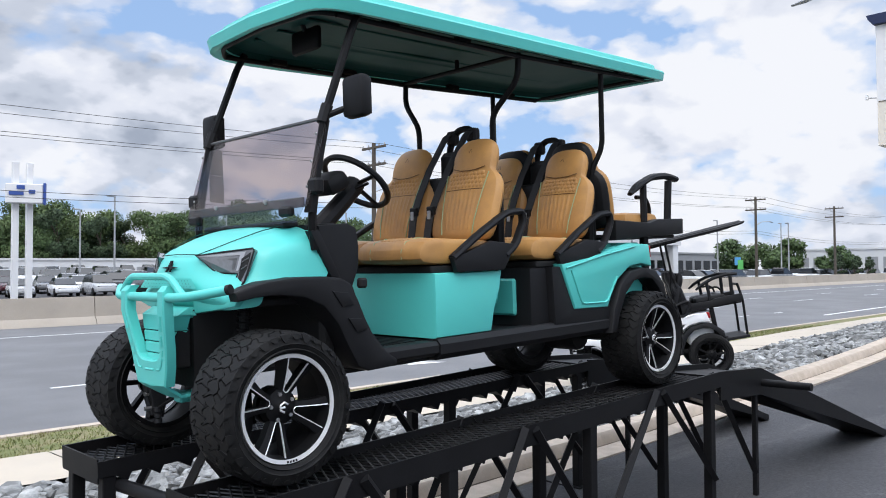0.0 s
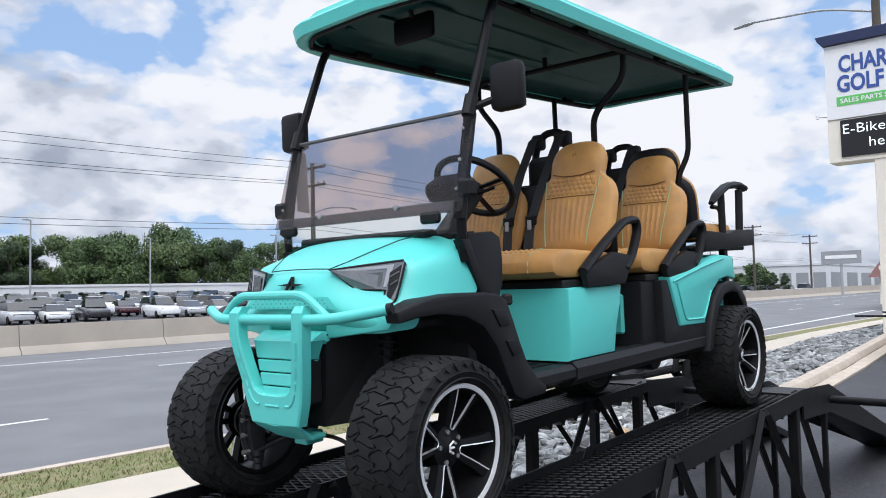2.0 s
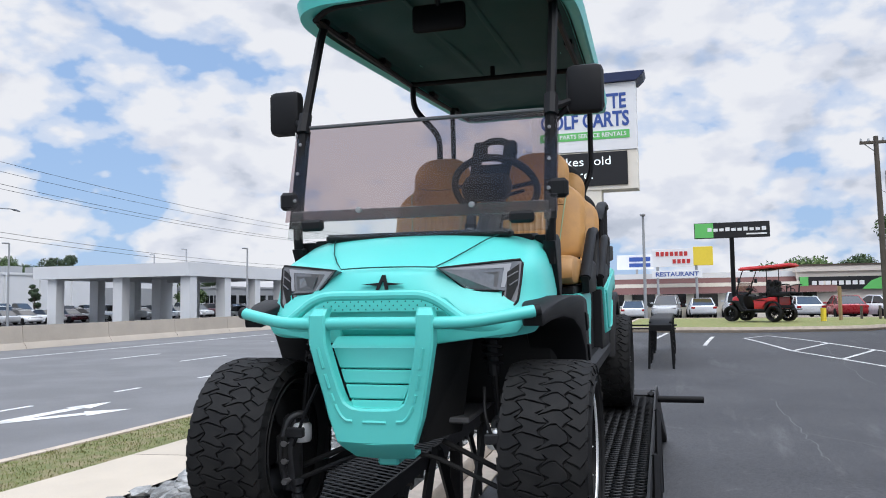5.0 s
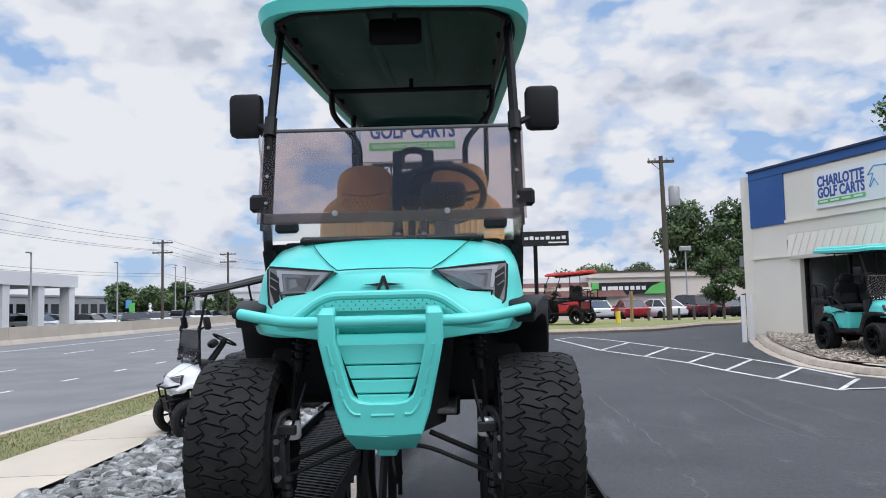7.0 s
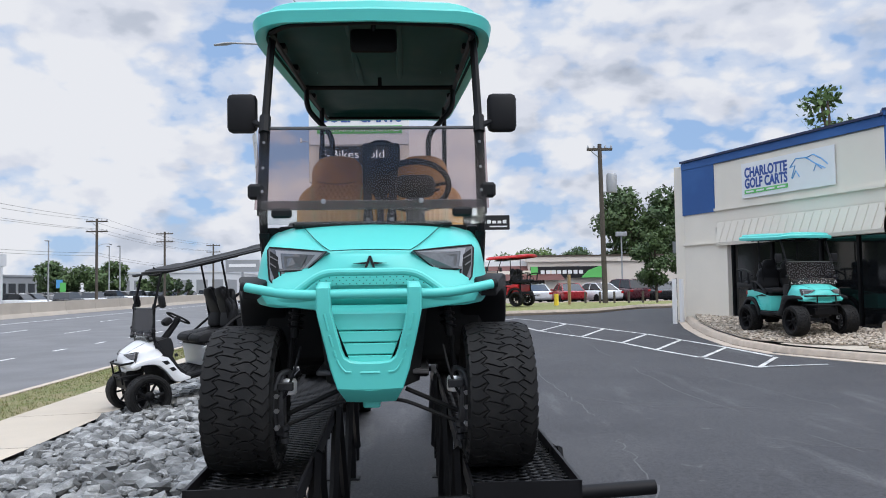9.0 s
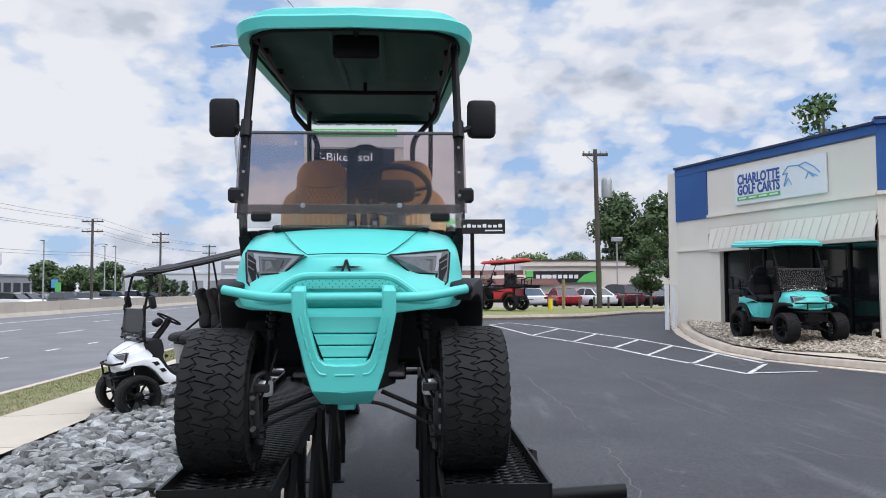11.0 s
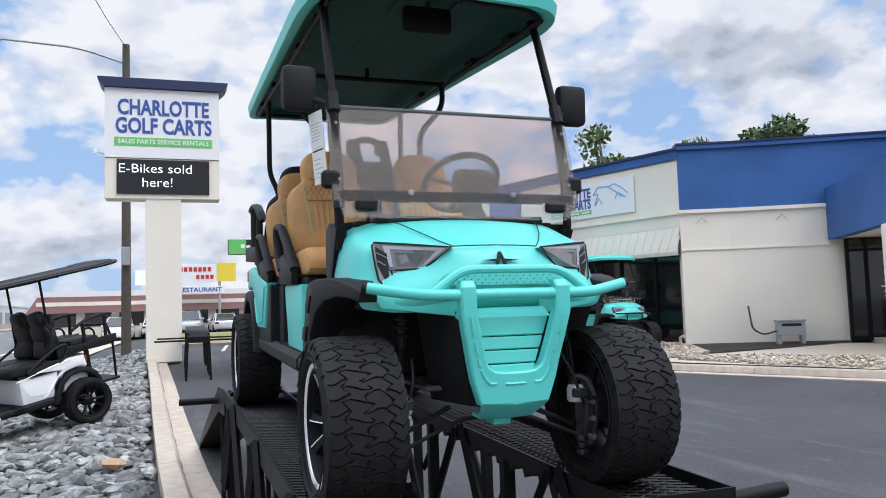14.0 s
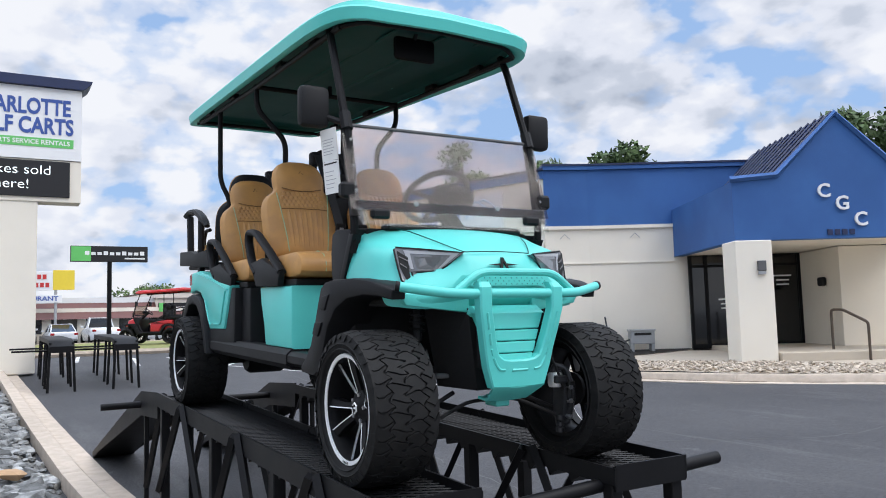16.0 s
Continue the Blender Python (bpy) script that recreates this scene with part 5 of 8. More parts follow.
        part("sill", loft(B(), [[(x, s * (0.455 + 0.10 * k[0]), 0.375 + 0.105 * k[1]) for k in ((0, 0), (0.6, 0), (1, 0.3), (1, 0.75), (0.75, 1), (0, 1))] for x in (0.945, (0.945 + x1) / 2, x1, WB - 0.43)], close=True, caps=True), BLACK, cart, "grey-black side sill")
        part("sill_front", loft(B(), [[(x, s * (0.45 + 0.10 * k[0]), 0.395 + 0.075 * k[1]) for k in ((0, 0), (0.6, 0), (1, 0.3), (1, 0.75), (0.8, 1), (0, 1))] for x in (0.56, 0.94)], close=True, caps=True), BLACK, cart)
        part("cup_latch", boxes((0.485, s * 0.505 - 0.018, 0.752), (0.53, s * 0.505 + 0.018, 0.798), 0.009), DARK, cart)
    part("dashboard", prism(B(), [(0.26, 1.04), (0.42, 1.05), (0.50, 0.97), (0.48, 0.80), (0.40, 0.50), (0.33, 0.50), (0.30, 0.80)], -0.43, 0.43, "y", 0.01), BLACK, cart)
    part("floor_mat", boxes((0.40, -0.47, 0.435), (1.95 + sh, 0.47, 0.468), 0.008), BLACK, cart, "black ribbed floor")
    for k in range(8):
        part("floor_rib", boxes((0.62 + 0.04 * k, -0.45, 0.468), (0.635 + 0.04 * k, 0.45, 0.474)), BLACK, cart, smooth=0)
    # seat base boxes
    bb = prism(B(), [(0.945, 0.48), (1.355, 0.48), (1.385, 0.60), (1.43, 0.70), (1.45, 0.80), (0.945, 0.80)], -0.53, 0.53, "y", 0.02)
    part("seat_box", bb, paint, cart, "teal seat box" if paint is TEAL else "")
    part("seat_rail", boxes((0.95, -0.50, 0.80), (1.45, 0.50, 0.835), 0.006), DARK, cart)
    if rows == 2:
        part("rear_box", prism(B(), [(1.72, 0.47), (2.6, 0.47), (2.6, 0.80), (1.72, 0.80)], -0.50, 0.50, "y", 0.015), BLACK, cart)
        part("rear_box_front", boxes((1.90, -0.545, 0.47), (2.20, 0.545, 0.80), 0.02), BLACK, cart)
        for y0, y1 in ((-0.40, -0.08), (0.08, 0.40)):
            dr = part("access_door", boxes((1.695, y0, 0.53), (1.725, y1, 0.74), 0.012), paint, cart)
            part("pull", tube(B(), fillet([(1.69, y0 + 0.19, 0.69), (1.69, y0 + 0.13, 0.67), (1.69, y0 + 0.13, 0.60), (1.69, y0 + 0.19, 0.58)], 0.02), 0.008, 5), paint, dr)
        part("seat_rail", boxes((1.78, -0.50, 0.80), (2.30, 0.50, 0.835), 0.006), DARK, cart)
    # rear body side panels and arches
    for s in (-1, 1):
        o = sh
        pan = [(1.93, 0.815), (1.985, 0.70), (2.06, 0.545), (2.40, 0.535), (2.44, 0.60), (2.52, 0.70), (2.66, 0.775), (2.80, 0.79), (2.93, 0.77), (2.90, 0.915), (2.70, 0.925), (2.45, 0.89), (2.20, 0.845)]
        if rows == 1:
            pan = [(1.50 - o, 0.79)] + [(2.30, 0.50)] + pan[3:]
        rp = part("rear_side_panel", prism(B(), [(x + o, z) for x, z in pan], s * 0.47, s * 0.562, "y", 0.016), paint, cart)
        part("panel_crease", tube(B(), [(1.97 + o, s * 0.566, 0.79), (2.35 + o, s * 0.566, 0.855), (2.72 + o, s * 0.566, 0.905)], 0.006, 5), paint, rp)
        part("panel_crease", tube(B(), fillet([(2.02 + o, s * 0.565, 0.78), (2.12 + o, s * 0.565, 0.575), (2.38 + o, s * 0.565, 0.568), (2.5 + o, s * 0.565, 0.72)], 0.03), 0.006, 5), paint, rp)
        arch = [(2.40, 0.375), (2.44, 0.52), (2.52, 0.66), (2.64, 0.745), (2.80, 0.765), (2.94, 0.745), (3.05, 0.65), (3.10, 0.52), (3.04, 0.52), (2.99, 0.61), (2.90, 0.685), (2.80, 0.70), (2.68, 0.685), (2.58, 0.61), (2.50, 0.48), (2.46, 0.375)]
        part("rear_arch", prism(B(), [(x + o, z) for x, z in arch], s * 0.44, s * 0.582, "y", 0.012), BLACK, cart)
        if rows == 2:
            part("lower_side", prism(B(), [(1.88, 0.47), (2.44, 0.44), (2.44, 0.56), (2.05, 0.56), (1.94, 0.80), (1.86, 0.80)], s * 0.45, s * 0.548, "y", 0.01), BLACK, cart)
        tl = part("tail_light", boxes((2.87 + o, s * 0.50 - 0.05, 0.82), (2.945 + o, s * 0.50 + 0.065, 0.91), 0.012), TAILRED, cart)
    part("rear_bumper", boxes((3.02 + sh, -0.50, 0.50), (3.10 + sh, 0.50, 0.62), 0.02), BLACK, cart)
    part("rear_body", boxes((2.58 + sh, -0.47, 0.47), (2.98 + sh, 0.47, 0.93), 0.03), paint, cart)
    # seats
    back_x = [1.44] if rows == 1 else [1.44, 2.30]
    for bx in back_x:
        for s in (-1, 1):
            cu = B()
            pts = [(bx - 0.545, 0.832), (bx - 0.575, 0.87), (bx - 0.575, 0.92), (bx - 0.54, 0.965), (bx - 0.46, 0.985), (bx - 0.25, 0.968), (bx - 0.02, 0.968), (bx + 0.0, 0.92), (bx, 0.835)]
            prism(cu, pts, s * 0.012, s * 0.51, "y", 0.03)
            cush = part("seat_cushion", cu, seat_mat, cart, "tan quilted leather seat cushion" if seat_mat is LEATHER else "", sub=1)
            for yy in (0.13, 0.37):
                part("piping", tube(B(), [(bx - 0.569, s * yy, 0.87), (bx - 0.569, s * yy, 0.915), (bx - 0.537, s * yy, 0.958), (bx - 0.46, s * yy, 0.979), (bx - 0.25, s * yy, 0.967), (bx - 0.05, s * yy, 0.967)], 0.0032, 5), PIPING if seat_mat is LEATHER else seat_mat, cush)
            if lod == 0:
                qu = B()
                prof = [(bx - 0.566, 0.90), (bx - 0.548, 0.94), (bx - 0.515, 0.965), (bx - 0.465, 0.972), (bx - 0.40, 0.969), (bx - 0.33, 0.963), (bx - 0.26, 0.958), (bx - 0.19, 0.958), (bx - 0.12, 0.958)]
                for r in range(22):
                    t = r / 21 * (len(prof) - 1)
                    n = min(int(t), len(prof) - 2)
                    px_, pz_ = [prof[n][q] + (prof[n + 1][q] - prof[n][q]) * (t - n) for q in (0, 1)]
                    for k in range(-4, 4):
                        u = (k + 0.5 + 0.5 * (r % 2)) * 0.028
                        if abs(u) < 0.108:
                            bmesh.ops.create_uvsphere(qu, u_segments=6, v_segments=4, radius=0.019, matrix=Matrix.Translation((px_ + 0.010, s * 0.25 + u, pz_ - 0.008)))
                part("quilting", qu, seat_mat, cush)["kind"] = "stuff"
            bm = bucket(B(), bx - 0.03, 0.955, s * 0.265, 0.50, 0.32)
            back = part("seat_back", bm, seat_mat, cart, "tan quilted leather seat back" if seat_mat is LEATHER else "", sub=1)

            def on_back(h, u, d=0.0):
                th = interp(h, [0, 0.035, 0.1, 0.2, 0.27, 0.33, 0.37, 0.40, 0.46, 0.58], [0.06, 0.095, 0.115, 0.12, 0.115, 0.105, 0.097, 0.10, 0.115, 0.08])
                th *= math.sqrt(max(0.0, 1 - (abs(u) / 0.27) ** 2.4))
                return (bx - 0.03 + 0.32 * h - th / 2 - d, s * 0.265 + u, 0.955 + h + 0.32 * th / 2)

            if lod == 0 or seat_mat is not BLACK:
                for e in (-1, 1):
                    part("piping", tube(B(), [on_back(h, e * interp(h, [0.03, 0.2, 0.37], [0.115, 0.135, 0.155]), -0.0005) for h in (0.03, 0.10, 0.18, 0.26, 0.32, 0.37)], 0.0032, 5), PIPING if seat_mat is LEATHER else TEAL, back)
            if lod == 0:
                part("stitch_line", tube(B(), [on_back(0.275, u, -0.001) for u in (-0.138, -0.07, 0, 0.07, 0.138)], 0.0022, 4), STITCH, back)
                for u in (-0.096, -0.064, -0.032, 0.0, 0.032, 0.064, 0.096):
                    part("flute", tube(B(), [on_back(h, u * (0.85 + h * 0.6), -0.0162) for h in (0.02, 0.06, 0.12, 0.19, 0.24, 0.27)], [0.0115, 0.0158, 0.0168, 0.0168, 0.0163, 0.0125], 8), seat_mat, back)
                qu = B()
                for r in range(4):
                    for k in range(-5, 5):
                        u = (k + 0.5 + 0.5 * (r % 2)) * 0.027
                        if abs(u) < 0.132:
                            p = Vector(on_back(0.290 + 0.024 * r, u, -0.0168))
                            bmesh.ops.create_uvsphere(qu, u_segments=8, v_segments=5, radius=0.0185, matrix=Matrix.Translation(p))
                part("quilting", qu, seat_mat, back)["kind"] = "stuff"
                seam = [on_back(0.402, -0.12, -0.003), on_back(0.388, -0.06, -0.002), on_back(0.384, 0, -0.002), on_back(0.388, 0.06, -0.002), on_back(0.402, 0.12, -0.003)]
                part("headrest_seam", tube(B(), seam, 0.003, 5), STITCH, back)
                part("stitch_badge", tube(B(), [on_back(0.485, -0.012, 0.0), on_back(0.508, 0.0, 0.0), on_back(0.485, 0.012, 0.0)], 0.0018, 4), BLACK, back)
        part("back_shell", boxes((bx + 0.06, -0.47, 0.86), (bx + 0.13, 0.47, 1.34), 0.04, seg=2), BLACK, cart, "black moulded seat back shell")
        # hip arms
        for s in (-1, 1):
            y = s * 0.538
            a = bx - 0.36
            loop = [(a - 0.02, y, 0.87), (a + 0.17, y, 0.985), (a + 0.40, y, 1.105), (a + 0.53, y, 1.115), (a + 0.545, y, 1.06), (a + 0.47, y, 0.93), (a + 0.38, y, 0.875)]
            ar = part("arm_rest", tube(B(), fillet(loop, 0.06), 0.026, 8, 0.75), BLACK, cart, "black moulded hip rail")
            part("arm_plate", prism(B(), [(a + 0.0, 0.80), (a + 0.36, 0.80), (a + 0.46, 0.935), (a + 0.26, 0.955), (a + 0.06, 0.895), (a - 0.03, 0.875)], y - 0.018, y + 0.018, "y", 0.008), BLACK, ar)
        # belts over a hoop between the seats
        if lod == 0:
            part("belt_hoop", tube(B(), fillet([(bx + 0.22, -0.105, 1.2), (bx + 0.29, -0.10, 1.56), (bx + 0.305, -0.055, 1.645), (bx + 0.305, 0.055, 1.645), (bx + 0.29, 0.10, 1.56), (bx + 0.22, 0.105, 1.2)], 0.09, 6), 0.021, 8), BLACK_METAL, cart)
            part("belt_cover", boxes((bx + 0.17, -0.10, 1.24), (bx + 0.24, 0.10, 1.50), 0.03), BELT, cart)
            for s in (-1, 1):
                part("belt_guide", boxes((bx + 0.265, s * 0.085 - 0.035, 1.555), (bx + 0.325, s * 0.085 + 0.035, 1.64), 0.012), BELT, cart)
                bt = B()
                pth = [(bx + 0.285, s * 0.085, 1.625), (bx + 0.245, s * 0.085, 1.60), (bx + 0.10, s * 0.082, 1.40), (bx + 0.005, s * 0.075, 1.24), (bx - 0.062, s * 0.068, 1.10), (bx - 0.085, s * 0.065, 0.98)]
                rows_ = [[(x - 0.014, y - 0.026, z), (x - 0.016, y + 0.026, z), (x - 0.010, y + 0.026, z - 0.003), (x - 0.008, y - 0.026, z - 0.003)] for x, y, z in pth]
                loft(bt, rows_, close=True, caps=True)
                bl = part("seat_belt", bt, BELT, cart, "black seat belt with buckle")
                part("buckle", boxes((bx - 0.075, s * 0.07 - 0.03, 1.115), (bx - 0.050, s * 0.07 + 0.03, 1.165), 0.006), BLACK_METAL, bl)
                part("buckle_tongue", boxes((bx - 0.085, s * 0.07 - 0.012, 1.09), (bx - 0.072, s * 0.07 + 0.012, 1.14), 0.003), STEEL, bl)
    # rear-facing seat, tray and grab arms
    o = sh
    for s in (-1, 1):
        sb = bucket(B(), 0, 0, 0, 0.46, 0.0)
        bmesh.ops.transform(sb, matrix=Matrix.Translation((2.66 + o, s * 0.245, 1.03)) @ Matrix.Rotation(radians(-12), 4, "Y"), verts=sb.verts)
        part("rear_seat_back", sb, seat_mat, cart, sub=1)
        bs = bucket(B(), 0, 0, 0, 0.49, 0.0)
        bmesh.ops.transform(bs, matrix=Matrix.Translation((2.595 + o, s * 0.245, 1.02)) @ Matrix.Rotation(radians(-11), 4, "Y"), verts=bs.verts)
        part("rear_seat_shell", bs, BLACK, cart, "glossy black seat shell", sub=1)
        part("rear_cushion", boxes((2.80 + o, s * 0.235 - 0.22, 1.02), (3.22 + o, s * 0.235 + 0.22, 1.13), 0.04, seg=2), seat_mat, cart)
        tub = [(2.57, 1.075), (2.98, 1.06), (3.10, 1.085), (3.44, 1.092), (3.435, 0.985), (3.05, 0.97), (2.57, 0.945)]
        part("tray_side", prism(B(), [(x + o, z) for x, z in tub], s * 0.455, s * 0.525, "y", 0.01), BLACK, cart, "black moulded rear tray side")
        y = s * 0.47
        arm = [(2.83 + o, y, 1.25), (2.93 + o, y, 1.31), (3.10 + o, y, 1.375), (3.30 + o, y, 1.395), (3.44 + o, y, 1.375)]
        ga = part("grab_arm", tube(B(), fillet(arm, 0.05), [0.02, 0.03, 0.033, 0.033, 0.034, 0.034, 0.034, 0.034, 0.034, 0.034, 0.034, 0.034, 0.034, 0.034, 0.034, 0.034, 0.032][:len(fillet(arm, 0.05))], 8, 0.7), BLACK, cart, "black padded grab arm")
        part("arm_post", tube(B(), [(3.34 + o, y, 1.36), (3.31 + o, y, 1.07)], 0.026, 8), BLACK, ga)
        part("arm_post", tube(B(), [(3.0 + o, y, 1.32), (3.0 + o, y, 1.06)], 0.024, 8), BLACK, ga)
        part("grab_rail", tube(B(), fillet([(3.02 + o, s * 0.40, 1.24), (3.14 + o, s * 0.40, 1.24), (3.19 + o, s * 0.40, 1.18), (3.19 + o, s * 0.40, 1.06)], 0.05), 0.014, 8), BLACK_METAL, ga)
        part("tray_post", boxes((2.96 + o, s * 0.47 - 0.02, 0.55), (3.02 + o, s * 0.47 + 0.02, 0.96), 0.005), BLACK_METAL, cart)
    part("tray_floor", boxes((2.57 + o, -0.46, 0.955), (3.43 + o, 0.46, 0.985), 0.01), BLACK, cart)
    # foot board at the back
    part("foot_board", boxes((3.08 + o, -0.42, 0.44), (3.45 + o, 0.42, 0.48), 0.01), BLACK, cart)
    for s in (-1, 1):
        part("foot_board_arm", tube(B(), [(3.0 + o, s * 0.3, 0.55), (3.2 + o, s * 0.3, 0.45)], 0.02, 6), BLACK_METAL, cart)
    if plain_back:
        for s in (-1, 1):
            part("rear_rail", tube(B(), fillet([(3.42 + o, s * 0.36, 0.46), (3.46 + o, s * 0.36, 1.0), (3.44 + o, s * 0.30, 1.22)], 0.08), 0.018, 8), BLACK_METAL, cart)
        part("rear_rail", tube(B(), [(3.44 + o, -0.30, 1.22), (3.44 + o, 0.30, 1.22)], 0.018, 8), BLACK_METAL, cart)
    # roof: a shallow shell with a rolled rim
    x0, x1 = (0.48, 3.72 + o) if flat_roof else (0.27, 3.385 + o)
    thin = 0.45 if flat_roof else 1.0
    zf, zr = 1.995, 2.085

    def rr(k, inset, z, n=40):
        """One ring of the roof's rounded outline."""
        a = 2 * math.pi * k / n
        ca, sa = math.cos(a), math.sin(a)
        e = 0.21
        u, v = math.copysign(abs(ca) ** e, ca), math.copysign(abs(sa) ** e, sa)
        hx, hy = (x1 - x0) / 2 - inset, 0.608 - inset
        x = (x0 + x1) / 2 + hx * u
        bow = 0.045 * (v * v) * max(0, -u) ** 3
        t = (x - x0) / (x1 - x0)
        y = hy * v * (1 - 0.12 * t)
        return (x + bow, y, z + zf + (zr - zf) * t - 0.032 * v ** 6)

    def shell(levels):
        bm = B()
        rows_ = [[rr(k, i, z * thin) for k in range(40)] for i, z in levels]
        vs_ = [[bm.verts.new(p) for p in row] for row in rows_]
        for ra, rb in zip(vs_, vs_[1:]):
            for k in range(40):
                bm.faces.new((ra[k], ra[(k + 1) % 40], rb[(k + 1) % 40], rb[k]))
        bm.faces.new(vs_[-1])
        bmesh.ops.recalc_face_normals(bm, faces=bm.faces)
        return bm

    part("roof", shell([(0.075, 0.022), (0.06, 0.008), (0.022, -0.002), (0.010, 0.0), (0.0, 0.052), (0.006, 0.062), (0.052, 0.076), (0.060, 0.106), (0.072, 0.113), (0.25, 0.124), (0.45, 0.130)]), roof_mat or paint, cart, "teal moulded roof panel" if paint is TEAL else "", smooth=24)
    # on teal carts the shade under the roof is painted into the lining
    part("roof_lining", shell([(0.058, 0.004), (0.068, 0.014), (0.090, 0.055), (0.13, 0.068), (0.20, 0.072), (0.23, 0.062), (0.40, 0.064)]), under, cart, "teal roof underside with its shade put into the colour" if paint is TEAL else "")
    ridge = B()
    for s in () if flat_roof else (-1, 1):
        tube(ridge, [(0.55, s * 0.40, zf + 0.095), (1.6 + o * 0.5, s * 0.39, zf + 0.105), (2.9 + o, s * 0.37, zf + 0.14)], [0.03, 0.045, 0.03], 8, 0.6)
    if not flat_roof:
        part("roof_ridge", ridge, roof_mat or paint, cart)
    for y in () if flat_roof else (-0.34, -0.13, 0.13, 0.34):
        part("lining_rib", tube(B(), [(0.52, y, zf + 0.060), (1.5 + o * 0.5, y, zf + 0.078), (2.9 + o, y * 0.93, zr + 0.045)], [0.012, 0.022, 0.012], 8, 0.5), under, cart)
    # frame under the roof
    rail = B()
    for s in (-1, 1):
        tube(rail, [(0.42, s * 0.485, zf - 0.02), (1.72 + o * 0.4, s * 0.478, zf - 0.005), (3.05 + o, s * 0.462, zr - 0.045)], 0.014, 6)
    part("roof_rail", rail, BLACK_METAL, cart)
    part("roof_rail", tube(B(), fillet([(0.42, -0.485, zf - 0.02), (0.36, -0.40, zf + 0.0), (0.34, 0, zf + 0.01), (0.36, 0.40, zf + 0.0), (0.42, 0.485, zf - 0.02)], 0.05), 0.012, 6), BLACK_METAL, cart)
    part("roof_rail", tube(B(), [(3.05 + o, -0.462, zr - 0.04), (3.05 + o, 0.462, zr - 0.04)], 0.012, 6), BLACK_METAL, cart)
    xb = 1.70 + (o * 0.4)
    part("cross_bar", tube(B(), [(xb, -0.48, 1.995), (xb, 0.48, 1.995)], 0.014, 8), BLACK_METAL, cart)
    part("roof_hook", boxes((xb - 0.01, -0.012, 1.99), (xb + 0.01, 0.012, 2.06), 0.004), BLACK_METAL, cart)
    for s in (-1, 1):
        for x in (0.75, 1.25, 2.15 + o, 2.75 + o):
            part("roof_bracket", boxes((x - 0.05, s * 0.475 - 0.02, zf - 0.028 + 0.028 * (x - 0.42)), (x + 0.05, s * 0.475 + 0.02, zf + 0.004 + 0.028 * (x - 0.42)), 0.006), BLACK_METAL, cart)
        # pillars
        part("front_pillar", tube(B(), fillet([(0.262, s * 0.492, 0.93), (0.246, s * 0.498, 1.06), (0.325, s * 0.500, 1.50), (0.50, s * 0.496, 1.93), (0.545, s * 0.49, 2.005)], 0.05), 0.019, 8), BLACK_METAL, cart, "black tubular roof post")
        if rows == 2:
            part("mid_pillar", tube(B(), fillet([(1.66, s * 0.305, 1.05), (1.66, s * 0.305, 1.68), (1.70, s * 0.468, 1.86), (1.71, s * 0.47, 2.01)], 0.06), 0.017, 8), BLACK_METAL, cart, "black bent roof post")
        part("rear_pillar", tube(B(), fillet([(2.50 + o, s * 0.40, 0.95), (2.50 + o, s * 0.40, 1.40), (2.545 + o, s * 0.455, 1.54), (2.545 + o, s * 0.458, 2.03)], 0.06), 0.017, 8), BLACK_METAL, cart, "black bent roof post")
        # windscreen side channel, clips
        part("screen_channel", loft(B(), [[(0.222, s * 0.478, 1.09), (0.222, s * 0.522, 1.09), (0.245, s * 0.522, 1.09), (0.245, s * 0.478, 1.09)], [(0.318, s * 0.478, 1.49), (0.318, s * 0.522, 1.49), (0.341, s * 0.522, 1.49), (0.341, s * 0.478, 1.49)]], close=True, caps=True), BLACK, cart)
        for z in (1.20, 1.31, 1.43):
            x = 0.205 + (z - 1.10) * 0.24
            part("screen_bolt", lathe(B(), [(0.001, x - 0.006), (0.006, x - 0.005), (0.007, x)], 8, (0, s * 0.498, z), "x"), STEEL, cart)
        part("screen_hinge", boxes((0.165, s * 0.405 - 0.045, 1.075), (0.20, s * 0.405 + 0.045, 1.118), 0.010), BLACK, cart)
        part("side_marker", boxes((0.225, s * 0.53 - 0.035, 1.165), (0.275, s * 0.53 + 0.035, 1.235), 0.012), BLACK, cart, "small black side marker lamp")
        part("side_marker_stem", tube(B(), [(0.25, s * 0.49, 1.19), (0.25, s * 0.53, 1.19)], 0.012, 6), BLACK, cart)
        # door mirrors
        mi = part("mirror", boxes((0.38, s * 0.62 - 0.07, 1.495), (0.45, s * 0.62 + 0.07, 1.68), 0.026, seg=2), BLACK, cart, "black square door mirror")
        part("mirror_glass", boxes((0.449, s * 0.62 - 0.055, 1.51), (0.453, s * 0.62 + 0.055, 1.665), 0.001), MIRROR, mi)
        part("mirror_arm", tube(B(), fillet([(0.335, s * 0.50, 1.51), (0.37, s * 0.54, 1.53), (0.41, s * 0.575, 1.55)], 0.02), 0.014, 8), BLACK, mi)
        part("mirror_clamp", tube(B(), [(0.315, s * 0.50, 1.48), (0.345, s * 0.50, 1.56)], 0.027, 8), BLACK, mi)
    # windscreen: fixed lower strip, folding smoked pane
    pane = part("windscreen", loft(B(), [[(0.205, -0.53, 1.115), (0.205, 0.53, 1.115), (0.211, 0.53, 1.115), (0.211, -0.53, 1.115)], [(0.322, -0.53, 1.498), (0.322, 0.53, 1.498), (0.328, 0.53, 1.498), (0.328, -0.53, 1.498)]], close=True, caps=True), SMOKE if paint is WHITE else SHIELD, cart, "smoked acrylic folding windscreen", smooth=0)
    pane.visible_shadow = False
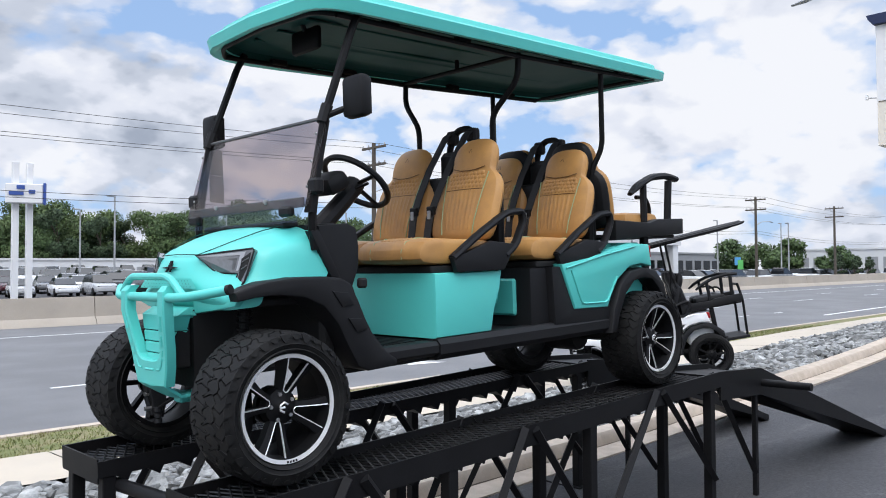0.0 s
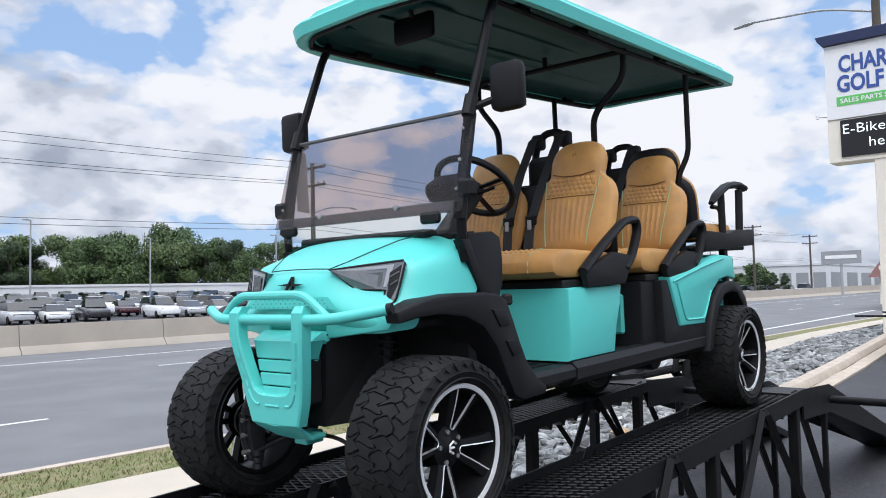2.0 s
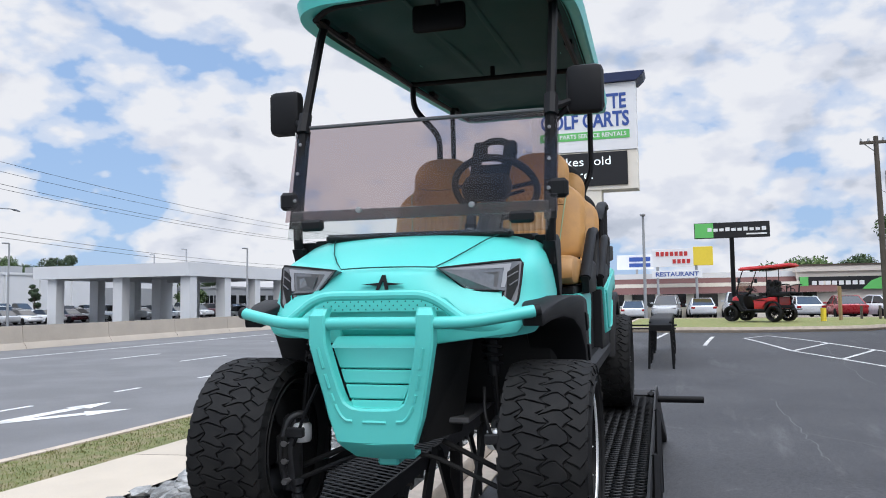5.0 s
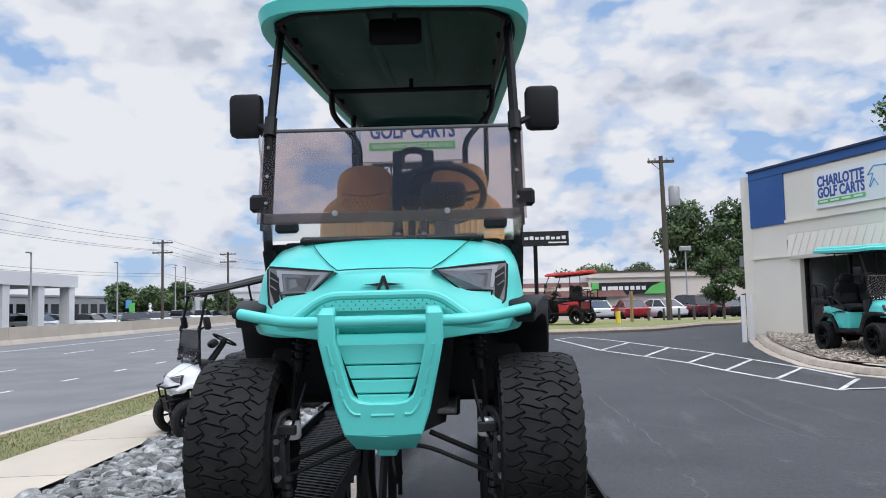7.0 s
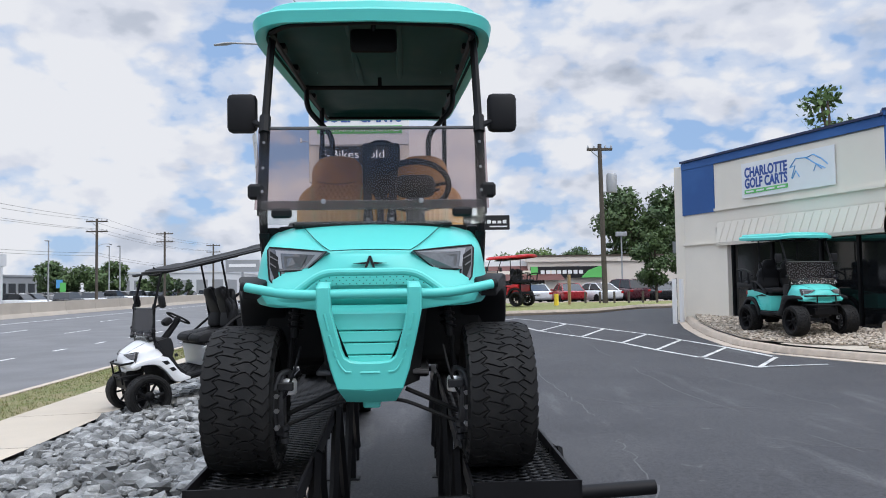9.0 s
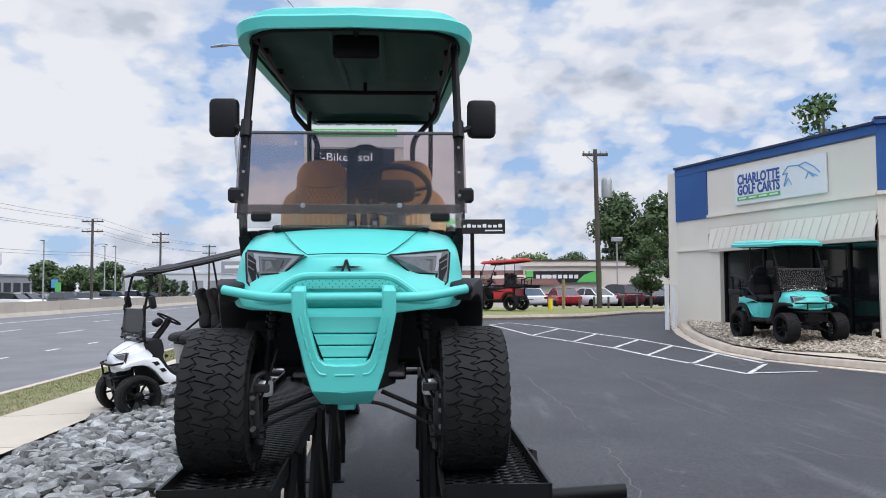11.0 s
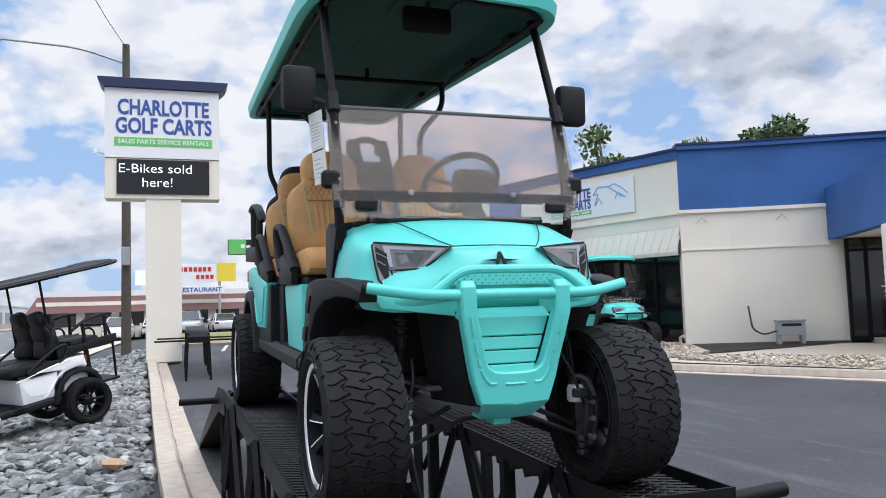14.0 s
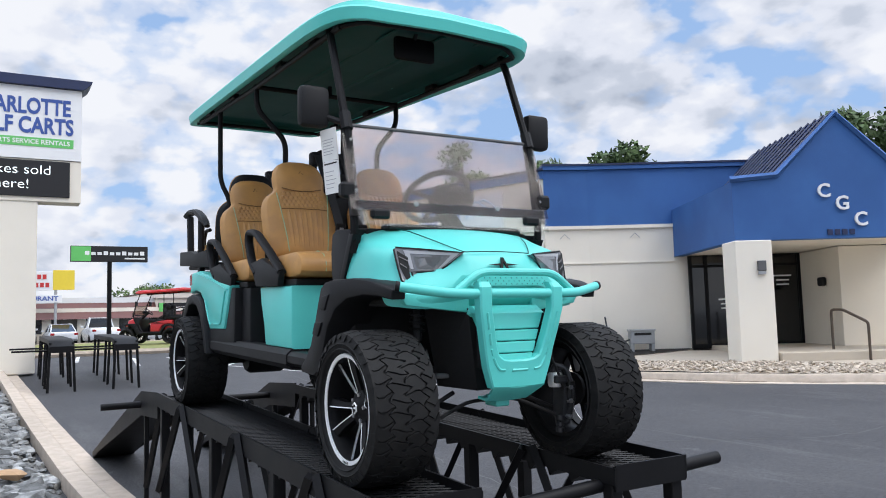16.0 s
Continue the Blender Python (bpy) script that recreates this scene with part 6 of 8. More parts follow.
    low = part("windscreen_strip", loft(B(), [[(0.165, -0.50, 1.045), (0.165, 0.50, 1.045), (0.170, 0.50, 1.045), (0.170, -0.50, 1.045)], [(0.203, -0.51, 1.125), (0.203, 0.51, 1.125), (0.208, 0.51, 1.125), (0.208, -0.51, 1.125)]], close=True, caps=True), CLEAR, cart, smooth=0)
    low.visible_shadow = False
    part("screen_bar", boxes((0.199, -0.50, 1.112), (0.213, 0.50, 1.155), 0.003), SHIELD_DARK, cart, "dark translucent screen hinge strip").visible_shadow = False
    part("screen_top_trim", boxes((0.318, -0.51, 1.496), (0.336, 0.51, 1.510), 0.004), GREYTRIM, cart)
    for y in (-0.22, 0.22):
        part("screen_bolt", lathe(B(), [(0.001, 0.190), (0.011, 0.192), (0.012, 0.20)], 10, (0, y, 1.15), "x"), STEEL, cart)
    part("wiper_cowl", boxes((0.20, -0.36, 1.03), (0.28, 0.36, 1.060), 0.01), DARK, cart)
    # inner mirror
    im = part("inner_mirror", boxes((0.585, -0.117, 1.93), (0.62, 0.117, 2.05), 0.02, seg=2), BLACK_METAL, cart, "wide black inner mirror")
    part("mirror_stalk", tube(B(), [(0.60, 0, 2.03), (0.58, 0, 2.075)], 0.012, 6), BLACK, im)
    # steering wheel, column, cluster
    cw = Vector((0.735, -0.20, 1.265))
    axis = Vector((0.64, 0, 0.77)).normalized()
    e1 = Vector((0, 1, 0))
    e2 = axis.cross(e1)
    sw = part("steering_wheel", tube(B(), [cw + (e1 * math.cos(a) + e2 * math.sin(a)) * 0.178 for a in [2 * math.pi * k / 32 for k in range(32)]], 0.0155, 8, closed=True), BLACK, cart, "black three-spoke steering wheel")
    for a in (0.15, math.pi - 0.15, -math.pi / 2):
        part("wheel_spoke", tube(B(), [cw - axis * 0.02, cw + (e1 * math.cos(a) + e2 * math.sin(a)) * 0.175], 0.016, 6, 0.6), BLACK, sw)
    part("wheel_boss", tube(B(), [cw - axis * 0.05, cw - axis * 0.005, cw + axis * 0.004], [0.05, 0.05, 0.035], 12), BLACK, sw)
    part("steering_column", tube(B(), [(0.44, -0.20, 0.98), cw - axis * 0.10, cw - axis * 0.03], [0.05, 0.045, 0.05], 10), BLACK, cart)
    part("column_stalk", tube(B(), [cw - axis * 0.06, cw - axis * 0.05 + Vector((0.0, -0.13, 0.02))], 0.008, 6), BLACK, cart)
    cl = B()
    box(cl, (0.56, -0.20, 1.25), (0.14, 0.20, 0.10), 0.04, Euler((0, radians(-25), 0)).to_matrix(), 2)
    part("gauge_pod", cl, BLACK, cart)
    if tag:
        tg = thing("price_tag", m @ pose(0.385, 0.55, 1.345, 3, 4, 108), "white paper price sheets hung on the roof post", "tag")
        for k, (a, b) in enumerate(((-0.145, 0.0), (0.002, 0.145))):
            part("sheet", boxes((-0.002 - 0.001 * k, -0.052, a), (0.001, 0.052, b)), PAPER, tg, smooth=0)
        part("print_rule", boxes((0.001, -0.042, -0.014), (0.0018, 0.042, -0.008)), BLACK, tg, smooth=0)
        for k in range(6):
            part("print_line", boxes((0.001, -0.040, 0.03 + 0.013 * k), (0.0018, 0.018 + 0.008 * (k % 3), 0.033 + 0.013 * k)), PAPERGREY, tg, smooth=0)
        for k in range(5):
            part("print_line", boxes((0.001, -0.040, -0.12 + 0.018 * k), (0.0018, 0.008 + 0.01 * (k % 3), -0.117 + 0.018 * k)), PAPERGREY, tg, smooth=0)
    return cart


MAIN = Matrix.Translation((1.70, 3.318, 0.81)) @ Matrix.Rotation(radians(1.3), 4, "Z") @ Matrix.Rotation(radians(-2.0), 4, "Y")
make_cart(MAIN, "turquoise six-seat golf cart with tan leather seats on a black ramp", TEAL, TEAL_SHADED, LEATHER, 2, True, 0, "bumper", True)


# ---- display ramp ----
def on(x, y, z):
    return MAIN @ Vector((x, y, z))


def make_ramp(y0, y1, label):
    """One track: two side channels, a mesh floor, a front plate, a slope at the back, and braced legs."""
    ramp = thing("display_ramp", pose(0, 0, 0), label, "ramp", "display ramps")
    fx, bx = -0.385, 3.36

    def strip_at(x, z0, z1, y, w=0.006):
        return [on(x, y - w, z0), on(x, y + w, z0), on(x, y + w, z1), on(x, y - w, z1)]

    for y in (y0, y1):
        bm = B()
        inner = y == (y1 if y0 < 0 else y0)
        zl, zh = (-0.050, 0.022) if inner else (-0.070, 0.034)
        loft(bm, [strip_at(fx, zl, zh, y), strip_at(bx, zl, zh, y)], close=True, caps=True)
        part("side_channel", bm, RAMPBLACK, ramp)
        end = on(bx + 3.15, y, 0)
        gx = end.x
        bm = B()
        top = [on(bx, y, 0.034), on(bx + 0.65, y, -0.02)]
        foot = Vector((8.45, top[0].y + (0.10 if y0 > 0 else 0.02), gz(8.45, 3) + 0.06))
        rows_ = []
        for p in (top[0], top[1], foot):
            d = 0.0 if p is foot else 0.145
            rows_.append([p + Vector((0, -0.006, -d - 0.05)), p + Vector((0, 0.006, -d - 0.05)), p + Vector((0, 0.006, 0)), p + Vector((0, -0.006, 0))])
        loft(bm, rows_, close=True, caps=True)
        part("slope_channel", bm, RAMPBLACK, ramp)
    # mesh floor: bars across and two sets of slanted wires
    mesh = B()
    pitch, slant = 0.048, 0.20
    n = int((bx - fx - 0.03) / pitch)
    for i in range(-int(slant / pitch), n):
        x = fx + 0.015 + pitch * i
        for f0, f1, z in ((0.0, slant, -0.012), (slant, 0.0, -0.015)):
            ends = []
            for xx, t in ((x + f0, 0.0), (x + f1, 1.0)):
                ends.append((xx, t))
            (xa, ta), (xb, tb) = ends
            lo_x, hi_x = fx + 0.01, bx - 0.01
            t0, t1 = sorted(((lo_x - xa) / (xb - xa), (hi_x - xa) / (xb - xa)))
            t0, t1 = max(0.0, t0), min(1.0, t1)
            if t1 - t0 < 0.05:
                continue
            p = [on(xa + (xb - xa) * t, y0 + 0.006 + (y1 - y0 - 0.012) * t, z) for t in (t0, t1)]
            tube(mesh, p, 0.0042, 4)
    part("mesh_floor", mesh, MESH, ramp, "black expanded metal mesh", smooth=0)
    for i in range(24):
        x = fx + 0.10 + i * 0.152
        br = B()
        c = [on(x - 0.07, y0, -0.022), on(x + 0.07, y0, -0.022), on(x + 0.035, y0, -0.088)]
        d = [on(x - 0.07, y1, -0.022), on(x + 0.07, y1, -0.022), on(x + 0.035, y1, -0.088)]
        loft(br, [c, d], close=True, caps=True)
        part("floor_angle", br, RAMPBLACK, ramp, smooth=0)
    fp = B()
    loft(fp, [[on(fx, y0, -0.075), on(fx, y1, -0.075), on(fx, y1, 0.034), on(fx, y0, 0.034)], [on(fx + 0.008, y0, -0.075), on(fx + 0.008, y1, -0.075), on(fx + 0.008, y1, 0.034), on(fx + 0.008, y0, 0.034)]], close=True, caps=True)
    part("front_plate", fp, RAMPBLACK, ramp, smooth=0)
    sl = B()
    a, b = on(bx, y0, 0.0), on(bx, y1, 0.0)
    c, d = on(bx + 0.65, y0, -0.06), on(bx + 0.65, y1, -0.06)
    sy = 0.10 if y0 > 0 else 0.02
    e, f = Vector((8.45, a.y + sy, gz(8.45, 3) + 0.02)), Vector((8.45, b.y + sy, gz(8.45, 3) + 0.02))
    loft(sl, [[a, b, b - Vector((0, 0, 0.03)), a - Vector((0, 0, 0.03))], [c, d, d - Vector((0, 0, 0.03)), c - Vector((0, 0, 0.03))], [e, f, f - Vector((0, 0, 0.03)), e - Vector((0, 0, 0.03))]], close=True, caps=True)
    part("slope_plate", sl, RAMPBLACK, ramp, smooth=0)

    def leg(x, y, r=0.030, name="leg"):
        p = on(x, y, -0.05)
        g = gz(p.x, p.y)
        bm = B()
        boxes((p.x - r, p.y - r, g), (p.x + r, p.y + r, p.z), 0.004, bm)
        part(name, bm, RAMPBLACK, ramp)
        return p

    def brace(x0, z0, x1, z1, y, r=0.021):
        part("brace", tube(B(), [on(x0, y, z0), on(x1, y, z1)], r * 1.2, 4), RAMPBLACK, ramp)

    xs = [-0.33, 0.765, 1.86, 3.255]
    for y in (y0 + 0.03, y1 - 0.03):
        for x in xs:
            leg(x, y)
        for xa, xb in zip(xs, xs[1:]):
            mid = (xa + xb) / 2 - 0.02
            out = y + (-0.045 if y < (y0 + y1) / 2 else 0.045)
            brace(mid - 0.04, 0.03, xa + 0.03, -0.70, out)
            brace(mid + 0.04, 0.01, xb - 0.03, -0.66, out)
        leg(3.97, y, 0.018, "back_leg")
        brace(3.31, 0.02, 3.94, -0.78, y)
    for x in xs:
        pa, pb = on(x, y0, -0.6), on(x, y1, -0.6)
        p = on(x, (y0 + y1) / 2, 0)
        g = gz(p.x, p.y)
        part("foot_plate", boxes((p.x - 0.06, p.y - 0.24, g), (p.x + 0.06, p.y + 0.24, g + 0.012), 0.003), RAMPBLACK, ramp)
    return ramp


make_ramp(-0.80, -0.39, "black steel mesh ramp track with braced legs on asphalt")
make_ramp(0.275, 0.69, "black steel mesh ramp track beside the kerb")
tie = thing("ramp_tie_bar", pose(0, 0, 0), "round black steel tie bar across the ramp tracks", "bar", "ramp tie bars")
part("bar", tube(B(), [on(-0.28, -1.12, -0.03), on(-0.28, 0.80, -0.13)], 0.030, 12), RAMPBLACK, tie)
tie = thing("ramp_tie_bar", pose(0, 0, 0), "round black steel tie bar across the ramp tracks", "bar", "ramp tie bars")
part("bar", tube(B(), [on(4.02, -1.16, -0.13), on(4.02, 1.0, -0.13)], 0.028, 12), RAMPBLACK, tie)


# ---- other carts ----
wf, wr = Vector((10.15, 7.26, -0.20)), Vector((11.12, 5.88, 0.13))
d = (wr - wf)
WHITE_CART = Matrix.Translation(wf) @ Matrix.Rotation(math.atan2(d.y, d.x), 4, "Z") @ Matrix.Rotation(-math.asin(d.z / d.length), 4, "Y")
make_cart(WHITE_CART, "white four-seat golf cart with black seats parked on grey stones", WHITE, GREYTRIM, BLACK, 1, False, 1, "guard", plain_back=True, roof_mat=BLACK, flat_roof=True)
tf, tb = Vector((14.05, -4.95, 0)), Vector((15.95, -4.75, 0))
d = tb - tf
make_cart(Matrix.Translation((tf.x, tf.y, 0.50)) @ Matrix.Rotation(math.atan2(d.y, d.x), 4, "Z"), "turquoise and black golf cart on gravel by the shop", TEAL, TEAL_SHADED, BLACK, 1, False, 1, "guard")
make_cart(Matrix.Translation((32.55, 0.30, 0.76)) @ Matrix.Rotation(radians(-124), 4, "Z"), "red four-seat golf cart parked on the grass island", RED, RED, BLACK, 1, False, 1, "guard")

# ---- pylon sign ----
pylon = thing("pylon_sign", Matrix.Translation((-0.96, 4.63, 1.49)) @ Matrix.Scale(0.896, 4) @ Matrix.Translation((22.96, -4.63, -1.49)), "tall white shop pylon sign with navy cap and black message board", "sign")
part("pillar", boxes((0.05, 4.28, 0.3), (0.65, 5.22, 4.85), 0.02), STUCCO, pylon, "cream pylon pillar")
part("cabinet", boxes((0.0, 3.24, 5.97), (0.7, 6.27, 7.92), 0.01), SIGNWHITE, pylon)
part("face_frame", prism(B(), [(3.24, 5.97), (6.27, 5.97), (6.27, 7.92), (3.24, 7.92), (3.24, 7.86), (6.21, 7.86), (6.21, 6.03), (3.30, 6.03), (3.30, 7.92), (3.24, 7.92)][:4], -0.012, 0.0, "x"), SIGNWHITE, pylon, smooth=0)
part("message_cabinet", boxes((0.02, 3.24, 4.83), (0.68, 6.27, 5.96), 0.01), STUCCO, pylon)
part("message_board", boxes((-0.03, 3.52, 4.96), (0.02, 5.96, 5.92), 0.005), LEDBLACK, pylon, "black electronic message board")
part("cap", prism(B(), [(2.98, 8.20), (6.46, 8.20), (6.42, 8.08), (6.30, 7.93), (3.20, 7.93), (3.04, 8.08)], -0.12, 0.82, "x", 0.01), NAVY, pylon, "navy metal cap", smooth=0)
part("lamp_arm", tube(B(), [(0.0, 6.27, 6.06), (-0.05, 6.48, 6.08)], 0.015, 6), GALV, pylon)
part("flood_lamp", boxes((-0.09, 6.46, 6.03), (-0.02, 6.53, 6.16), 0.01), SIGNWHITE, pylon)


def facing(x, y, z):
    """On a face that looks to -x: the text runs along -y."""
    return Matrix(((0, 0, -1, x), (-1, 0, 0, y), (0, 1, 0, z), (0, 0, 0, 1)))


words("lettering", "CHARLOTTE", 0.60, facing(-0.02, 4.73, 7.37), SIGNBLUE, pylon, 0.004, 0.018, 2.42)
words("lettering", "GOLF CARTS", 0.60, facing(-0.02, 4.72, 6.85), SIGNBLUE, pylon, 0.004, 0.018, 2.55)
part("green_strip", boxes((-0.022, 3.44, 6.30), (-0.010, 6.02, 6.54)), SIGNGREEN, pylon, smooth=0)
words("lettering", "SALES PARTS SERVICE RENTALS", 0.17, facing(-0.024, 4.73, 6.42), SIGNWHITE, pylon, 0.002, 0.003, 2.4)
words("message", "E-Bikes sold", 0.36, facing(-0.034, 4.95, 5.66), LEDTEXT, pylon, 0.002, -0.004, 1.9)
words("message", "here!", 0.36, facing(-0.034, 4.90, 5.27), LEDTEXT, pylon, 0.002, -0.004, 0.78)


# ---- poles and wires ----
def utility_pole(x, y, z0, z1, label, arms=2, street=None, r=0.15, mat_=WOOD, transformer=False, lean=0.0):
    t = thing("utility_pole", pose(x, y, 0), label, "utility pole", "utility poles")
    part("shaft", tube(B(), [(0, 0, z0), (0, lean, z1)], [r, r * 0.72], 10), mat_, t)
    for k in range(arms):
        z = z1 - 0.25 - 0.95 * k
        half = 0.6 if transformer else 1.0
        ar = part("cross_arm", boxes((-0.06, -half + lean, z - 0.06), (0.06, half + lean, z + 0.06), 0.01), WOOD, t)
        for yy in (-half * 0.92, -half * 0.45, half * 0.45, half * 0.92):
            part("insulator", lathe(B(), [(0.001, z + 0.06), (0.05, z + 0.07), (0.035, z + 0.18), (0.001, z + 0.2)], 8, (0, yy + lean, 0), "z"), GALV, ar)
        part("arm_brace", tube(B(), [(0.05, 0.5, z - 0.06), (0.05, 0.0, z - 0.5)], 0.02, 4), GALV, ar)
    if transformer:
        part("transformer", lathe(B(), [(0.001, z1 - 2.3), (0.24, z1 - 2.3), (0.25, z1 - 2.2), (0.25, z1 - 1.5), (0.2, z1 - 1.4), (0.001, z1 - 1.4)], 14, (-0.05, -0.42, 0), "z"), GALV, t)
    if street:
        dx, dy, z = street
        a = part("street_lamp_arm", tube(B(), fillet([(0, 0, z - 0.5), (dx * 0.4, dy * 0.4, z - 0.1), (dx, dy, z)], 0.5), 0.035, 6), GALV, t)
        part("lamp_head", tube(B(), [(dx, dy, z), (dx * 1.08, dy * 1.08, z - 0.02), (dx * 1.2, dy * 1.2, z - 0.07)], [0.05, 0.11, 0.06], 8, 0.5), GALV, a)
    return t


utility_pole(26.9, 33.6, -0.4, 8.7, "weathered wooden utility pole with cross arms and lamp", 2, (2.6, 0, 6.5))
utility_pole(73.3, 33.6, 0.0, 8.6, "weathered wooden utility pole with cross arms", 2, (3.0, 0, 6.4))
utility_pole(93.0, 33.6, 0.0, 8.8, "weathered wooden utility pole with cross arms", 2)
utility_pole(115.0, 33.6, 0.1, 8.6, "weathered wooden utility pole with cross arms", 2)
utility_pole(-20.0, 33.6, -0.6, 8.7, "weathered wooden utility pole with cross arms", 2)
utility_pole(35.0, -5.5, 0.7, 8.25, "dark wooden utility pole with transformer", 1, None, 0.13, WOOD, True, 0.1)
utility_pole(24.1, 5.86, 0.2, 9.84, "tall grey wooden pole behind the pylon sign with street lamp", 0, (0, 3.3, 9.75), 0.15)
part("meter_box", boxes((-0.28, -0.12, 3.1), (-0.14, 0.12, 3.65), 0.02), GALV, bpy.data.objects["utility_pole.006"])
wires = []
for y, z in ((32.7, 8.55), (34.5, 8.55), (33.1, 7.6), (34.1, 7.6), (33.6, 5.4), (33.6, 5.15)):
    pts = []
    for xa, xb in ((-20, 26.9), (26.9, 73.3), (73.3, 115)):
        for k in range(12):
            t = k / 12
            pts.append((xa + (xb - xa) * t, y, z - 2.2 * t * (1 - t)))
    w = tagged(part("overhead_wire", tube(B(), pts, 0.011, 4), WIRE), "thin black overhead wire between poles", "wire", "overhead wires")
for a, b in (((24.1, 5.86, 9.75), (-20, 8.0, 8.9)), ((35, -5.5, 6.0), (60, -30, 5.0))):
    a, b = Vector(a), Vector(b)
    tagged(part("overhead_wire", tube(B(), [a.lerp(b, k / 10) - Vector((0, 0, 7.0 * k / 10 * (1 - k / 10))) for k in range(11)], 0.010, 4), WIRE), "thin black overhead wire between poles", "wire", "overhead wires")


def lot_lamp(x, y, z, label="grey steel parking lot lamp post"):
    t = thing("street_lamp", pose(x, y, 0), label, "street lamp", "lot lamps")
    part("post", tube(B(), [(0, 0, -0.4), (0, 0, z)], [0.11, 0.07], 8), GALV, t)
    hd = part("lamp_head", boxes((-0.7, -0.15, z - 0.05), (-0.1, 0.15, z + 0.07), 0.03), GALV, t)
    part("arm", tube(B(), [(0, 0, z - 0.05), (-0.2, 0, z)], 0.04, 6), GALV, hd)
    return t


for x, y, z in ((28.7, 74.6, 8.9), (29.5, 86.0, 8.4), (52.2, 70.1, 8.2), (55.1, 60.0, 7.5), (42.0, 78.0, 8.0), (70.0, 52.0, 7.6), (78.0, 62.0, 7.8), (62, 40, 6.8), (86, 44, 7.4), (96, 40, 7.3), (108, 46, 8), (10.0, 70.0, 8.5), (-6, 66, 8.5), (48.5, 4.6, 6.8)):
    lot_lamp(x, y, z)
flood = thing("flood_light", pose(60.0, -12.75, 0), "tall grey pole with a square flood light", "street lamp")
part("post", tube(B(), [(0, 0, 0.2), (0, 0, 5.5)], 0.06, 8), GALV, flood)
part("lamp_head", boxes((-0.2, -0.42, 5.45), (0.2, 0.42, 5.8), 0.04), GALV, flood)


# ---- cars ----
def make_car(name, m, label, paint, kind="sedan", group="parked cars", far=False):
    """x ahead. A body lofted along its length, a glasshouse, four wheels, lamps."""
    car = thing(name, m, label, "car", group)
    L_, W_, H_ = {"sedan": (4.7, 1.82, 1.45), "suv": (4.6, 1.86, 1.70), "pickup": (5.6, 1.95, 1.85)}[kind]
    hl = L_ / 2
    belt = H_ * (0.62 if kind != "sedan" else 0.64)

    def ring(x, wid, zb, zt):
        w = wid / 2
        return [(x, -w * 0.94, zb), (x, -w, zb + (zt - zb) * 0.35), (x, -w * 0.98, zb + (zt - zb) * 0.8), (x, -w * 0.86, zt), (x, w * 0.86, zt), (x, w * 0.98, zb + (zt - zb) * 0.8), (x, w, zb + (zt - zb) * 0.35), (x, w * 0.94, zb)]

    st = [(-hl, 0.86, 0.42, belt * 0.9), (-hl + 0.12, 0.95, 0.30, belt * 0.98), (-hl * 0.55, 1.0, 0.24, belt), (0, 1.0, 0.22, belt), (hl * 0.45, 1.0, 0.24, belt * 0.97), (hl * 0.8, 0.96, 0.27, belt * 0.86), (hl - 0.08, 0.88, 0.32, belt * 0.76), (hl, 0.74, 0.38, belt * 0.66)]
    part("body", loft(B(), [ring(x, W_ * w, zb, zt) for x, w, zb, zt in st], close=True, caps=True), paint, car, smooth=50)
    cab = {"sedan": [(-hl * 0.80, belt), (-hl * 0.45, H_ * 0.97), (0.0, H_), (hl * 0.12, H_ * 0.97), (hl * 0.48, belt)], "suv": [(-hl * 0.96, belt), (-hl * 0.82, H_ * 0.96), (-hl * 0.2, H_), (hl * 0.12, H_ * 0.97), (hl * 0.46, belt)], "pickup": [(-hl * 0.12, belt), (-hl * 0.08, H_ * 0.97), (hl * 0.05, H_), (hl * 0.22, H_ * 0.97), (hl * 0.48, belt)]}[kind]
    w0, w1 = W_ * 0.86, W_ * 0.68
    g = B()
    rows_ = []
    for x, z in cab:
        t = (z - belt) / (H_ - belt)
        w = (w0 + (w1 - w0) * t) / 2
        rows_.append([(x, -w, z - 0.001), (x, w, z - 0.001), (x, w0 / 2 * (1 - 0.0), belt - 0.02), (x, -w0 / 2, belt - 0.02)])
    loft(g, rows_, close=True, caps=True)
    part("glasshouse", g, CARGLASS, car, smooth=20)
    rf = B()
    loft(rf, [[(x, -(w0 + (w1 - w0) * (z - belt) / (H_ - belt)) / 2 * 1.01, z + 0.012), (x, (w0 + (w1 - w0) * (z - belt) / (H_ - belt)) / 2 * 1.01, z + 0.012)] for x, z in cab[1:4]])
    part("roof", rf, paint, car, smooth=40)
    for s in (-1, 1):
        if far:
            break
        pts = []
        for x, z in cab:
            pts.append((x, s * ((w0 + (w1 - w0) * (z - belt) / (H_ - belt)) / 2), z))
        part("roof_rail", tube(B(), pts, 0.04, 4), paint, car)
        xm = (cab[1][0] + cab[3][0]) / 2
        part("door_pillar", tube(B(), [(xm, s * w0 / 2, belt), (xm, s * w1 / 2, H_ * 0.98)], 0.04, 4), paint, car)
    for x in (-hl * 0.60, hl * 0.62):
        for s in (-1, 1):
            wh = part("wheel", lathe(B(), [(0.20, -0.10), (0.30, -0.11), (0.335, -0.08), (0.335, 0.08), (0.30, 0.11), (0.20, 0.10)], 18, (x, s * (W_ / 2 - 0.10), 0.335)), RUBBER, car)
            if far:
                continue
            part("rim", lathe(B(), [(0.001, s * 0.085), (0.06, s * 0.095), (0.20, s * 0.098), (0.21, s * 0.06)], 14, (x, s * (W_ / 2 - 0.10), 0.335)), STEEL, wh)
